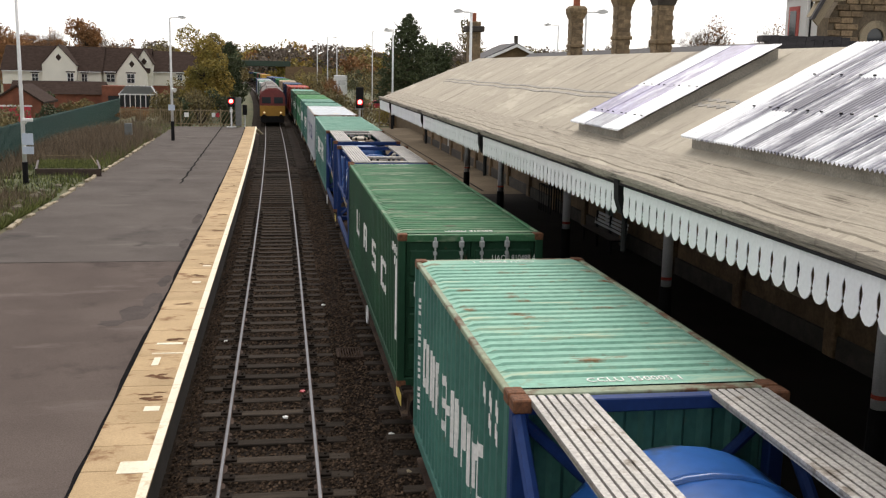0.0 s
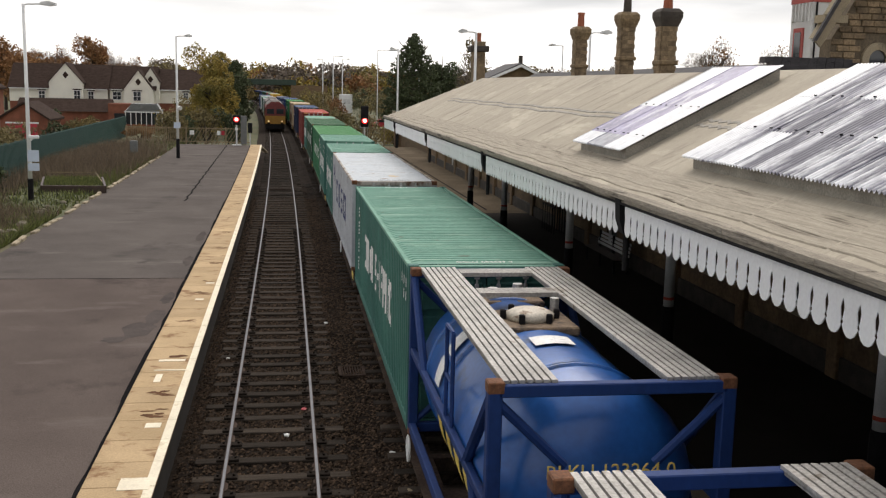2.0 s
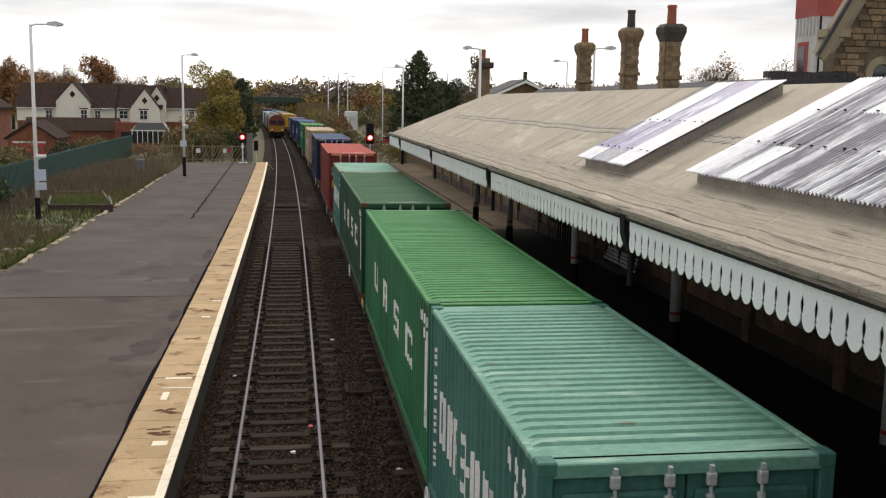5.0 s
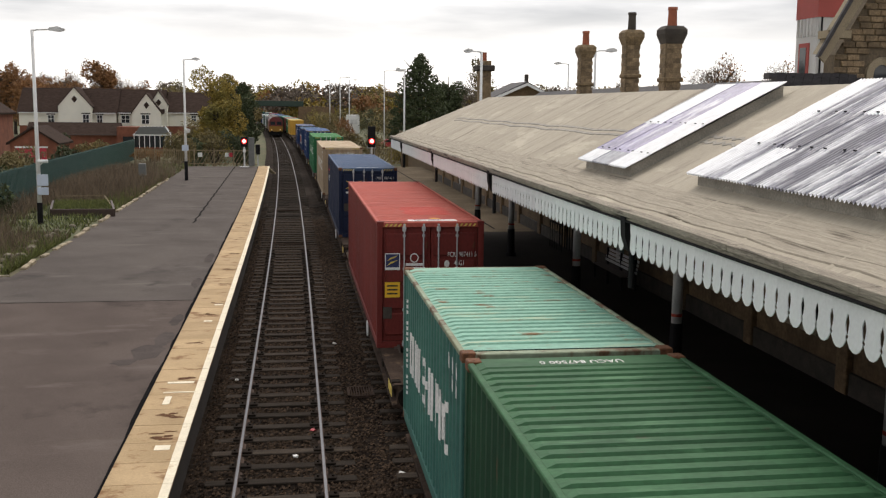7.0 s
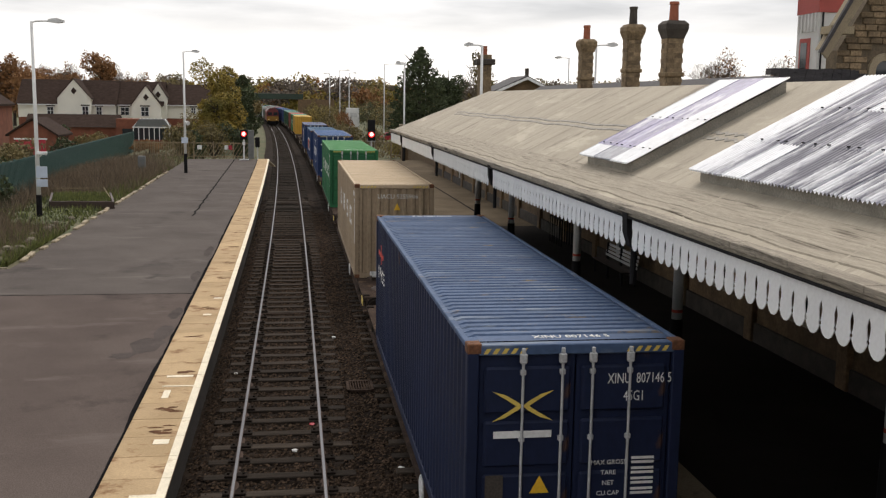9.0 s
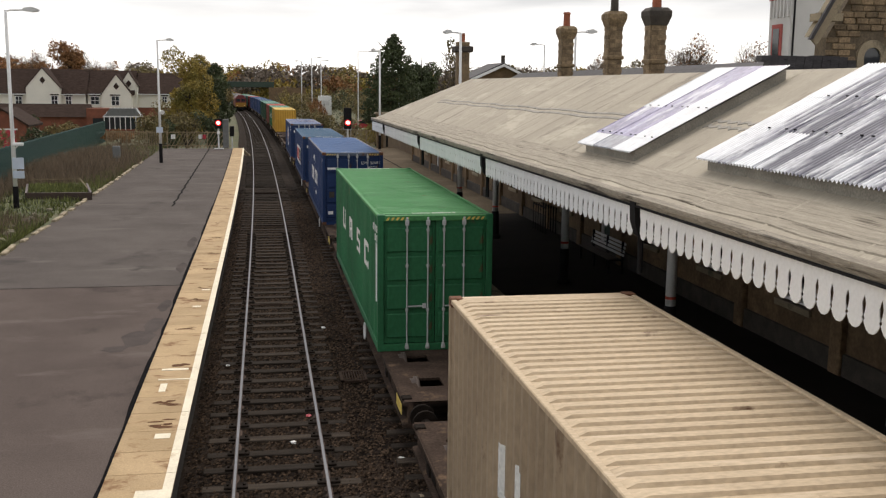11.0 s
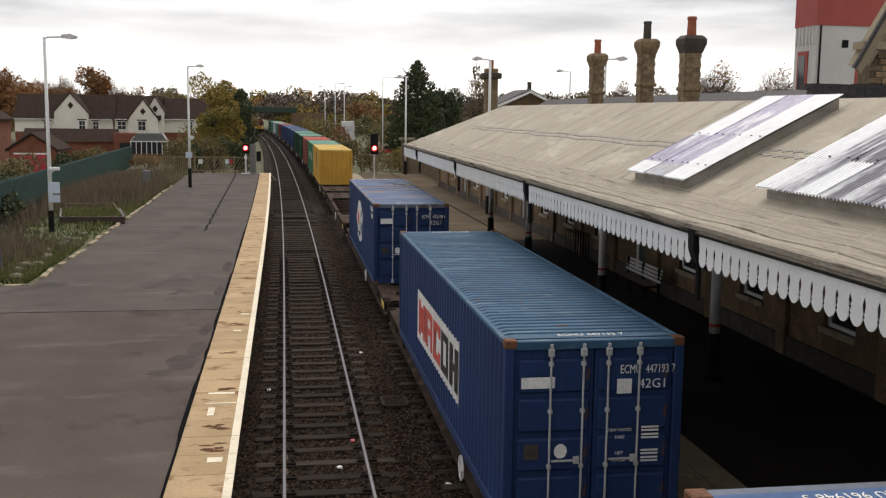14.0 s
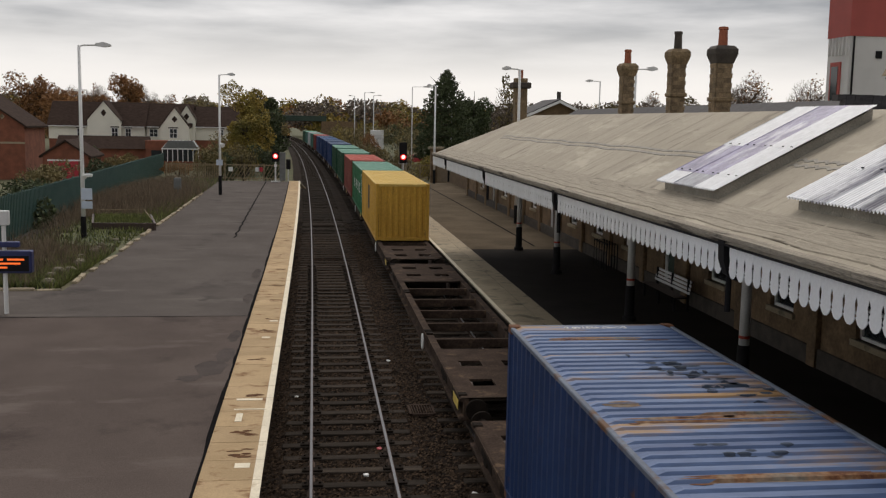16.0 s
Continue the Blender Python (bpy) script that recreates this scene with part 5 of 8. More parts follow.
part("wall", Shape().prism([(15.3, -0.4), (19.6, -0.4), (19.6, 7.0), (17.5, 8.0), (15.3, 7.0)], "y", 75, 80), M_stonewall, fb)
part("roof", Shape().prism([(19.8, 6.85), (19.8, 7.05), (17.5, 8.2), (17.5, 8.0)], "y", 74.6, 80.4).prism([(15.0, 6.85), (15.0, 7.05), (17.5, 8.2), (17.5, 8.0)], "y", 74.6, 80.4), M_slate, fb)
part("bargeboard", Shape().prism([(19.85, 6.8), (19.85, 7.0), (17.5, 8.1), (17.5, 7.9)], "y", 74.5, 74.58).prism([(15.0, 6.8), (15.0, 7.0), (17.5, 8.1), (17.5, 7.9)], "y", 74.5, 74.58), M_white, fb, "white bargeboard")
part("chimney", Shape().box(17.9, 18.15, 77, 77.3, 7.5, 8.8), M_soot, fb)
wb = thing("white_building", "small white building far beside the line", "building", m=pose(10.7, 202, -0.42))
part("wall", Shape().box(0, 2.4, 0, 5, 0, 4.8), M_white, wb)
part("window", Shape().box(0.6, 1.9, -0.05, 0, 3.0, 3.9), M_post, wb)
bw = thing("brick_wall", "low brown stone wall beside the far yard", "wall")
part("wall", Shape().box(11.6, 11.9, 76, 102, -0.4, 3.0), M_stonewall, bw)
part("pier", Shape().box(11.0, 12.1, 101.5, 102.4, -0.4, 3.6), M_stonewall, bw)
part("pier_cap", Shape().box(10.8, 12.3, 101.3, 102.6, 3.6, 3.8), M_coping2, bw)


def car(x, y, color, label):
    t = thing("car", label, "car", "parked cars", m=pose(x, y, -0.42, 0, 0, 0))
    part("body", Shape().prism([(0, 0.3), (0, 0.85), (0.7, 0.95), (1.2, 1.42), (2.9, 1.45), (3.6, 1.0), (4.2, 0.85), (4.2, 0.3)], "y", 0, 1.7), color, t)
    part("windscreen", Shape().prism([(0.8, 0.98), (1.25, 1.38), (2.85, 1.4), (3.45, 1.02)], "y", -0.01, 1.71), M_glass, t)
    for wx in (0.8, 3.4):
        for wy in (0.05, 1.65):
            part("wheel", Shape().tube([(wx, wy - 0.1, 0.32), (wx, wy + 0.1, 0.32)], 0.32, 14), M_rubber, t)
    return t


car(13.5, 160, M_red, "red car parked beyond the fence")
car(19.5, 165, M_post, "silver car parked beyond the fence")
car(24.5, 168, M_navy, "dark blue car parked beyond the fence")

# bridge
br = thing("road_bridge", "dark green girder road bridge over the line", "bridge")
part("girder", Shape().box(-30, 3.0, 300, 300.6, 5.75, 7.3, 0.05), M_bridge, br)
part("girder", Shape().box(-30, 3.0, 307, 307.6, 5.75, 7.3, 0.05), M_bridge, br)
part("deck", Shape().box(-30, 3.0, 300.6, 307, 5.7, 6.1), M_asph_dark_shade, br)
part("abutment", Shape().box(1.5, 12, 299.5, 308, -0.42, 5.75), M_stonewall, br)
part("abutment", Shape().box(-40, -17, 299.5, 308, -0.42, 5.75), M_stonewall, br)

# ---- trees ----
def leaf_cloud(blobs, n, size, seed):
    """Leaf quads scattered over lumpy blobs: (x, y, z, rx, rz, share)."""
    r = np.random.RandomState(seed)
    tot = sum(b[5] for b in blobs)
    vs = []
    for (bx_, by_, bz_, rx_, rz_, sh) in blobs:
        k = int(n * sh / tot)
        d = r.normal(size=(k, 3))
        d /= np.linalg.norm(d, axis=1)[:, None]
        rad = r.uniform(0.35, 1.0, size=(k, 1)) ** 0.5
        lump = 1 + 0.22 * np.sin(d[:, :1] * 5 + bx_) * np.cos(d[:, 2:3] * 6 + bz_)
        p = np.array([bx_, by_, bz_]) + d * rad * lump * np.array([rx_, rx_, rz_])
        a = r.normal(size=(k, 3))
        a /= np.linalg.norm(a, axis=1)[:, None]
        b = np.cross(a, r.normal(size=(k, 3)))
        b /= np.linalg.norm(b, axis=1)[:, None]
        s = r.uniform(0.6, 1.3, size=(k, 1)) * size
        vs.append(np.stack([p - a * s, p + b * s * 0.6, p + a * s, p - b * s * 0.6], axis=1).reshape(-1, 3))
    return np.concatenate(vs)


def quads_mesh(name, v):
    me = bpy.data.meshes.new(name)
    me.from_pydata(v.tolist(), [], [(i, i + 1, i + 2, i + 3) for i in range(0, len(v), 4)])
    return me


def limbs(h, spread, seed, n=9):
    r = random.Random(seed)
    s = Shape().tube([(0, 0, 0), (0.1, 0, h * 0.3), (r.uniform(-0.3, 0.3), 0, h * 0.6), (0, 0, h * 0.95)], [h * 0.03, h * 0.022, h * 0.014, 0.02], 8)
    ends = []
    for i in range(n):
        z = h * r.uniform(0.25, 0.75)
        a = r.uniform(0, 6.28)
        e = (math.cos(a) * spread * r.uniform(0.5, 1), math.sin(a) * spread * r.uniform(0.5, 1), z + h * r.uniform(0.1, 0.3))
        s.tube([(0, 0, z), (e[0] * 0.5, e[1] * 0.5, z + (e[2] - z) * 0.6), e], [h * 0.012, h * 0.008, 0.015], 5, False)
        ends.append(e)
    return s, ends


def twig_cloud(h, spread, seed, n):
    """Fine bare twigs fanning out of a rounded crown."""
    r = np.random.RandomState(seed)
    c = np.array([0, 0, h * 0.62])
    d = r.normal(size=(n, 3))
    d /= np.linalg.norm(d, axis=1)[:, None]
    rad = r.uniform(0.3, 1.0, size=(n, 1)) * (1 + 0.2 * np.sin(d[:, :1] * 6 + seed))
    p = c + d * rad * np.array([spread, spread, h * 0.36])
    a = d + r.normal(size=(n, 3)) * 0.6 + np.array([0, 0, 0.35])
    a /= np.linalg.norm(a, axis=1)[:, None]
    b = np.cross(a, r.normal(size=(n, 3)))
    b /= np.linalg.norm(b, axis=1)[:, None]
    ln = r.uniform(0.25, 0.6, size=(n, 1))
    return np.stack([p - a * ln, p + b * 0.025, p + a * ln, p - b * 0.025], axis=1).reshape(-1, 3)


def tree(x, y, h, spread, leaf, label, seed, n=5000, size=0.16, low=0.3, z0=-0.42, bare=0, cone=False):
    t = thing("tree", label, "tree", "trees round the station", pose(x, y, z0))
    s, ends = limbs(h, spread * 0.8, seed)
    part("trunk", s, M_bark, t, "grey-brown trunk and limbs")
    if bare:
        part("crown", quads_mesh("crown", twig_cloud(h, spread, seed, bare * 4)), M_twig, t, "bare brown twigs")
    if n:
        r = random.Random(seed + 5)
        blobs = [(e[0] * 0.8, e[1] * 0.8, max(h * low, e[2] - h * 0.06), spread * r.uniform(0.3, 0.5), h * r.uniform(0.09, 0.16), 1.0) for e in ends]
        blobs += [(r.uniform(-0.3, 0.3) * spread, 0, h * (low + 0.1 + 0.12 * i), spread * (0.62 - 0.1 * i), h * 0.13, 1.5) for i in range(5)]
        if cone:
            blobs = []
            for i in range(46):
                u = (i + 0.5) / 46
                w, a = spread * (1 - u ** 2.6) * 0.78 + 0.15, i * 2.4
                blobs.append((math.cos(a) * w * 0.75, math.sin(a) * w * 0.75, h * (low + (1 - low) * u * 0.97), 0.4 + w * 0.42, h * 0.06, 0.35 + (1 - u)))
        part("crown", quads_mesh("crown", leaf_cloud(blobs, n, size, seed)), leaf, t, "ragged leafy crown")
    return t


tree(-8.7, 125, 10.6, 3.6, M_leaf_yellow, "tall yellowing tree beside the line", 1, 17000, 0.12, 0.16)
tree(-8.6, 121, 7.2, 2.8, M_leaf_yellow, "yellowing tree behind the timber fence", 2, 11000, 0.12, 0.12)
tree(-6.9, 132, 9.3, 2.6, M_leaf_green, "dark green tree at the line's edge", 3, 9000, 0.15, 0.1)
tree(-6.3, 141, 8.6, 2.6, M_leaf_green, "dark green tree at the line's edge", 4, 6000, 0.15, 0.1)
tree(-7.2, 158, 9.0, 2.8, M_leaf_olive, "olive tree at the line's edge", 5, 5000, 0.18, 0.1)
tree(-9.4, 190, 10.5, 3.6, M_leaf_green, "dark tree beside the curve", 6, 5000, 0.2, 0.1)
tree(-12.2, 225, 11, 4.5, M_leaf_olive, "tree beside the curve", 7, 5000, 0.24, 0.08)
tree(18.7, 150, 14.2, 4.9, M_leaf_green, "large dark evergreen tree beyond the yard", 8, 20000, 0.17, 0.08, cone=True)
tree(24.5, 160, 12.2, 4.0, M_leaf_green, "dark tree beyond the yard", 9, 7000, 0.2, 0.15)
tree(17.0, 92, 9.8, 2.0, M_leaf_olive, "sparse leafy tree beyond the station", 10, 1200, 0.15, 0.45, bare=500)
tree(19.5, 100, 8.6, 2.2, M_leaf_green, "dark shrubby tree beyond the station", 11, 2500, 0.16, 0.3)
tree(29, 110, 8.3, 2.4, M_leaf_green, "dark small tree behind the chimneys", 12, 2500, 0.16, 0.3)
tree(65, 150, 14.2, 5.0, M_leaf_rust, "bare brown tree beyond the station roof", 13, 700, 0.2, 0.4, bare=2600)
tree(50, 150, 11.0, 3.6, M_leaf_rust, "bare brown tree beyond the station roof", 14, 500, 0.2, 0.4, bare=2000)
tree(75.5, 150, 13.5, 5.0, M_leaf_rust, "bare brown tree beyond the station roof", 15, 500, 0.2, 0.4, bare=2600)
tree(57.5, 150, 10.6, 4.0, M_leaf_olive, "brown tree beyond the station roof", 16, 1500, 0.22, 0.35, bare=1800)
tree(-54, 205, 14.0, 5.5, M_leaf_rust, "rust-coloured tree behind the houses", 17, 4500, 0.25, 0.3)
tree(-44, 210, 12.5, 4.0, M_leaf_rust, "half bare tree behind the houses", 18, 900, 0.22, 0.35, bare=2000)
tree(-36.2, 205, 14.6, 4.6, M_leaf_rust, "tall rust-coloured tree behind the houses", 19, 5500, 0.24, 0.3)
tree(-48, 195, 11.5, 5.0, M_leaf_rust, "rust-coloured tree behind the houses", 20, 4000, 0.25, 0.2)
tree(-28, 200, 10.5, 3.2, M_leaf_rust, "half bare tree behind the houses", 21, 700, 0.22, 0.35, bare=1200)
tree(-20, 190, 10.4, 3.6, M_leaf_olive, "olive tree behind the houses", 22, 3000, 0.22, 0.2)
for k, (x, y, h, sp, lf_, n_, b_) in enumerate(((-66, 215, 13.2, 5.0, M_leaf_rust, 5000, 900), (-61, 200, 12.0, 4.5, M_leaf_olive, 4500, 900), (-57, 222, 12.6, 4.6, M_leaf_rust, 1200, 2600), (-50, 215, 12.4, 4.2, M_leaf_olive, 900, 2600),
                                                (-41, 200, 11.6, 4.4, M_leaf_rust, 5000, 900), (-32.5, 212, 11.2, 3.6, M_leaf_rust, 3200, 1200), (-25, 214, 10.8, 3.6, M_leaf_olive, 2600, 1400), (-46, 205, 10.6, 4.6, M_leaf_rust, 5000, 600), (-38, 222, 13.0, 3.8, M_leaf_rust, 1500, 2400), (70, 156, 10.2, 4.6, M_leaf_rust, 1400, 3000), (61.5, 158, 9.6, 4.2, M_leaf_olive, 1800, 2400), (83, 158, 11.2, 5.0, M_leaf_rust, 900, 3000), (45, 160, 9.6, 3.6, M_leaf_olive, 2200, 1800))):
    tree(x, y, h, sp, lf_, ("rust-brown" if lf_ is M_leaf_rust else "olive-brown") + (" half bare" if b_ > 1500 else "") + " autumn tree behind the rooftops", 60 + k, n_, 0.19, 0.18, bare=b_)
# shrubs against the fences
def shrub(x, y, h, spread, leaf, label, seed, n=2500, size=0.12, z0=-0.42):
    t = thing("shrub", label, "shrub", "shrubs along the line", pose(x, y, z0))
    r = random.Random(seed)
    st_ = Shape()
    for i in range(7):
        a = r.uniform(0, 6.28)
        st_.tube([(0, 0, 0), (math.cos(a) * spread * 0.4, math.sin(a) * spread * 0.4, h * 0.5), (math.cos(a) * spread * 0.7, math.sin(a) * spread * 0.7, h * 0.85)], [0.05, 0.03, 0.01], 5, False)
    part("stem", st_, M_bark, t)
    blobs = [(r.uniform(-0.6, 0.6) * spread, r.uniform(-0.6, 0.6) * spread, h * r.uniform(0.25, 0.75), spread * r.uniform(0.35, 0.6), h * r.uniform(0.2, 0.35), 1) for i in range(7)]
    part("foliage", quads_mesh("foliage", leaf_cloud(blobs, n, size, seed)), leaf, t, "ragged foliage")


for i, (x, y, h, sp, lf_) in enumerate(((-11.2, 106, 3.9, 2.0, M_leaf_olive), (-10.5, 108, 3.6, 2.2, M_leaf_green), (-8.2, 110, 4.4, 2.2, M_leaf_olive), (-6.0, 113, 4.2, 1.8, M_leaf_green), (-16.0, 118, 1.9, 1.6, M_leaf_rust),
                                      (-14.5, 52.0, 2.7, 1.3, M_leaf_green), (-15.9, 53.5, 3.1, 1.4, M_leaf_green), (-15.4, 48.0, 2.8, 1.4, M_leaf_green), (-16.2, 60, 3.0, 1.3, M_leaf_green), (-16.4, 55, 2.8, 1.5, M_leaf_green), (-17.8, 64, 3.2, 1.8, M_leaf_green), (-20, 76, 3.0, 2.2, M_leaf_olive), (-24, 92, 3.0, 2.6, M_leaf_olive), (-21, 100, 2.8, 2.0, M_leaf_green),
                                      (9.0, 112, 3.6, 2.0, M_leaf_olive), (6.9, 124, 3.6, 1.9, M_leaf_olive), (6.4, 140, 4.6, 2.4, M_leaf_olive), (7.4, 158, 4.8, 2.6, M_leaf_rust), (6.3, 178, 5.6, 2.8, M_leaf_olive), (12.4, 116, 3.0, 1.8, M_leaf_yellow), (5.4, 200, 6.0, 3.0, M_leaf_yellow), (4.8, 225, 6.5, 3.5, M_leaf_olive), (17.5, 190, 6.0, 3.2, M_leaf_olive), (16, 200, 7.0, 4.0, M_leaf_green), (24, 205, 8.0, 5.0, M_leaf_olive), (-30, 135, 3.2, 2.4, M_leaf_green), (-12.6, 137, 4.6, 2.2, M_leaf_olive), (-24, 128, 2.6, 2.0, M_leaf_olive), (-13, 170, 6, 3, M_leaf_green))):
    shrub(x, y, h, sp, lf_, {"leaf_yellow": "yellowing", "leaf_dark_green": "dark green", "leaf_rust": "rust-brown", "leaf_olive": "olive and brown"}[lf_.name] + " shrub beside the railway", 40 + i)

# far woods along the horizon
wr = random.Random(9)
for nm, mtl, lab in (("far_woods", M_leaf_olive, "olive autumn woods along the horizon"), ("far_woods", M_leaf_yellow, "yellow autumn woods along the horizon"), ("far_woods", M_leaf_rust, "brown autumn woods along the horizon"), ("far_woods", M_twig, "bare grey woods along the horizon")):
    allv = []
    for i in range(40 if mtl in (M_leaf_yellow, M_leaf_rust) else 90):
        u = wr.random()
        ang = -0.62 + 1.5 * u
        d = wr.uniform(330, 430)
        px_, py_ = d * math.tan(ang) * 0.9, d
        hh = wr.uniform(10.0, 14.5) * d / 360 * (1.0 if -0.05 < ang < 0.5 else 0.92)
        blobs = [(px_ + wr.uniform(-5, 5), py_ + wr.uniform(-4, 4), hh * wr.uniform(0.3, 0.85), wr.uniform(3, 5.5), hh * wr.uniform(0.14, 0.24), 1) for k in range(7)]
        allv.append(leaf_cloud(blobs, 900, 0.6, 900 + i))
    tagged(part(nm, quads_mesh(nm, np.concatenate(allv)), mtl), lab, "woods", kind="stuff")
hd = []
for i in range(150):
    ang = -0.75 + 1.7 * i / 150
    d = wr.uniform(240, 320)
    if -0.03 < ang < 0.016:
        continue
    hd.append(leaf_cloud([(d * math.tan(ang), d, wr.uniform(1.0, 3.5), wr.uniform(3.5, 5), wr.uniform(1.5, 3.2), 1)], 350, 0.42, 2000 + i))
tagged(part("far_hedge", quads_mesh("far_hedge", np.concatenate(hd)), M_leaf_olive), "dark olive hedgerows across the fields", "hedge", kind="stuff")


# ---- the container train ----
PAINT = {}


def paint(key, color, fade=None, rust=0.25, metal=0.0):
    if key not in PAINT:
        PAINT[key] = mat("paint_" + key, color, 0.62, metal, var=0.18, scale=0.7, fine=14, bump=0.08, color2=fade, stain=RUST, stain_amt=rust, stain_scale=1.6, stretch=(1, 1, 0.6), spec=0.28)
    return PAINT[key]


def paint_lit_roof(key, color, fade, scuff, amount, rust, stain=None):
    """Roof paint with light from above put in, pale rubbed streaks along the ribs and a few rusty spots."""
    PAINT[key] = mat("paint_" + key, color, 0.68, 0.0, var=0.2, scale=1.1, fine=18, bump=0.1, color2=fade, stain=stain or RUST, stain_amt=rust, stain_scale=2.3,
                     stretch=(0.7, 1.5, 1), spec=0.25, scuff=scuff, scuff_amt=amount, scuff_scale=1.7, scuff_stretch=(0.45, 2.4, 1))


MESH = {}
CW = 2.438


def container_meshes(L, H):
    k = (L, H)
    if k in MESH:
        return MESH[k]
    d = {}
    w, post = CW / 2, 0.12
    il = L - 2 * post
    s = Shape()
    n = round(il / 0.278)
    p = il / n
    pts = []
    for i in range(n):
        b = post + i * p
        pts += [(0.0, b), (0.0, b + p * 0.27), (0.036, b + p * 0.5), (0.036, b + p * 0.77)]
    pts.append((0.0, post + il))
    s.strip([[(-w + 0.012 + x, y, 0.15) for x, y in pts], [(-w + 0.012 + x, y, H - 0.07) for x, y in pts]])
    d["left"] = s.mesh("side_wall", fix=False)
    s2_ = Shape()
    s2_.v, s2_.f = [(-x, y, z) for x, y, z in s.v], s.f
    d["right"] = s2_.mesh("side_wall", fix=False)
    # roof with transverse ribs
    n = round((il - 0.62) / 0.209)
    p = (il - 0.62) / n
    prof = [(post + 0.02, 0.03), (post + 0.27, 0.03)]
    for i in range(n):
        b = post + 0.31 + i * p
        prof += [(b, 0.0), (b + p * 0.24, 0.0), (b + p * 0.36, 0.028), (b + p * 0.88, 0.028)]
    prof += [(post + il - 0.31, 0.0), (post + il - 0.27, 0.03), (post + il - 0.02, 0.03)]
    r = Shape()
    e = w - 0.06
    r.strip([[(-e, y, H - 0.032) for y, z in prof], [(-e + 0.1, y, H - 0.032 + z) for y, z in prof], [(e - 0.1, y, H - 0.032 + z) for y, z in prof], [(e, y, H - 0.032) for y, z in prof]])
    d["roof"] = r.mesh("roof_panel", fix=False)
    # closed end
    pts = []
    wi = CW - 2 * 0.14
    n = 8
    p = wi / n
    for i in range(n):
        b = -wi / 2 + i * p
        pts += [(b, 0.0), (b + p * 0.3, 0.0), (b + p * 0.45, 0.045), (b + p * 0.85, 0.045)]
    pts.append((wi / 2, 0.0))
    d["end"] = Shape().strip([[(x, 0.02 + y, 0.12) for x, y in pts], [(x, 0.02 + y, H - 0.1) for x, y in pts]]).mesh("end_wall", fix=False)
    d["endfar"] = Shape().strip([[(x, L - 0.02 - y, 0.12) for x, y in pts], [(x, L - 0.02 - y, H - 0.1) for x, y in pts]]).mesh("end_wall", fix=False)
    # doors with pressed panels
    for nm, sx in (("door_l", -1), ("door_r", 1)):
        b = Shape()
        x0, x1 = (-w + 0.14, -0.008) if sx < 0 else (0.008, w - 0.14)
        b.box(x0, x1, 0.06, 0.11, 0.16, H - 0.13, 0.008)
        d[nm] = b.mesh("door")
    ph = (H - 0.46) / 4
    d["panel"] = Shape().box(0.05, w - 0.2, 0.012, 0.066, 0.04, ph - 0.04, 0.03).mesh("pressed_panel")
    rod = Shape().tube([(0, 0, 0.05), (0, 0, H - 0.06)], 0.016, 8)
    for z in (0.1, 0.85, H * 0.62, H - 0.35):
        rod.box(-0.032, 0.032, -0.012, 0.035, z, z + 0.06, 0.008)
    rod.box(-0.042, 0.042, -0.025, 0.03, H - 0.22, H - 0.11, 0.012).box(-0.02, 0.02, -0.02, 0.03, H - 0.11, H - 0.05, 0.006).box(-0.042, 0.042, -0.025, 0.03, 0.04, 0.12, 0.01)
    d["rod"] = rod.mesh("locking_rod")
    d["handle"] = Shape().box(-0.02, 0.34, -0.03, -0.012, 0.95, 0.98, 0.004).box(0.28, 0.36, -0.035, 0.0, 0.92, 1.02, 0.005).mesh("handle")
    d["post"] = Shape().box(-w, -w + 0.13, 0.0, 0.13, 0.1, H - 0.1, 0.012).mesh("corner_post")
    d["rail"] = Shape().box(-w, -w + 0.07, 0.1, L - 0.1, H - 0.075, H - 0.012, 0.01).mesh("top_rail")
    d["brail"] = Shape().box(-w, -w + 0.08, 0.1, L - 0.1, 0.0, 0.16, 0.01).mesh("bottom_rail")
    d["header"] = Shape().box(-w + 0.12, w - 0.12, 0.0, 0.14, H - 0.13, H - 0.012, 0.01).mesh("header")
    d["sill"] = Shape().box(-w + 0.12, w - 0.12, 0.0, 0.1, 0.0, 0.15, 0.01).mesh("sill")
    c = Shape().box(-0.081, 0.081, -0.089, 0.089, -0.059, 0.059, 0.012)
    c.tube([(0, 0, 0.055), (0, 0, 0.0602)], 0.035, 10)
    d["casting"] = c.mesh("corner_casting")
    d["floor"] = Shape().box(-w + 0.08, w - 0.08, 0.1, L - 0.1, 0.02, 0.1).mesh("underframe")
    MESH[k] = d
    return d


HAZ = Shape()
for i in range(5):
    HAZ.add([(i * 0.1, 0, 0), (i * 0.1 + 0.05, 0, 0), (i * 0.1 + 0.09, 0, 0.06), (i * 0.1 + 0.04, 0, 0.06)], [(0, 1, 2, 3)])
HAZ = HAZ.mesh("hazard_stripe", fix=False)
MOVERS = []


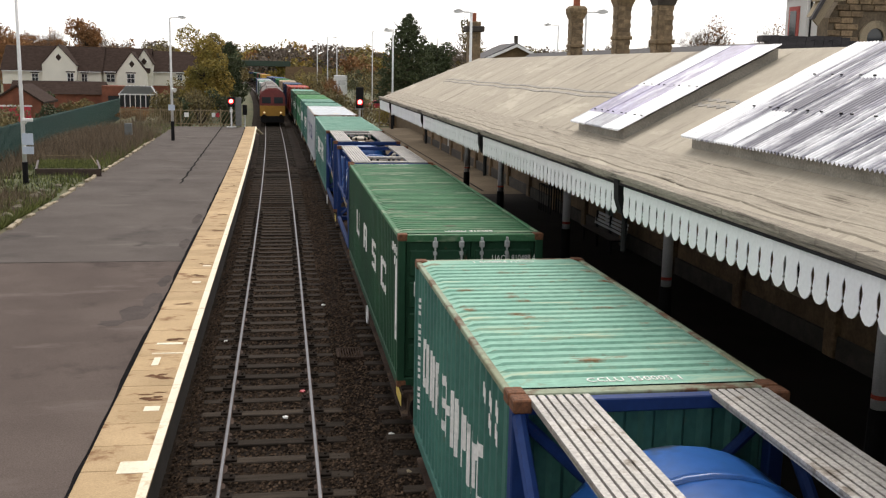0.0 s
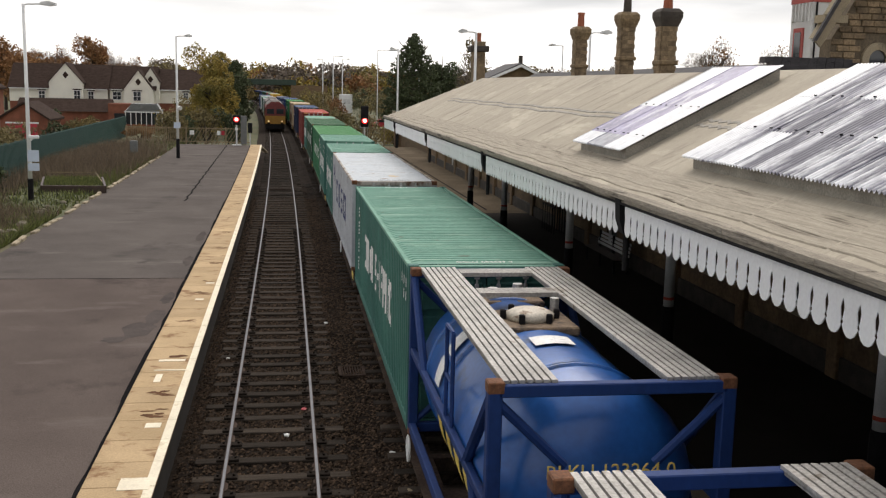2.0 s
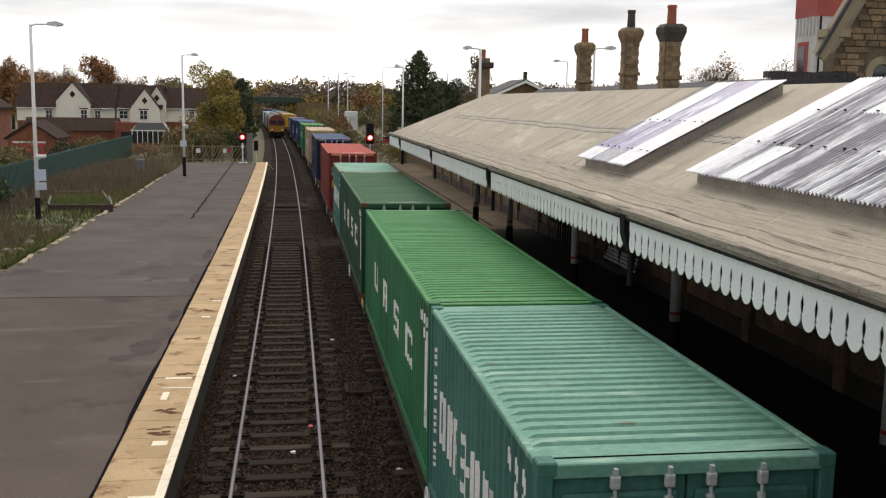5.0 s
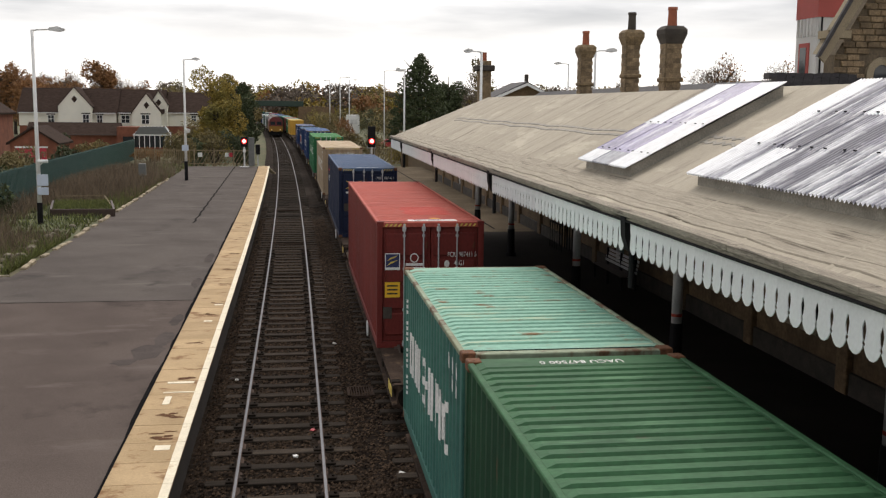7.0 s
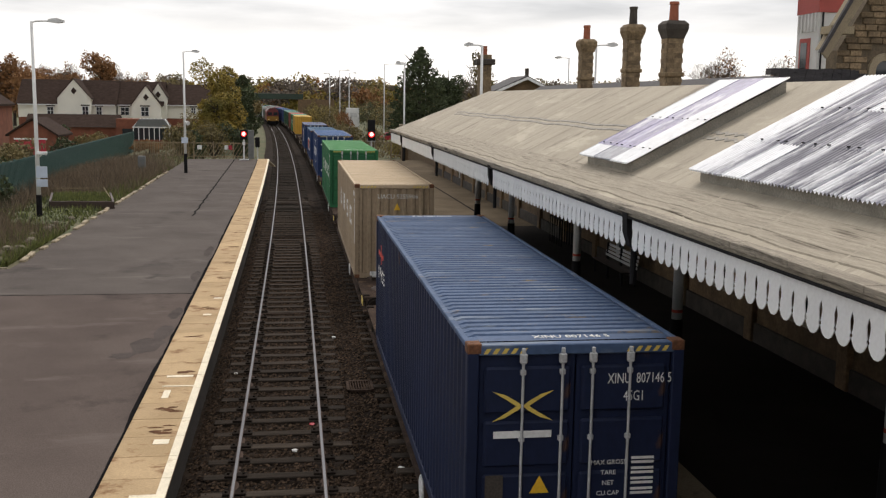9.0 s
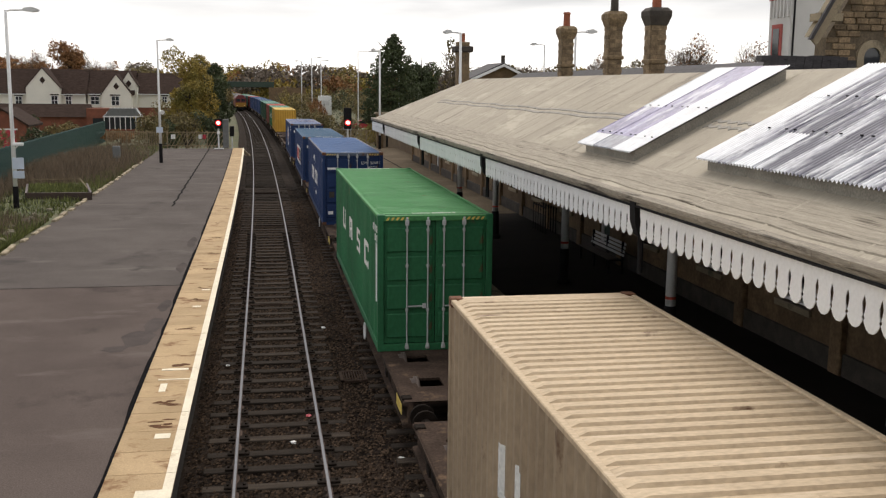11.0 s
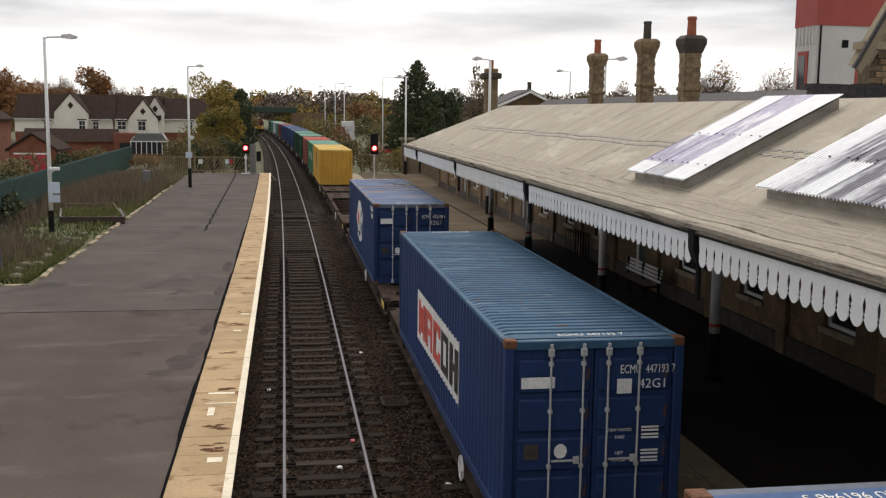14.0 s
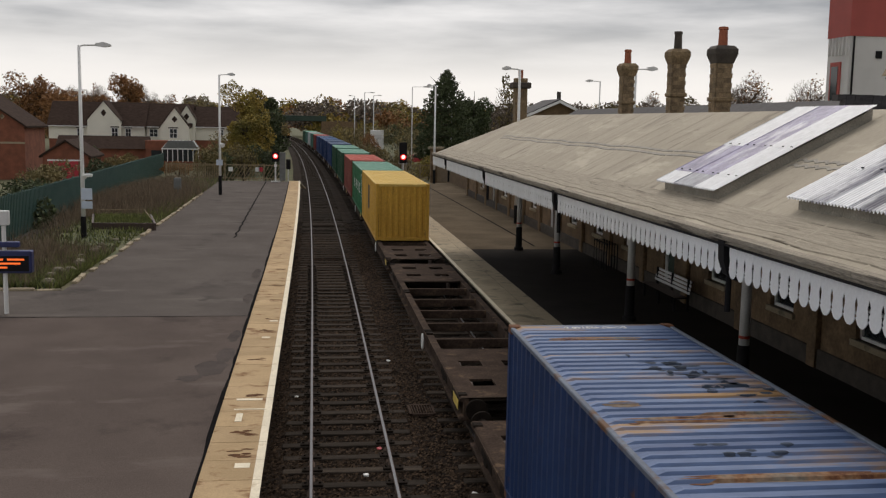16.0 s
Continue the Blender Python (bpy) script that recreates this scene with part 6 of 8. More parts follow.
def container(color, L, H, S, deck, doors=True, roof=None, label="", rust=0.25, code="", code2="", hazard=False, off=TRACK2, away=None, roof_text=None, rail="", drop=0.42):
    """One box whose near end is at S metres along its train."""
    d = container_meshes(L, H)
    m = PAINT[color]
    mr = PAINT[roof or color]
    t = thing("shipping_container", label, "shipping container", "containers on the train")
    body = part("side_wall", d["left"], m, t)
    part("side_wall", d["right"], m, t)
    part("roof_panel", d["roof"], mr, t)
    w = CW / 2
    for sx in (-1, 1):
        flip = Matrix.Diagonal((-sx, 1, 1, 1))
        for far_end in (0, 1):
            fm = flip @ (Matrix.Translation((0, L, 0)) @ Matrix.Diagonal((1, -1, 1, 1)) if far_end else Matrix.Identity(4))
            part("corner_post", d["post"], m, t, m=fm)
        part("top_rail", d["rail"], PAINT["rusty_" + rail] if rail else mr, t, m=flip)
        part("bottom_rail", d["brail"], m, t, m=flip)
    for far_end in (0, 1):
        fm = Matrix.Translation((0, L, 0)) @ Matrix.Diagonal((1, -1, 1, 1)) if far_end else Matrix.Identity(4)
        part("header", d["header"], PAINT["rusty_" + rail] if rail else mr, t, m=fm)
        part("sill", d["sill"], m, t, m=fm)
    for sx in (-1, 1):
        for y in (0.087, L - 0.087):
            for z in (0.058, H - 0.055):
                part("corner_casting", d["casting"], M_casting if rust > 0.15 else m, t, m=pose(sx * (w - 0.079), y, z))
    part("underframe", d["floor"], M_wagon_dark, t)
    part("end_wall", d["endfar"], m, t)
    if doors:
        for nm, x0, s in (("door_l", -w + 0.14, 1), ("door_r", 0.0, -1)):
            dd = part("door", d[nm], m, t)
            for q in range(4):
                part("pressed_panel", d["panel"], m, dd, m=pose(x0 + (0.008 if s < 0 else 0), 0, 0.24 + q * (H - 0.46) / 4))
            for q, x in enumerate((-0.605, -0.165) if s > 0 else (0.175, 0.6)):
                part("locking_rod", d["rod"], M_rod, dd, m=pose(x, -0.012, 0))
            part("handle", d["handle"], M_rod, dd, m=pose(-0.56 if s > 0 else 0.22, -0.01, 0))
    else:
        part("end_wall", d["end"], m, t)
    if code:
        lettering("lettering", code, 0.165, M_decal_white, t, pose(0.72, 0.006, H - drop, 90), "white stencilled serial", 0.66)
        if code2:
            lettering("lettering", code2, 0.165, M_decal_white, t, pose(0.66, 0.006, H - drop - 0.2, 90), "white stencilled size code", 0.66)
    if roof_text:
        for yy, rr in ((0.28, 0), (L - 0.28, 180)):
            lettering("lettering", roof_text, 0.17, M_decal_black if color in ("white", "red") else M_decal_white, t, pose(0.0, yy, H + 0.004, 0, 0, rr), "serial stencilled on the roof", 0.8)
    if hazard:
        for x in (-w + 0.17, w - 0.17 - 0.5):
            part("hazard_stripe", HAZ, M_decal_yellow, t, m=pose(x, -0.003, H - 0.11))
    MOVERS.append((t, S, deck, off, away))
    return t


def roof_rib(y, L):
    """Height of the ribbed roof sheet below the container's top at y."""
    n = round((L - 0.86) / 0.209)
    p = (L - 0.86) / n
    f = ((y - 0.43) / p) % 1.0
    if y < 0.43 or y > L - 0.43:
        return -0.002
    return -0.032 + 0.028 * (0.0 if f < 0.24 else (f - 0.24) / 0.12 if f < 0.36 else 1.0 if f < 0.88 else (1 - f) / 0.12)


def side_decal(t, L, rects, material, label="white block lettering, worn"):
    """Paint on the platform-side wall, following its corrugation: rectangles (y0, y1, z0, z1) of one mark."""
    il = L - 0.24
    p = il / round(il / 0.278)

    def wall_x(y):
        f = ((y - 0.12) / p) % 1.0
        dpt = 0.0 if f < 0.27 else (f - 0.27) / 0.23 if f < 0.5 else 1.0 if f < 0.77 else (1 - f) / 0.23
        return -CW / 2 + 0.012 + 0.036 * dpt - 0.004

    s = Shape()
    for y0, y1, z0, z1 in rects:
        ys = [y0, y1]
        k = int((y0 - 0.12) / p) - 1
        while 0.12 + k * p < y1:
            ys += [0.12 + (k + f) * p for f in (0.0, 0.27, 0.5, 0.77) if y0 < 0.12 + (k + f) * p < y1]
            k += 1
        ys.sort()
        s.strip([[(wall_x(y), y, z) for y in ys] for z in (z0, z1)])
    return part("lettering_block", s.mesh("lettering_block", fix=False), material, t, label)


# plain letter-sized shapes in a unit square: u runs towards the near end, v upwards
MARKS = {
    "open": ((0, 0.26, 0, 1), (0.74, 1, 0, 1), (0.26, 0.74, 0, 0.2)),
    "arch": ((0, 0.26, 0, 1), (0.74, 1, 0, 1), (0.26, 0.74, 0.8, 1), (0.26, 0.74, 0.38, 0.54)),
    "bent": ((0, 1, 0, 0.18), (0, 1, 0.41, 0.59), (0, 1, 0.82, 1), (0, 0.28, 0.59, 0.82), (0.72, 1, 0.18, 0.41)),
    "claw": ((0, 0.28, 0, 1), (0.28, 1, 0, 0.2), (0.28, 1, 0.8, 1), (0.74, 1, 0.2, 0.32), (0.74, 1, 0.68, 0.8)),
    "ring": ((0, 0.28, 0, 1), (0.72, 1, 0, 1), (0.28, 0.72, 0, 0.2), (0.28, 0.72, 0.8, 1)),
    "twin": ((0, 0.34, 0, 1), (0.66, 1, 0, 1), (0.34, 0.66, 0.42, 0.6)),
    "bar": ((0.2, 0.8, 0, 1),),
    "comb": ((0, 0.28, 0, 1), (0.36, 0.64, 0.15, 0.85), (0.72, 1, 0, 1), (0.28, 0.36, 0.6, 0.85), (0.64, 0.72, 0.6, 0.85)),
    "flag": ((0, 0.34, 0, 1), (0.34, 1, 0.8, 1), (0.34, 1, 0.42, 0.58), (0.7, 1, 0.58, 0.8)),
}


def side_word(t, L, marks, y_far, y_near, z0, z1, material, gap=0.18, label="white block lettering, worn"):
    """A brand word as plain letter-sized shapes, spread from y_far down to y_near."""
    step = (y_far - y_near) / len(marks)
    for i, m in enumerate(marks):
        a, w = y_far - i * step, step * (1 - gap)
        side_decal(t, L, [(a - u1 * w, a - u0 * w, z0 + (z1 - z0) * v0, z0 + (z1 - z0) * v1) for u0, u1, v0, v1 in MARKS[m]], material, label)


def side_codes(t, L, H, material, y=0.4, rows=((0.0, 0.8), (0.22, 0.45)), label="small stencilled codes as plain bars"):
    """Unreadable stencilled codes near the top of the near end of the side."""
    for dz, ln in rows:
        q = 0.0
        while q < ln:
            side_decal(t, L, [(y + q, y + q + 0.09, H - 0.42 - dz, H - 0.27 - dz)], material, label)
            q += 0.14


def upright_code(t, L, y, z0, z1, material, n=14):
    """A column of small marks written down the side."""
    for i in range(n):
        if i % 5 == 4:
            continue
        z = z0 + (z1 - z0) * i / n
        side_decal(t, L, [(y, y + 0.13, z, z + (z1 - z0) / n * 0.62)], material, "small stencilled mark")


def shipping_words(t, L):
    """Two words of tall narrow white shapes."""
    one, two = ["claw", "twin", "bar", "comb", "arch"], ["bent", "twin", "bar", "flag", "flag", "bar", "comb", "claw"]
    if L > 7:
        side_word(t, L, one, 8.95, 6.62, 1.0, 1.77, M_decal_white, 0.16)
        side_word(t, L, two, 6.05, 2.55, 1.0, 1.77, M_decal_white, 0.16)
        upright_code(t, L, 10.85, 0.55, 2.2, M_decal_white, 18)
    else:
        side_word(t, L, one, 5.15, 3.75, 1.0, 1.68, M_decal_white, 0.14)
        side_word(t, L, two, 3.6, 1.0, 1.0, 1.68, M_decal_white, 0.14)
        upright_code(t, L, 5.55, 0.5, 2.15, M_decal_white, 18)
    side_codes(t, L, STD, M_decal_white)


def four_letters(t, H, lift=0.0):
    """Four widely spaced block shapes, and the tall white strip at the near corner."""
    for m, y in (("open", 9.42), ("arch", 7.28), ("bent", 4.98), ("claw", 3.0)):
        side_word(t, L40, [m], y, y - 0.95, 1.12 + lift, 1.70 + lift, M_decal_white, 0.0)
    side_decal(t, L40, [(0.16, 0.56, 0.72 + lift, 1.98 + lift)], M_decal_white, "tall white notice strip")
    side_codes(t, L40, H, M_decal_white, 0.3, ((0.0, 0.8), (0.2, 0.3)))


def front_plate(t, x0, x1, z0, z1, material, y=-0.002, name="plate", label=""):
    return part(name, Shape().box(x0, x1, y - 0.004, y, z0, z1), material, t, label)


# side colours hold shade, roof colours of the same box hold light
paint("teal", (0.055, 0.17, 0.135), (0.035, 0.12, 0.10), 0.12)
paint_lit_roof("teal_roof", (0.25, 0.46, 0.36), (0.19, 0.39, 0.30), (0.38, 0.47, 0.33), 0.35, 0.24, (0.22, 0.12, 0.055))
paint_lit_roof("teal40_roof", (0.155, 0.325, 0.25), (0.12, 0.27, 0.205), (0.27, 0.42, 0.33), 0.34, 0.08)
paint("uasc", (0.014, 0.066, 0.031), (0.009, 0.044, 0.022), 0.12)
paint_lit_roof("uasc_roof", (0.042, 0.135, 0.058), (0.03, 0.095, 0.042), (0.075, 0.19, 0.09), 0.25, 0.14, (0.06, 0.07, 0.04))
paint_lit_roof("uasc_roof_worn", (0.055, 0.185, 0.085), (0.035, 0.12, 0.055), (0.21, 0.27, 0.18), 0.42, 0.2, (0.085, 0.07, 0.05))
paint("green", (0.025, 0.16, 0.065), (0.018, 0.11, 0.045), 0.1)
paint_lit_roof("green_roof", (0.065, 0.25, 0.085), (0.05, 0.2, 0.066), (0.13, 0.32, 0.14), 0.25, 0.08)
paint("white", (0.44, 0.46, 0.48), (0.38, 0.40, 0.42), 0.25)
paint_lit_roof("white_roof", (0.66, 0.69, 0.71), (0.58, 0.62, 0.65), (0.52, 0.53, 0.51), 0.3, 0.16, (0.27, 0.15, 0.075))
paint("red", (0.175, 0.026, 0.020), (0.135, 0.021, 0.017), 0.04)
paint_lit_roof("red_roof", (0.47, 0.10, 0.072), (0.39, 0.08, 0.058), (0.56, 0.18, 0.14), 0.28, 0.02)
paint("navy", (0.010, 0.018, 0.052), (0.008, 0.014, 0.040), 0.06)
paint_lit_roof("navy_roof", (0.072, 0.115, 0.205), (0.05, 0.085, 0.16), (0.17, 0.21, 0.27), 0.32, 0.14, (0.25, 0.19, 0.11))
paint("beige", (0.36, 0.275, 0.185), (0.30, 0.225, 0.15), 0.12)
paint_lit_roof("beige_roof", (0.55, 0.43, 0.29), (0.48, 0.37, 0.245), (0.62, 0.5, 0.36), 0.3, 0.1)
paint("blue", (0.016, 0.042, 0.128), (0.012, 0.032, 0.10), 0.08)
paint_lit_roof("blue_roof", (0.066, 0.135, 0.285), (0.05, 0.105, 0.23), (0.14, 0.21, 0.34), 0.32, 0.12)
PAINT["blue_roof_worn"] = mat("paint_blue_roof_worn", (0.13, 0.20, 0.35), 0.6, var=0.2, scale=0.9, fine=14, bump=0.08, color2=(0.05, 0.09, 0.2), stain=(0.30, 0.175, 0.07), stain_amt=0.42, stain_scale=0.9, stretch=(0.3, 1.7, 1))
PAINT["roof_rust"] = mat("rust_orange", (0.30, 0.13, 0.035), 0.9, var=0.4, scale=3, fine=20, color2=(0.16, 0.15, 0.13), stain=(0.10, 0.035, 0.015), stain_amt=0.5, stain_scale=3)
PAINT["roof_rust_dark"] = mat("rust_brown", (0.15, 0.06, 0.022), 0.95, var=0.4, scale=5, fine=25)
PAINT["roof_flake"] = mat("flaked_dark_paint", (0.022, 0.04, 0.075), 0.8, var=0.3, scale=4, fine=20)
paint_lit_roof("steel_blue_roof", (0.042, 0.11, 0.19), (0.03, 0.082, 0.145), (0.13, 0.20, 0.25), 0.3, 0.15)
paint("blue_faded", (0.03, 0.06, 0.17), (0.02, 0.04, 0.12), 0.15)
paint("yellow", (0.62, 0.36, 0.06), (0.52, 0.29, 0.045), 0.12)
paint_lit_roof("yellow_roof", (0.68, 0.47, 0.14), (0.6, 0.4, 0.1), (0.72, 0.55, 0.24), 0.3, 0.05)
paint("brown_red", (0.22, 0.06, 0.045), (0.17, 0.045, 0.035), 0.12)
paint("grey_roof", (0.42, 0.43, 0.42), (0.34, 0.35, 0.34), 0.2)
PAINT["tank_blue"] = mat("tank_blue_gloss", (0.02, 0.115, 0.38), 0.28, var=0.15, scale=1.2, fine=12, bump=0.03, color2=(0.014, 0.075, 0.26), stain=(0.03, 0.05, 0.09), stain_amt=0.25, stain_scale=1.2)
paint("frame_blue", (0.010, 0.040, 0.16), (0.008, 0.028, 0.11), 0.15)

paint("rusty_white", (0.5, 0.48, 0.44), (0.38, 0.33, 0.28), 0.5)
paint("rusty_teal", (0.26, 0.33, 0.24), (0.22, 0.24, 0.15), 0.5)
paint("rusty_blue", (0.14, 0.17, 0.22), (0.10, 0.12, 0.16), 0.45)
paint("red_patch", (0.52, 0.06, 0.04), (0.46, 0.055, 0.036), 0.0)
L40, L20, STD, HC = 12.192, 6.058, 2.591, 2.896


def tank(S, deck, label, code, turned=False):
    H, L, w = STD, L20, CW / 2
    fm, tm = PAINT["frame_blue"], PAINT["tank_blue"]
    t = thing("tank_container", label, "tank container", "containers on the train")
    for sx in (-1, 1):
        for y in (0.07, L - 0.07):
            part("corner_post", Shape().box(sx * w - 0.07, sx * w + 0.07, y - 0.07, y + 0.07, 0.05, H - 0.05, 0.012), fm, t, m=pose(-sx * 0.07, 0, 0))
        part("bottom_beam", Shape().box(sx * (w - 0.06) - 0.05, sx * (w - 0.06) + 0.05, 0.1, L - 0.1, 0.05, 0.2, 0.01), fm, t)
        part("side_beam", Shape().box(sx * (w - 0.05) - 0.04, sx * (w - 0.05) + 0.04, 0.1, L - 0.1, 1.28, 1.38, 0.01), fm, t)
        part("diagonal_brace", Shape().tube([(sx * (w - 0.06), 0.12, H - 0.15), (sx * (w - 0.06), 1.35, 1.33)], 0.06, 8), fm, t)
        part("diagonal_brace", Shape().tube([(sx * (w - 0.06), L - 0.12, H - 0.15), (sx * (w - 0.06), L - 1.35, 1.33)], 0.06, 8), fm, t)
        part("diagonal_brace", Shape().tube([(sx * (w - 0.06), 0.12, 0.2), (sx * (w - 0.06), 1.1, 1.3)], 0.045, 8), fm, t)
        wk = Shape()
        x0 = sx * 0.80
        for i in range(7):
            wk.box(x0 - 0.27 + i * 0.078, x0 - 0.27 + i * 0.078 + 0.055, 0.06, L - 0.06, H - 0.03, H + 0.012)
        wk.box(x0 - 0.27, x0 + 0.27, 0.06, L - 0.06, H - 0.045, H - 0.02)
        part("walkway", wk, M_walk, t, "worn ribbed metal walkway")
    def along(y0, y1):
        return (L - y1, L - y0) if turned else (y0, y1)

    for y0, y1 in (along(0.14, 0.52), along(1.62, 1.98)):
        wk = Shape()
        for i in range(int((y1 - y0) / 0.07)):
            wk.box(-0.53, 0.53, y0 + i * 0.07, y0 + i * 0.07 + 0.05, H - 0.03, H + 0.01)
        part("cross_walkway", wk.box(-0.53, 0.53, y0, y1, H - 0.05, H - 0.028), M_walk, t, "worn ribbed metal walkway")
    for y in (0.06, L - 0.06):
        part("end_beam", Shape().box(-w + 0.1, w - 0.1, y - 0.06, y + 0.06, H - 0.14, H - 0.02, 0.01), fm, t)
        part("end_beam", Shape().box(-w + 0.1, w - 0.1, y - 0.06, y + 0.06, 0.04, 0.18, 0.01), fm, t)
        for sx in (-1, 1):
            part("end_brace", Shape().tube([(sx * (w - 0.1), y, H - 0.2), (sx * 0.45, y, 1.75)], 0.05, 8), fm, t)
            part("end_brace", Shape().tube([(sx * (w - 0.1), y, 0.2), (sx * 0.45, y, 0.8)], 0.05, 8), fm, t)
    for sx in (-1, 1):
        for y in (0.087, L - 0.087):
            for z in (0.06, H - 0.05):
                part("corner_casting", container_meshes(L40, STD)["casting"], M_casting, t, m=pose(sx * (w - 0.08), y, z))
    prof = [(0.22, 0.02), (0.26, 0.45), (0.38, 0.85), (0.58, 1.06), (0.75, 1.12), (L - 0.75, 1.12), (L - 0.58, 1.06), (L - 0.38, 0.85), (L - 0.26, 0.45), (L - 0.22, 0.02)]
    part("barrel", Shape().tube([(0, y, 1.26) for y, r in prof], [r for y, r in prof], 36), tm, t, "glossy blue barrel", True)
    for y in (1.35, 3.3, L - 1.35):
        part("barrel_ring", Shape().tube([(0, y - 0.04, 1.26), (0, y + 0.04, 1.26)], 1.145, 36), tm, t, smooth=True)
    y0, y1 = along(0.62, 1.5)
    part("valve_box", Shape().box(-0.5, 0.5, y0, y1, 2.28, 2.37, 0.02), M_spill, t, "rusty open valve box on the crown")
    for x, f in ((-0.2, 0.3), (0.22, 0.62)):
        part("valve", Shape().tube([(x, y0 + (y1 - y0) * f, 2.35), (x, y0 + (y1 - y0) * f, 2.52)], [0.09, 0.07], 12), M_steel, t, "steel valve")
    y0, y1 = along(2.1, 3.15)
    my = (y0 + y1) / 2
    part("spill_box", Shape().box(-0.52, 0.52, y0, y1, 2.29, 2.40, 0.02), M_spill, t, "rusty brown spill box on the crown")
    part("manlid", Shape().tube([(0, my, 2.40), (0, my, 2.47), (0, my, 2.52), (0, my, 2.535)], [0.31, 0.31, 0.22, 0.08], 20), M_lid, t, "pale domed manlid", True)
    for a in range(6):
        part("lid_bolt", Shape().box(-0.035, 0.035, -0.03, 0.03, 2.40, 2.52, 0.008), M_black, t, m=pose(0.35 * math.cos(a * 1.05), my + 0.35 * math.sin(a * 1.05), 0))
    part("relief_valve", Shape().tube([(0.4, my + 0.3, 2.4), (0.4, my + 0.3, 2.6)], 0.06, 10), M_steel, t)
    part("ladder", Shape().tube([(-w + 0.05, 2.3, 1.3), (-w + 0.05, 2.3, 2.5)], 0.025, 6).tube([(-w + 0.05, 2.75, 1.3), (-w + 0.05, 2.75, 2.5)], 0.025, 6).tube([(-w + 0.05, 2.3, 2.5), (-w + 0.05, 2.75, 2.5)], 0.025, 6).tube([(-w + 0.05, 2.3, 1.9), (-w + 0.05, 2.75, 1.9)], 0.025, 6), fm, t)
    lettering("lettering", code, 0.2, M_decal_yellow, t, pose(0.0, 0.0, 1.7, 90), "pale serial on the tank end")

    def on_barrel(name, y0, y1, a0, a1, material, label=""):
        r = 1.15
        rows = []
        for i in range(5):
            a = radians(a0 + (a1 - a0) * i / 4)
            rows.append([(-r * math.sin(a), y0, 1.26 + r * math.cos(a)), (-r * math.sin(a), y1, 1.26 + r * math.cos(a))])
        part(name, Shape().strip(rows), material, t, label)

    on_barrel("hazard_placard", 3.6, 3.95, 40, 58, M_decal_white, "white diamond placard plate")
    on_barrel("hazard_placard", 3.6, 3.95, 62, 80, M_decal_white, "white diamond placard plate")
    y0, y1 = along(3.55, 3.92)
    on_barrel("data_plate", y0, y1, -12, 12, M_decal_white, "white label on the barrel crown")
    for k in range(4):
        on_barrel("lettering_block", 1.3 + k * 0.62, 1.65 + k * 0.62, 84, 112, M_decal_yellow, "pale yellow block lettering")
    MOVERS.append((t, S, deck, TRACK2, None))
    return t


LOW, STDD = 0.845, 1.02
WAGONS = [(-4.8, STDD), (15.9, STDD), (36.4, STDD), (56.7, STDD), (77.1, STDD), (97.2, STDD), (118.4, LOW), (138.4, LOW), (158.4, LOW), (178.4, LOW), (198.4, LOW), (216.5, 0.9), (236.5, 0.9), (256.8, 0.95), (277.0, 0.95)]
WAGONS += [(297.3 + 20.2 * i, 0.95) for i in range(10)]

tank(1.9, STDD, "blue tank container in a blue frame with grey walkways", "BLKU 123281 0")
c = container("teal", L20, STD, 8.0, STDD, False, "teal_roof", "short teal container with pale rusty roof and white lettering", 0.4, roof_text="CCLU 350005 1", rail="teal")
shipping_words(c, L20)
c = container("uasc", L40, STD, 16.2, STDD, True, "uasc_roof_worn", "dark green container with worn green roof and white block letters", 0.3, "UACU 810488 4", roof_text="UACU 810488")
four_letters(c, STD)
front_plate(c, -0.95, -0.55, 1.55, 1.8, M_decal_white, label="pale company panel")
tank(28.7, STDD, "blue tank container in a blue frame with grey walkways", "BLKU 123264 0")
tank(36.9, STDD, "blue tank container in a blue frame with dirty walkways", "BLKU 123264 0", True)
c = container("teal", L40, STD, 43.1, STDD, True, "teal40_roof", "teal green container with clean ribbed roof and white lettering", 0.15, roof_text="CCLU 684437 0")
shipping_words(c, L40)
c = container("white", L40, STD, 56.8, STDD, True, "white_roof", "grey-white container with rusty roof edges and navy letters", 0.4, "", roof_text="CBHU 604854 9", rail="white")
for m, y in (("claw", 9.3), ("ring", 7.75), ("bent", 6.2), ("claw", 4.75), ("ring", 3.3 + 0.95)):
    side_word(c, L40, [m], y, y - 0.85, 0.95, 1.78, M_decal_navy, 0.0, "navy block letter shape")
for y, z in ((11.7, 1.9), (11.35, 1.72), (11.0, 2.0), (10.75, 1.78)):
    side_decal(c, L40, [(y - 0.09, y, z - 0.2, z + 0.2), (y - 0.26, y - 0.09, z + 0.04, z + 0.12)], M_decal_navy, "navy brush mark")
lettering("lettering", "CBHU  604854 9", 0.165, M_decal_black, c, pose(0.72, 0.006, STD - 0.42, 90), "black stencilled serial", 0.66)
lettering("lettering", "42G1", 0.18, M_decal_black, c, pose(0.8, 0.006, STD - 0.62, 90))
pl = front_plate(c, -1.02, -0.62, 1.85, 2.25, M_decal_navy, name="logo_panel", label="navy square with a yellow swirl")
for k in range(3):
    part("swirl", Shape().add([(-0.97, -0.008, 1.92 + k * 0.1), (-0.8, -0.008, 1.95 + k * 0.11), (-0.66, -0.008, 2.02 + k * 0.08), (-0.8, -0.008, 2.0 + k * 0.1)], [(0, 1, 2, 3)]).mesh("swirl", fix=False), M_decal_yellow, pl)
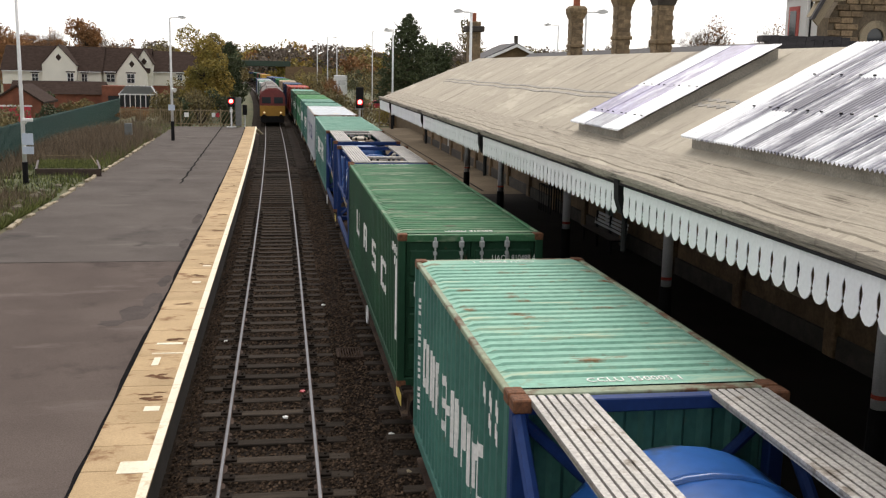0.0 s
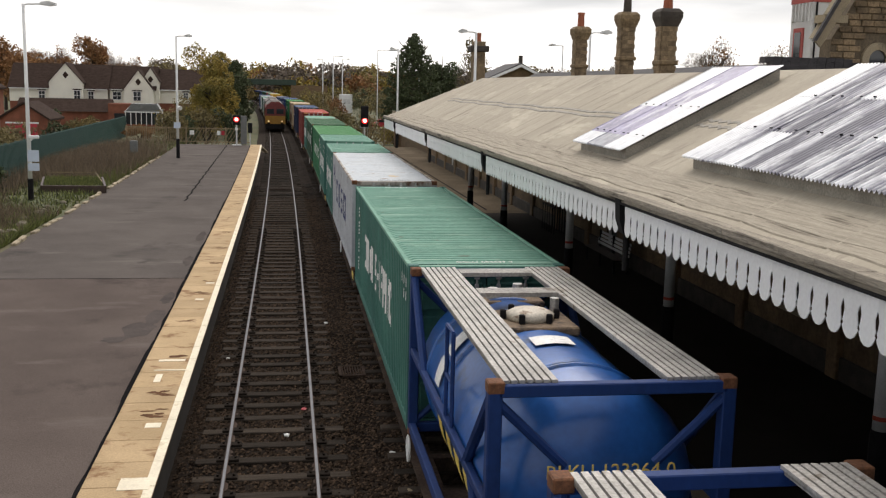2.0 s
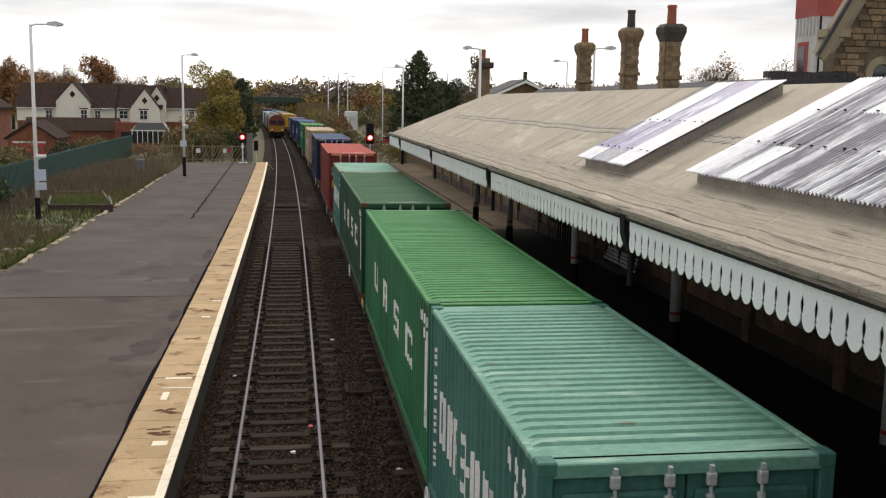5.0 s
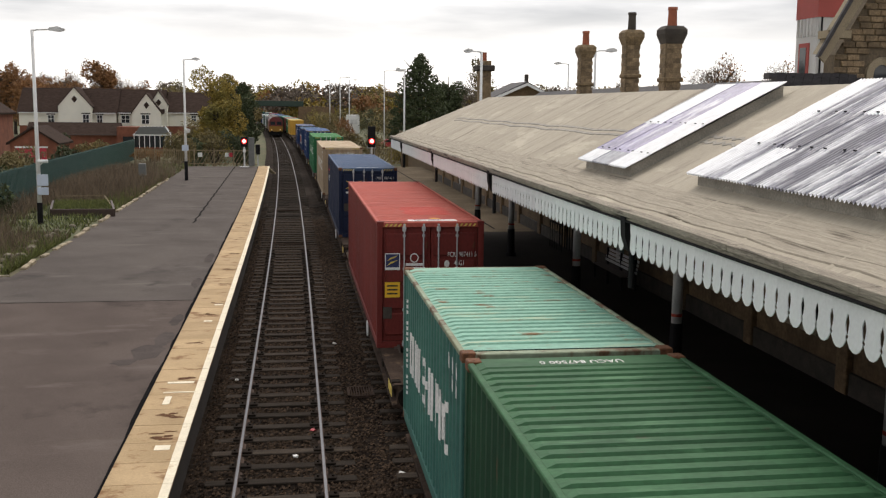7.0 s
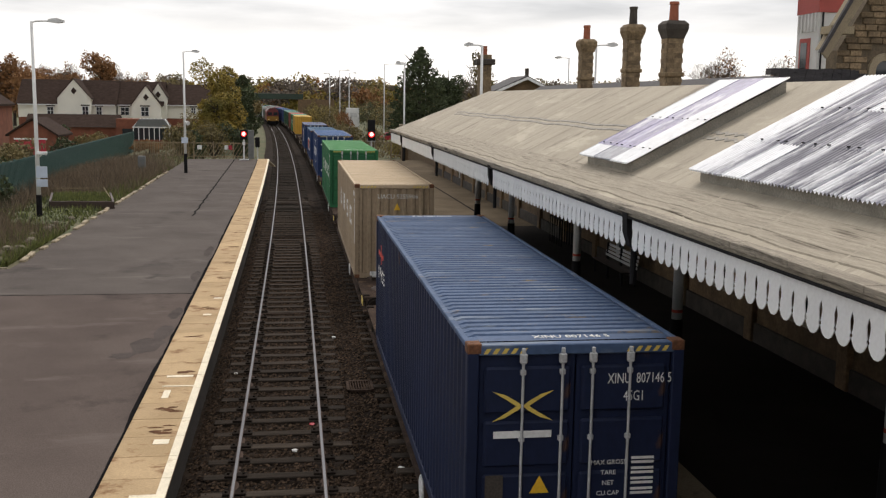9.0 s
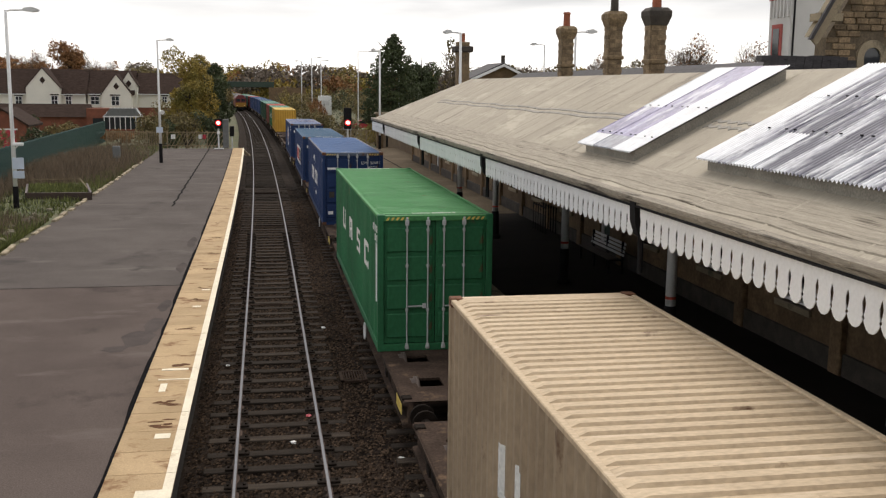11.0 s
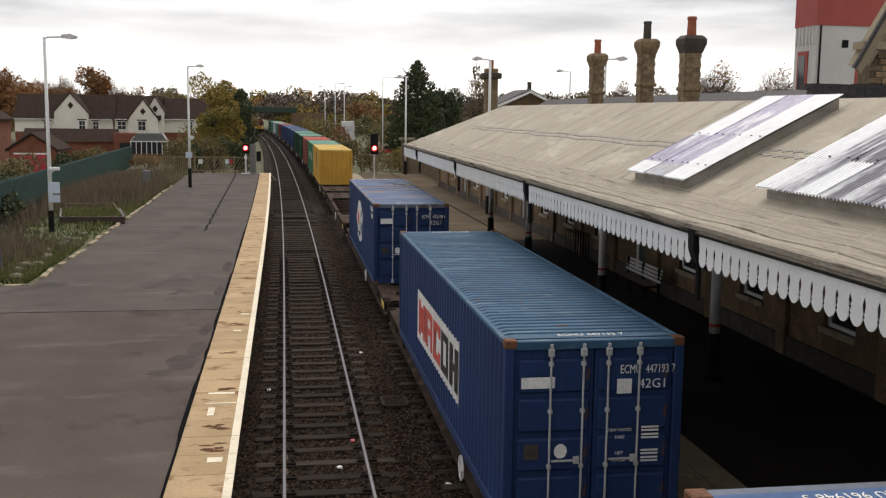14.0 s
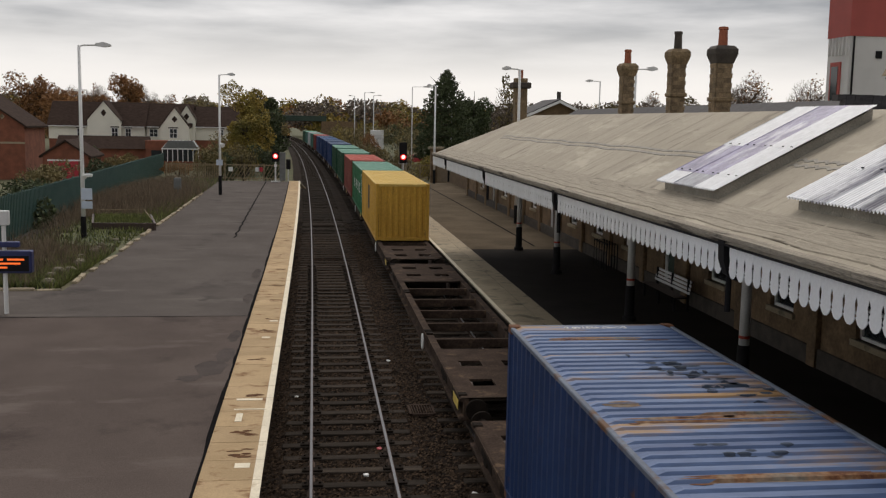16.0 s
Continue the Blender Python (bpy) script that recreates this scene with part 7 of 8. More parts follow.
part("warning_triangle", Shape().prism([(-0.38, 1.75), (-0.1, 1.75), (-0.24, 2.05)], "y", -0.006, -0.002), M_yellow_sign, c, "yellow warning triangle")
part("roof_arrow", Shape().add([(0.0, 1.55, STD + 0.003), (0.35, 1.5, STD + 0.003), (0.12, 1.75, STD + 0.003), (-0.02, 1.7, STD + 0.003)], [(0, 1, 2, 3)]).mesh("roof_arrow", fix=False), M_yellow_sign, c, "yellow mark on the roof")
c = container("teal", L20, STD, 69.3, STDD, False, "teal40_roof", "short teal container with white lettering", 0.15)
shipping_words(c, L20)
c = container("teal", L20, STD, 77.4, STDD, True, "teal40_roof", "short teal container with doors facing the platform", 0.15)
shipping_words(c, L20)
c = container("green", L40, STD, 83.6, STDD, False, "green_roof", "green container with ribbed roof painted lit", 0.1)
four_letters(c, STD)
c = container("uasc", L40, STD, 97.4, STDD, True, "uasc_roof", "dark green container with green roof and white block letters", 0.2, "UACU 847500 0", roof_text="UACU 847500 0")
four_letters(c, STD)
front_plate(c, -0.95, -0.55, 1.5, 1.78, M_decal_white, label="pale company panel")
c = container("teal", L20, STD, 109.8, STDD, False, "teal_roof", "short teal container with pale rusty roof and white lettering", 0.4, rail="teal")
shipping_words(c, L20)
c = container("red", L40, HC, 121.5, LOW, True, "red_roof", "tall red container with doors, sides painted shaded and roof painted lit", 0.05, "FCIU 987411 5", "45G1", True, roof_text="FCIU 987411", drop=0.76)
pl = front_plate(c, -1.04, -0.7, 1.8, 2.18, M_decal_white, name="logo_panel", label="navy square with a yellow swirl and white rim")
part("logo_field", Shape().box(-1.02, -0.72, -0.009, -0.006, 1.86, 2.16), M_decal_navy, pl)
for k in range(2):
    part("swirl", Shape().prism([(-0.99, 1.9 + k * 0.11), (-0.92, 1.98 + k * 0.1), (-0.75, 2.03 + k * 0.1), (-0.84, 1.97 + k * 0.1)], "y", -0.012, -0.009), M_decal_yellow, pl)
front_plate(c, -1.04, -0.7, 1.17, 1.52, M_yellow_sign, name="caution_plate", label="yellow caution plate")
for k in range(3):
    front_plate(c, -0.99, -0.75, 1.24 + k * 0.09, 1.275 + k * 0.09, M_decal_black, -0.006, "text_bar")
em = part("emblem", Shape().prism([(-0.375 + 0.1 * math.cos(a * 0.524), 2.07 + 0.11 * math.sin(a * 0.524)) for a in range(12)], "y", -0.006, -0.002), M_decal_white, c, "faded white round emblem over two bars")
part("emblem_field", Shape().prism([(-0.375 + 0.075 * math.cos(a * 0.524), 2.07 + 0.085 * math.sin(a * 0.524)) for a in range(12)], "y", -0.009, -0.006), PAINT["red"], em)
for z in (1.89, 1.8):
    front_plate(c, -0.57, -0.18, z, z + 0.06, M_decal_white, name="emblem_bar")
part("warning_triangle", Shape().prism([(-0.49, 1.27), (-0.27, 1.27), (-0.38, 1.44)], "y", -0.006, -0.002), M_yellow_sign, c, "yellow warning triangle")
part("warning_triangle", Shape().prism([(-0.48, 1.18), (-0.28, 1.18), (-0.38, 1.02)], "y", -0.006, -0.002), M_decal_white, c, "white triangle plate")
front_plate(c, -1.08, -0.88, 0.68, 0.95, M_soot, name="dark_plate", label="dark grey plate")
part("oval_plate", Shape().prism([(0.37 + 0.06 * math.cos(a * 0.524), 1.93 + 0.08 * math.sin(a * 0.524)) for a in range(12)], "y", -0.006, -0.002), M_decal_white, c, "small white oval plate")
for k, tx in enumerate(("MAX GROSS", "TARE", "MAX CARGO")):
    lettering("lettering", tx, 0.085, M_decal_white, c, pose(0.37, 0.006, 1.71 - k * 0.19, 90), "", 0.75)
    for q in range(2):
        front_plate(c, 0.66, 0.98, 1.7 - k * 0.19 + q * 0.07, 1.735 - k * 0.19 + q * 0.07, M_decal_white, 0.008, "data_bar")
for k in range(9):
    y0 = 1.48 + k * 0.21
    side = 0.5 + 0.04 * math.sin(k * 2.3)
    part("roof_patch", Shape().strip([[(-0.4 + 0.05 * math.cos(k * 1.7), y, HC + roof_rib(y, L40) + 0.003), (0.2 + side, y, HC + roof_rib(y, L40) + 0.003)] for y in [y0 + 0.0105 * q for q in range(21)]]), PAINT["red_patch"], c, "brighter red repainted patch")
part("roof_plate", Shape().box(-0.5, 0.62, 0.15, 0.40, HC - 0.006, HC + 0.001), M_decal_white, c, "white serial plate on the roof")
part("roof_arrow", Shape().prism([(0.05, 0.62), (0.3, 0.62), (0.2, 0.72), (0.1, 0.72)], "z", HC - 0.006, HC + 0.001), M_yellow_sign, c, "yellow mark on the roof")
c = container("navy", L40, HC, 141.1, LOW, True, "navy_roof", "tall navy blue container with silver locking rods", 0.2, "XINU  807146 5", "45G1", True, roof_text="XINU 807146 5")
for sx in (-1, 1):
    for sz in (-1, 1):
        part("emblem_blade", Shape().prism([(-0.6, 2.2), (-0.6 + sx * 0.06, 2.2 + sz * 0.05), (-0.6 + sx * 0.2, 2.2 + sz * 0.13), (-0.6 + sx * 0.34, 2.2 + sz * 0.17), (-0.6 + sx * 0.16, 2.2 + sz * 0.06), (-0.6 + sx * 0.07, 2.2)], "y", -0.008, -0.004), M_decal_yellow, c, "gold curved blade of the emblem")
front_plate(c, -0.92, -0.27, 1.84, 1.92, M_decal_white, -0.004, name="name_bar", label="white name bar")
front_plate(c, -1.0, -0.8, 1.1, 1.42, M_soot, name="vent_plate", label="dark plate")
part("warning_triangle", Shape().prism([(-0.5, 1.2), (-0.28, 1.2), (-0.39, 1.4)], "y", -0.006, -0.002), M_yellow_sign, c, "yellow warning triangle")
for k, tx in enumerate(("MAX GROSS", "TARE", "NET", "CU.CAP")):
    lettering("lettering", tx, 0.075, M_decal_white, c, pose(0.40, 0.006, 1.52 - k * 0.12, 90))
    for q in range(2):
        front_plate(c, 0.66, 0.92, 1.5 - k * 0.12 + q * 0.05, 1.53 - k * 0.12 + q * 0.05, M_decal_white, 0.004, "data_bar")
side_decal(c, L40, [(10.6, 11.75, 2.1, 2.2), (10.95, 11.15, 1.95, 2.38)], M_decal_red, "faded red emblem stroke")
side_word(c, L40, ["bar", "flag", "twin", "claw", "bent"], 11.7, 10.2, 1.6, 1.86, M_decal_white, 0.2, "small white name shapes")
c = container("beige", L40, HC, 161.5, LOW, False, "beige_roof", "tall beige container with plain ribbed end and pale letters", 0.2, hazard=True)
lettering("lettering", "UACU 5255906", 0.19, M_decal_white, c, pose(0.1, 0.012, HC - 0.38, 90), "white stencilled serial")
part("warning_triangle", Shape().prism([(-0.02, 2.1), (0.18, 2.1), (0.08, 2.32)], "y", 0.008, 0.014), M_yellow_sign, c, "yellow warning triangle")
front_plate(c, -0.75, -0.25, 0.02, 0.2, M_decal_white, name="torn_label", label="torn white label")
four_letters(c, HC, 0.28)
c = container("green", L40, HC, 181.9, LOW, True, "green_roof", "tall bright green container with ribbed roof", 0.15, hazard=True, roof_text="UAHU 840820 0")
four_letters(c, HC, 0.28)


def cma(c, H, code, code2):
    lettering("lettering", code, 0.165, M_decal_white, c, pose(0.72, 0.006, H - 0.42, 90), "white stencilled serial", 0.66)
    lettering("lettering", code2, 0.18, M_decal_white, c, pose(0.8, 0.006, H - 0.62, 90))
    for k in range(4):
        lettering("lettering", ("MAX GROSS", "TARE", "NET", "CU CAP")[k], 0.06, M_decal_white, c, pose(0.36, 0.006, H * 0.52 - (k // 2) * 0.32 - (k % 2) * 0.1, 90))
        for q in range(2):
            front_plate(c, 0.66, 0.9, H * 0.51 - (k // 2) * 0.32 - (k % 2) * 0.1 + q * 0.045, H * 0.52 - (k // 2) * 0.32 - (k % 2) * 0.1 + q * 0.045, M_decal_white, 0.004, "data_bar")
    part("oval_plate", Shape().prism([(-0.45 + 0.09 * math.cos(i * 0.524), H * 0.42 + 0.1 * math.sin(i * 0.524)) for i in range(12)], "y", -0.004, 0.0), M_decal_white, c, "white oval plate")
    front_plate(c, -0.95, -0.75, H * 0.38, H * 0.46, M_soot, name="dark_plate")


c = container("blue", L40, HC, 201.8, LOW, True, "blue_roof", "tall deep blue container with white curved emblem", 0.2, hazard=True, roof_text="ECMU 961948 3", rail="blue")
cma(c, HC, "ECMU  961948 3", "45G1")
front_plate(c, -1.02, -0.62, 2.22, 2.3, M_decal_white, name="name_bar", label="white name bar")
front_plate(c, -0.55, -0.35, 1.75, 1.83, M_decal_white, name="label")
front_plate(c, -1.0, -0.8, 0.42, 0.55, M_decal_white, name="torn_label")
side_word(c, L40, ["claw", "comb", "arch"], 8.5, 6.5, 1.2, 1.80, M_decal_white, 0.08)
side_word(c, L40, ["claw", "ring", "comb"], 5.95, 3.75, 1.2, 1.80, M_decal_white, 0.08)


def swoosh(c, y, z, ry, rz, up):
    """A tapering curved stroke on the side, in narrow upright slices."""
    rects = []
    for k in range(16):
        u0, u1 = -1 + k / 8, -1 + (k + 1) / 8
        h = math.sqrt(max(0.0, 1 - ((u0 + u1) / 2) ** 2))
        thick = rz * (0.2 + 0.5 * (k / 15))
        zz = z + up * rz * h
        rects.append((y - ry * u1, y - ry * u0, zz - thick / 2, zz + thick / 2))
    side_decal(c, L40, rects, M_decal_white, "white curved stroke")


swoosh(c, 6.5, 2.0, 0.75, 0.32, 1)
swoosh(c, 5.3, 1.0, 0.65, 0.24, -1)
side_codes(c, L40, HC, M_decal_white, 0.3, ((0.0, 0.25),))
c = container("blue", L40, STD, 219.9, 0.88, True, "steel_blue_roof", "blue container with red and white painted side panel", 0.2, roof_text="ECMU 447193 7")
cma(c, STD, "ECMU  447193 7", "42G1")
side_decal(c, L40, [(3.5, 8.75, 0.68, 1.74)], M_decal_white, "white panel")
for y, w, m, mt in ((8.5, 0.95, "comb", M_decal_red), (7.4, 0.85, "arch", M_decal_red), (6.4, 0.85, "claw", M_decal_red), (5.4, 0.8, "ring", M_decal_black), (4.45, 0.8, "twin", M_decal_black)):
    for u0, u1, v0, v1 in MARKS[m]:
        part("lettering_block", Shape().box(-CW / 2 + 0.001, -CW / 2 + 0.006, y - u1 * w, y - u0 * w, 0.84 + 0.74 * v0, 0.84 + 0.74 * v1), mt, c, "red and dark block lettering")
front_plate(c, -1.0, -0.55, 1.95, 2.1, M_decal_white, name="emblem", label="white and red emblem")
front_plate(c, 0.3, 0.5, 1.85, 2.05, M_decal_white, name="label")
c = container("blue", L40, STD, 239.5, 0.88, True, "blue_roof_worn", "blue container with rusty faded roof and round emblem", 0.3, roof_text="ECMU 425148 6", rail="blue")
brs = random.Random(77)


def roof_blotch(c, x, y, rx, ry, material, name, label, H=2.591, L=12.192):
    """One ragged stain lying on the roof, over crests and grooves."""
    n = max(6, int(ry / 0.012))
    rows = []
    for k in range(n + 1):
        u = -1 + 2 * k / n
        hw = rx * math.sqrt(max(0.0, 1 - abs(u) ** 2.5)) * brs.uniform(0.72, 1.08) + 0.006
        o = rx * brs.uniform(-0.12, 0.12)
        yy = y + ry * u
        rows.append([(max(-1.1, x - hw + o), yy, H + roof_rib(yy, L) + 0.004), (min(1.1, x + hw + o), yy, H + roof_rib(yy, L) + 0.004)])
    part(name, Shape().strip(rows).mesh(name, fix=False), material, c, label)


for y, x0, x1, ry in ((11.2, -1.0, 0.5, 0.1), (7.42, -1.05, 1.1, 0.13), (7.6, -0.2, 0.9, 0.06), (5.75, -1.05, 1.0, 0.12), (8.0, -1.0, -0.6, 0.12)):
    roof_blotch(c, (x0 + x1) / 2, y, (x1 - x0) / 2, ry, PAINT["roof_rust"], "rust_band", "orange rust band across the roof")
for k in range(70):
    a = brs.random()
    roof_blotch(c, min(1.08, 0.15 + a * 0.75 + brs.uniform(-0.3, 0.2)), 9.9 - a * 1.6 + brs.uniform(-0.4, 0.4), brs.uniform(0.02, 0.13), brs.uniform(0.02, 0.06), PAINT["roof_flake"], "paint_flake", "dark patch of flaked paint")
for k in range(9):
    roof_blotch(c, brs.uniform(-0.5, 0.4), 6.45 + brs.uniform(-0.2, 0.3), brs.uniform(0.04, 0.09), 0.035, PAINT["roof_flake"], "paint_flake", "dark patch of flaked paint")
for k in range(16):
    roof_blotch(c, brs.uniform(-1.0, 0.9), brs.choice((11.2, 7.45, 7.3, 5.75)) + brs.uniform(-0.14, 0.14), brs.uniform(0.05, 0.22), brs.uniform(0.015, 0.05), PAINT["roof_rust_dark"], "rust_patch", "dark brown rust patch")
cma(c, STD, "ECMU  425148 6", "42G1")
for (oy, oz, ry_, rz_, mt, xx) in ((6.1, 1.4, 1.45, 0.78, M_decal_white, 0.006), (6.75, 1.45, 0.45, 0.3, M_decal_red, 0.002), (5.3, 1.2, 0.3, 0.24, PAINT["blue"], 0.002), (5.3, 1.75, 0.26, 0.14, PAINT["blue"], 0.002), (6.2, 0.92, 0.55, 0.10, PAINT["blue"], 0.002), (7.1, 1.0, 0.22, 0.12, PAINT["blue"], 0.001), (5.9, 1.3, 0.12, 0.3, PAINT["blue"], 0.001)):
    pts = [(-CW / 2 + xx, oy + ry_ * math.cos(k * 0.449) * (0.85 + 0.3 * (k % 3 == 0)), oz + rz_ * math.sin(k * 0.449)) for k in range(14)]
    part("emblem_patch", Shape().add(pts, [tuple(range(14))]).mesh("emblem_patch", fix=False), mt, c, "ragged white, red and blue round emblem")
front_plate(c, -1.0, -0.62, 1.95, 2.12, M_decal_white, name="emblem", label="white oval emblem")
side_codes(c, L40, STD, M_decal_white, 0.65, ((-0.1, 0.8), (0.12, 0.4)))
front_plate(c, -0.05, 0.25, 0.35, 0.65, M_decal_white, -0.03, name="torn_label", label="torn white label")
c = container("yellow", L40, STD, 283.1, 0.95, False, "yellow_roof", "bright yellow ochre container with ribbed end", 0.1)
part("name_bar", Shape().add([(-CW / 2 + 0.004, 5.0, 1.0), (-CW / 2 + 0.004, 6.2, 1.0), (-CW / 2 + 0.004, 6.2, 2.2), (-CW / 2 + 0.004, 5.0, 2.2)], [(0, 1, 2, 3)]).mesh("name_bar", fix=False), M_soot, c, "dark patch on the side")
c = container("green", L40, STD, 295.5, 0.95, False, "teal40_roof", "green container with pale letters", 0.1)
four_letters(c, STD)
S = 309.5
for col, rf, L in (("brown_red", "red_roof", 40), ("uasc", "teal40_roof", 40), ("uasc", "teal40_roof", 40), ("blue_faded", "navy_roof", 40), ("blue", "navy_roof", 40), ("blue", "blue_roof", 40), ("blue", "navy_roof", 40), ("red", "red_roof", 40), ("teal", "teal40_roof", 40), ("white", "grey_roof", 40), ("teal", "teal_roof", 40), ("uasc", "uasc_roof", 40)):
    container(col, L40, STD, S, 0.95, False, rf, {"brown_red": "brown-red", "uasc": "dark green", "blue_faded": "faded blue"}.get(col, col) + " container far along the train", 0.1)
    S += 15.6


# departing locomotive on the near track
def loco(S, away, red=True):
    t = thing("locomotive", "red diesel locomotive with yellow front and lit lamps", "locomotive", "trains")
    mt = M_loco_red_shaded if red else M_bridge
    ob = part("body", Shape().prism([(-1.32, 1.0), (1.32, 1.0), (1.34, 3.0), (1.1, 3.45), (0.5, 3.85), (-0.5, 3.85), (-1.1, 3.45), (-1.34, 3.0)], "y", 0.5, 21), mt, t)
    part("roof", Shape().prism([(-1.12, 3.47), (1.12, 3.47), (0.5, 3.9), (-0.5, 3.9)], "y", 1.2, 20.5), M_loco_roof, t, "grimy grey roof")
    for k in range(5):
        part("roof_hatch", Shape().box(-0.6, 0.6, 4.0 + k * 3, 6.2 + k * 3, 3.86, 3.98, 0.03), M_loco_roof, t)
    cab = part("cab_front", Shape().prism([(-1.3, 1.0), (1.3, 1.0), (1.3, 2.05), (-1.3, 2.05)], "y", 0.2, 0.5), M_loco_yellow_shaded, t, "yellow cab front")
    part("cab_upper", Shape().prism([(-1.28, 2.05), (1.28, 2.05), (1.24, 3.0), (1.0, 3.4), (0.45, 3.75), (-0.45, 3.75), (-1.0, 3.4), (-1.24, 3.0)], "y", 0.3, 0.52), mt, t)
    for sx in (-1, 1):
        part("windscreen", Shape().box(sx * 0.62 - 0.46, sx * 0.62 + 0.46, 0.24, 0.3, 2.3, 2.95, 0.02), M_glass, t)
        part("headlight", Shape().tube([(sx * 0.85, 0.2, 1.35), (sx * 0.85, 0.16, 1.35)], 0.1, 12), M_light_white, cab, "lit warm lamp")
        part("buffer", WM["buffer"], M_wagon_dark, t, m=pose(sx * 0.87, 0.2, 0.95))
    part("front_skirt", Shape().box(-1.2, 1.2, 0.25, 0.6, 0.3, 1.0, 0.04), M_black, t)
    part("underframe", Shape().box(-1.1, 1.1, 1.0, 20.5, 0.45, 1.0), M_wagon_dark, t)
    for y in (4.0, 17.5):
        bg = part("bogie", WM["bolster"], M_wagon_dark, t, m=pose(0, y, 0.45))
        for sx in (-1, 1):
            part("side_frame", WM["frame"], M_wagon_dark, bg, m=pose(sx * 1.0, 0, 0))
            for dy in (-1.6, 0, 1.6):
                part("wheel", WM["wheel"], M_wheel, bg, m=pose(sx * 0.76, dy, 0.05))
    MOVERS.append((t, S, 0.0, 0.0, away))


# wagons
def wagon_meshes():
    d = {}
    L = 18.9
    d["solebar"] = Shape().prism([(-0.09, -0.02), (0.09, -0.02), (0.09, -0.07), (0.0, -0.09), (0.0, -0.4), (0.09, -0.42), (0.09, -0.47), (-0.09, -0.47)], "y", 0.0, L).mesh("solebar")
    d["beam"] = Shape().box(-1.05, 1.05, -0.07, 0.07, -0.25, -0.03, 0.01).mesh("cross_beam")
    vs, fs, ids = [], [], {}
    gx_, gy_ = (-1.12, -0.75, -0.25, 0.25, 0.75, 1.12), (0.0, 0.9, 1.45, 2.6, 3.1, 4.3)
    for z in (0.0, -0.05):
        for i, x in enumerate(gx_):
            for j, y in enumerate(gy_):
                ids[i, j, z] = len(vs)
                vs.append((x, y, z))
    hole = {(1, 1), (3, 1), (1, 3), (3, 3)}
    for i in range(5):
        for j in range(5):
            if (i, j) in hole:
                for (a, b), (c_, e_) in (((i, j), (i + 1, j)), ((i + 1, j), (i + 1, j + 1)), ((i + 1, j + 1), (i, j + 1)), ((i, j + 1), (i, j))):
                    fs.append((ids[a, b, 0.0], ids[c_, e_, 0.0], ids[c_, e_, -0.05], ids[a, b, -0.05]))
                continue
            for z in (0.0, -0.05):
                fs.append((ids[i, j, z], ids[i + 1, j, z], ids[i + 1, j + 1, z], ids[i, j + 1, z]))
    d["deck"] = Shape().add(vs, fs).mesh("deck_plate")
    d["spigot"] = Shape().box(-0.09, 0.09, -0.1, 0.1, -0.02, 0.03, 0.015).mesh("spigot")
    d["buffer"] = Shape().tube([(0, 0, 0), (0, -0.35, 0)], 0.09, 10).tube([(0, -0.35, 0), (0, -0.4, 0)], 0.22, 14).mesh("buffer")
    d["wheel"] = Shape().tube([(-0.07, 0, 0), (0.0, 0, 0), (0.0, 0, 0), (0.07, 0, 0)], [0.42, 0.42, 0.46, 0.46], 22).mesh("wheel", True)
    fr = Shape().prism([(-1.45, 0.1), (-1.35, 0.28), (-0.5, 0.3), (-0.35, 0.0), (0.35, 0.0), (0.5, 0.3), (1.35, 0.28), (1.45, 0.1), (0.9, 0.02), (0.55, -0.2), (-0.55, -0.2), (-0.9, 0.02)], "x", -0.07, 0.07)
    fr.tube([(-0.14, -0.2, 0.1), (-0.14, -0.2, -0.15)], 0.08, 8).tube([(-0.14, 0.2, 0.1), (-0.14, 0.2, -0.15)], 0.08, 8)
    fr.box(-0.18, 0.1, -1.05, -0.75, -0.12, 0.14, 0.03).box(-0.18, 0.1, 0.75, 1.05, -0.12, 0.14, 0.03)
    d["frame"] = fr.mesh("side_frame")
    d["hook"] = Shape().tube([(0, 0, 0), (0, -0.3, 0), (0, -0.42, -0.1), (0, -0.3, -0.18)], 0.05, 8).mesh("coupling")
    d["bolster"] = Shape().box(-0.95, 0.95, -0.3, 0.3, -0.1, 0.2, 0.03).mesh("bolster")
    hw_ = Shape()
    for i in range(16):
        a0, a1 = i * math.pi / 8, (i + 1) * math.pi / 8
        hw_.tube([(0, 0.2 * math.cos(a0), 0.2 * math.sin(a0)), (0, 0.2 * math.cos(a1), 0.2 * math.sin(a1))], 0.018, 5, False)
    hw_.tube([(0, -0.2, 0), (0, 0.2, 0)], 0.015, 5).tube([(0, 0, -0.2), (0, 0, 0.2)], 0.015, 5)
    d["handwheel"] = hw_.mesh("handwheel")
    return d


WM = wagon_meshes()


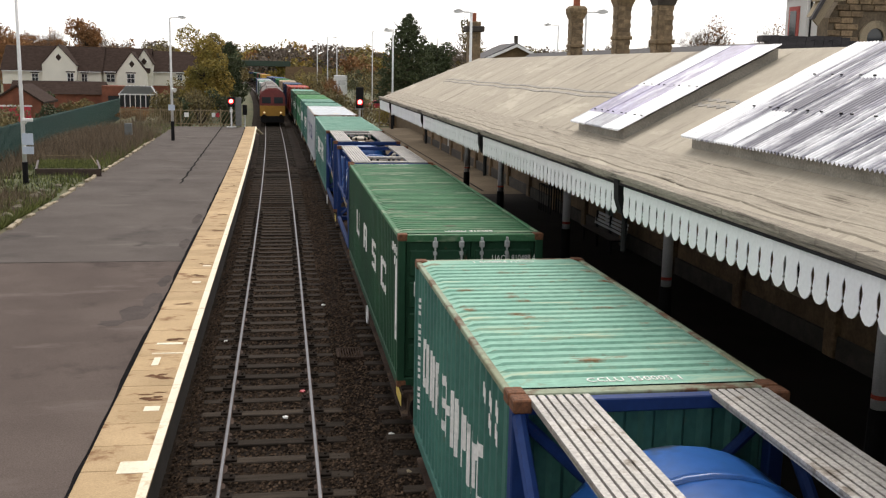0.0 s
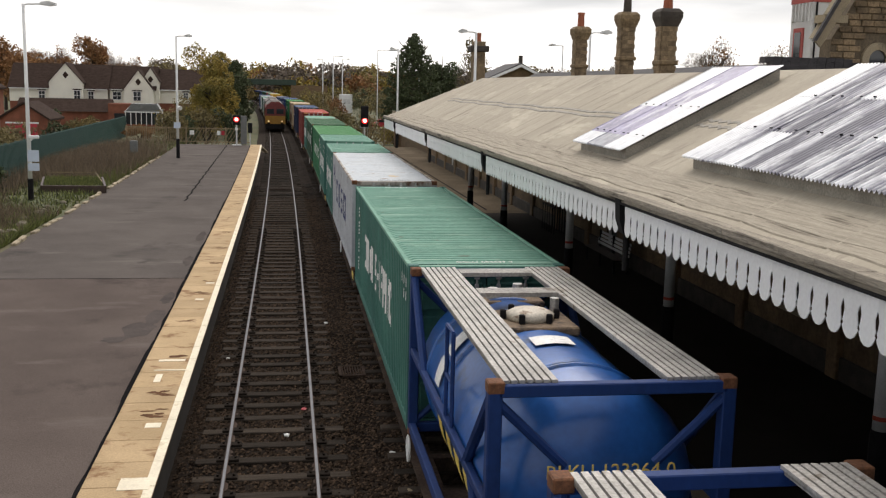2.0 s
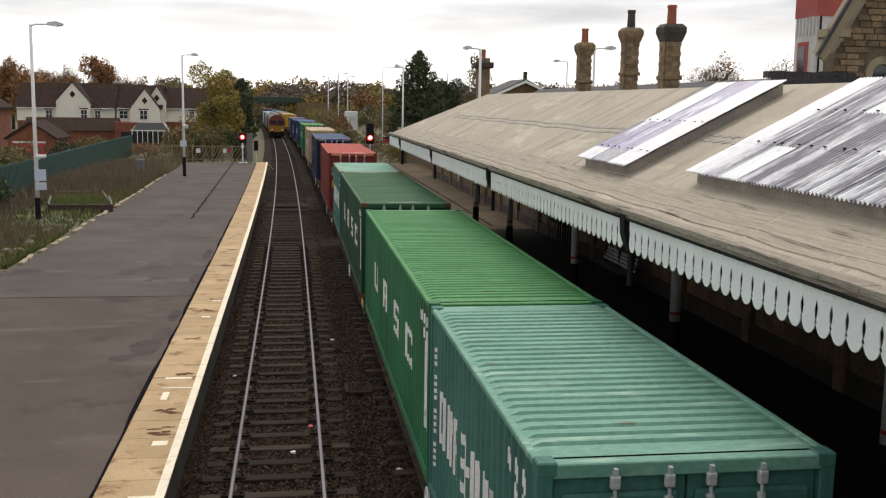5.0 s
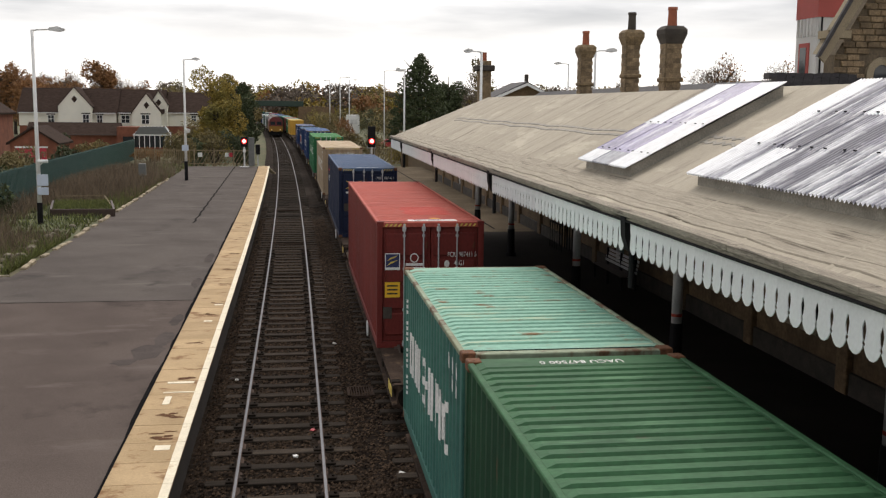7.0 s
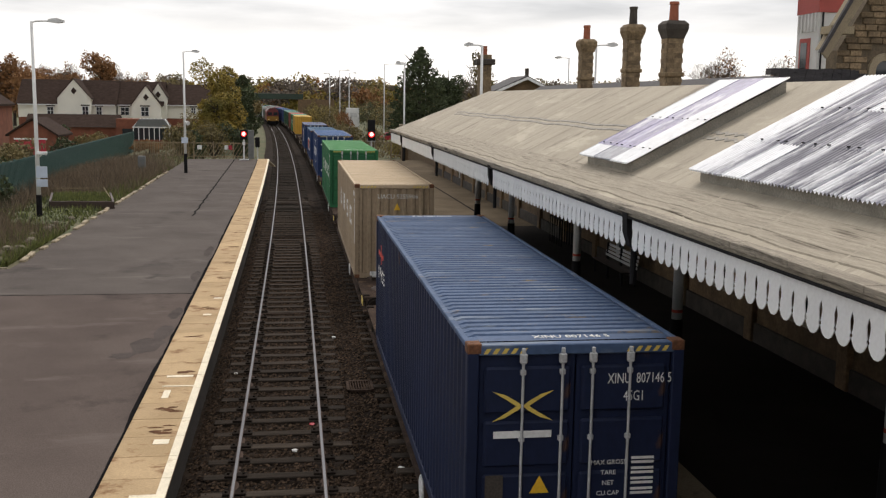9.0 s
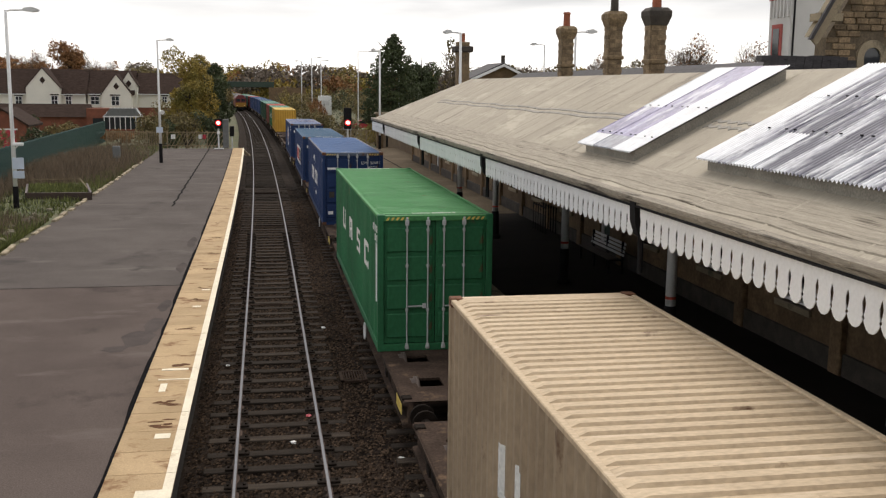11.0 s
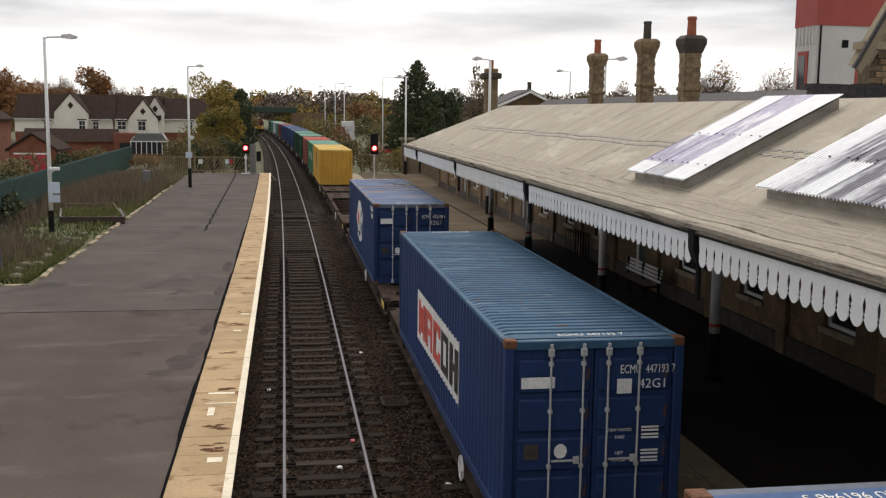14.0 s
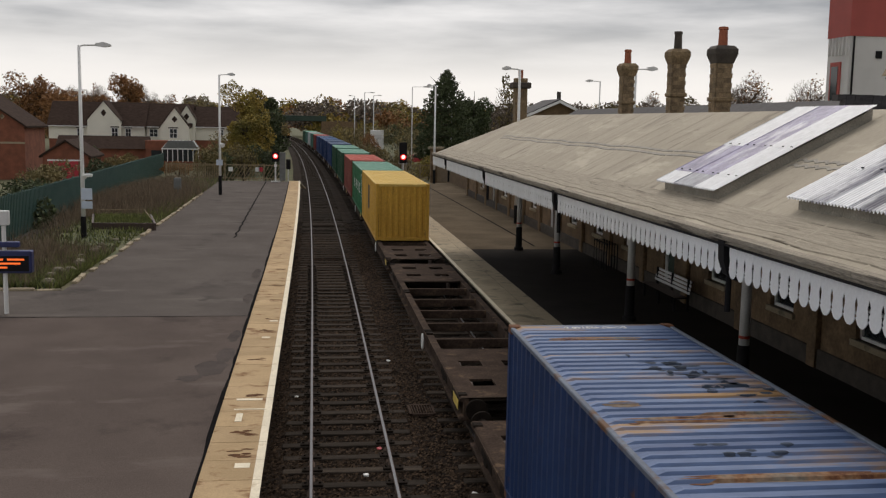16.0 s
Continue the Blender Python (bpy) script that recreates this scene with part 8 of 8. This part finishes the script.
def wagon(S, deck, off=TRACK2, away=None):
    L = 18.9
    t = thing("container_wagon", "grimy brown skeletal container wagon", "wagon", "wagons of the train")
    for sx in (-1, 1):
        part("solebar", WM["solebar"], M_wagon, t, m=Matrix.Diagonal((sx, 1, 1, 1)) @ Matrix.Translation((1.06, 0, 0)))
        for y in (0.25, 6.15, 6.45, 12.45, 12.75, 18.65):
            part("spigot", WM["spigot"], M_wagon_dark, t, m=pose(sx * 1.06, y, 0))
        part("handwheel", WM["handwheel"], M_white, t, "white brake handwheel", m=pose(sx * 1.17, 6.8, -0.35))
        for e_, y in ((1, 0.0), (-1, L)):
            part("buffer", WM["buffer"], M_wagon_dark, t, m=Matrix.Translation((sx * 0.87, y, -0.15)) @ Matrix.Diagonal((1, e_, 1, 1)))
    for y in (5.6, 7.6, 9.45, 11.3, 13.3):
        part("cross_beam", WM["beam"], M_wagon, t, m=pose(0, y, 0))
    for e_, y in ((1, 0.0), (-1, L)):
        part("deck_plate", WM["deck"], M_wagon, t, "dirty steel end deck", m=Matrix.Translation((0, y, 0)) @ Matrix.Diagonal((1, e_, 1, 1)))
        part("coupling", WM["hook"], M_wagon_dark, t, m=Matrix.Translation((0, y, -0.2)) @ Matrix.Diagonal((1, e_, 1, 1)))
    part("hazard_flash", Shape().box(-1.16, -1.152, 0.2, 0.9, -0.3, -0.1), M_decal_yellow, t, "worn yellow stripes")
    for y in (2.2, L - 2.2):
        bg = part("bogie", WM["bolster"], M_wagon_dark, t, m=pose(0, y, 0.45 - deck))
        for sx in (-1, 1):
            part("side_frame", WM["frame"], M_wagon_dark, bg, m=Matrix.Translation((sx * 1.0, 0, 0)) @ Matrix.Diagonal((-sx, 1, 1, 1)) @ Matrix.Diagonal((-1, 1, 1, 1)))
            for dy in (-0.9, 0.9):
                part("wheel", WM["wheel"], M_wheel, bg, m=Matrix.Translation((sx * 0.76, dy, 0.46 - 0.45)) @ Matrix.Diagonal((-sx, 1, 1, 1)))
    MOVERS.append((t, S, deck, off, away))
    return t


for S, dk in WAGONS:
    wagon(S, dk)

loco(108.0, 13.6)
loco(130.5, 13.6, False)
for k, (col, rf_) in enumerate((("white", "grey_roof"), ("uasc", "teal40_roof"), ("white", "grey_roof"), ("blue", "navy_roof"))):
    container(col, L40, STD, 155.0 + k * 15, 0.95, False, rf_, col.replace("uasc", "dark green") + " container on the departing train", 0.1, off=0.0, away=13.6)
    wagon(154.5 + k * 20, 0.95, 0.0, 13.6)

# how far the train has come towards the footbridge
RUN = [(0, 0.0), (1.5, 21.1), (3.5, 49.1), (7, 99.1), (9, 130.7), (10, 145.5), (12.5, 184.8), (14, 207.3), (15, 222.4), (16, 237.4)]


def run(t):
    ts, ds = [r[0] for r in RUN], [r[1] for r in RUN]
    i = max(k for k in range(len(ts)) if ts[k] <= t + 1e-6)
    i = min(i, len(ts) - 2)

    def slope(k):
        if k == 0:
            return (ds[1] - ds[0]) / (ts[1] - ts[0])
        if k == len(ts) - 1:
            return (ds[-1] - ds[-2]) / (ts[-1] - ts[-2])
        return (ds[k + 1] - ds[k - 1]) / (ts[k + 1] - ts[k - 1])

    h = ts[i + 1] - ts[i]
    u = (t - ts[i]) / h
    return ((2 * u ** 3 - 3 * u ** 2 + 1) * ds[i] + (u ** 3 - 2 * u ** 2 + u) * h * slope(i) + (3 * u ** 2 - 2 * u ** 3) * ds[i + 1] + (u ** 3 - u ** 2) * h * slope(i + 1))


def on_line(off, y, z):
    return pose(off + cx(y), y, z, 0, 0, bend(y))


def motions():
    for t, S, deck, off, away in MOVERS:
        rows = []
        for k in range(33):
            s = k * 0.5
            y = S - run(s) if away is None else S + away * s
            rows.append((s, on_line(off, y, deck)))
        walk(t, rows)


motions()
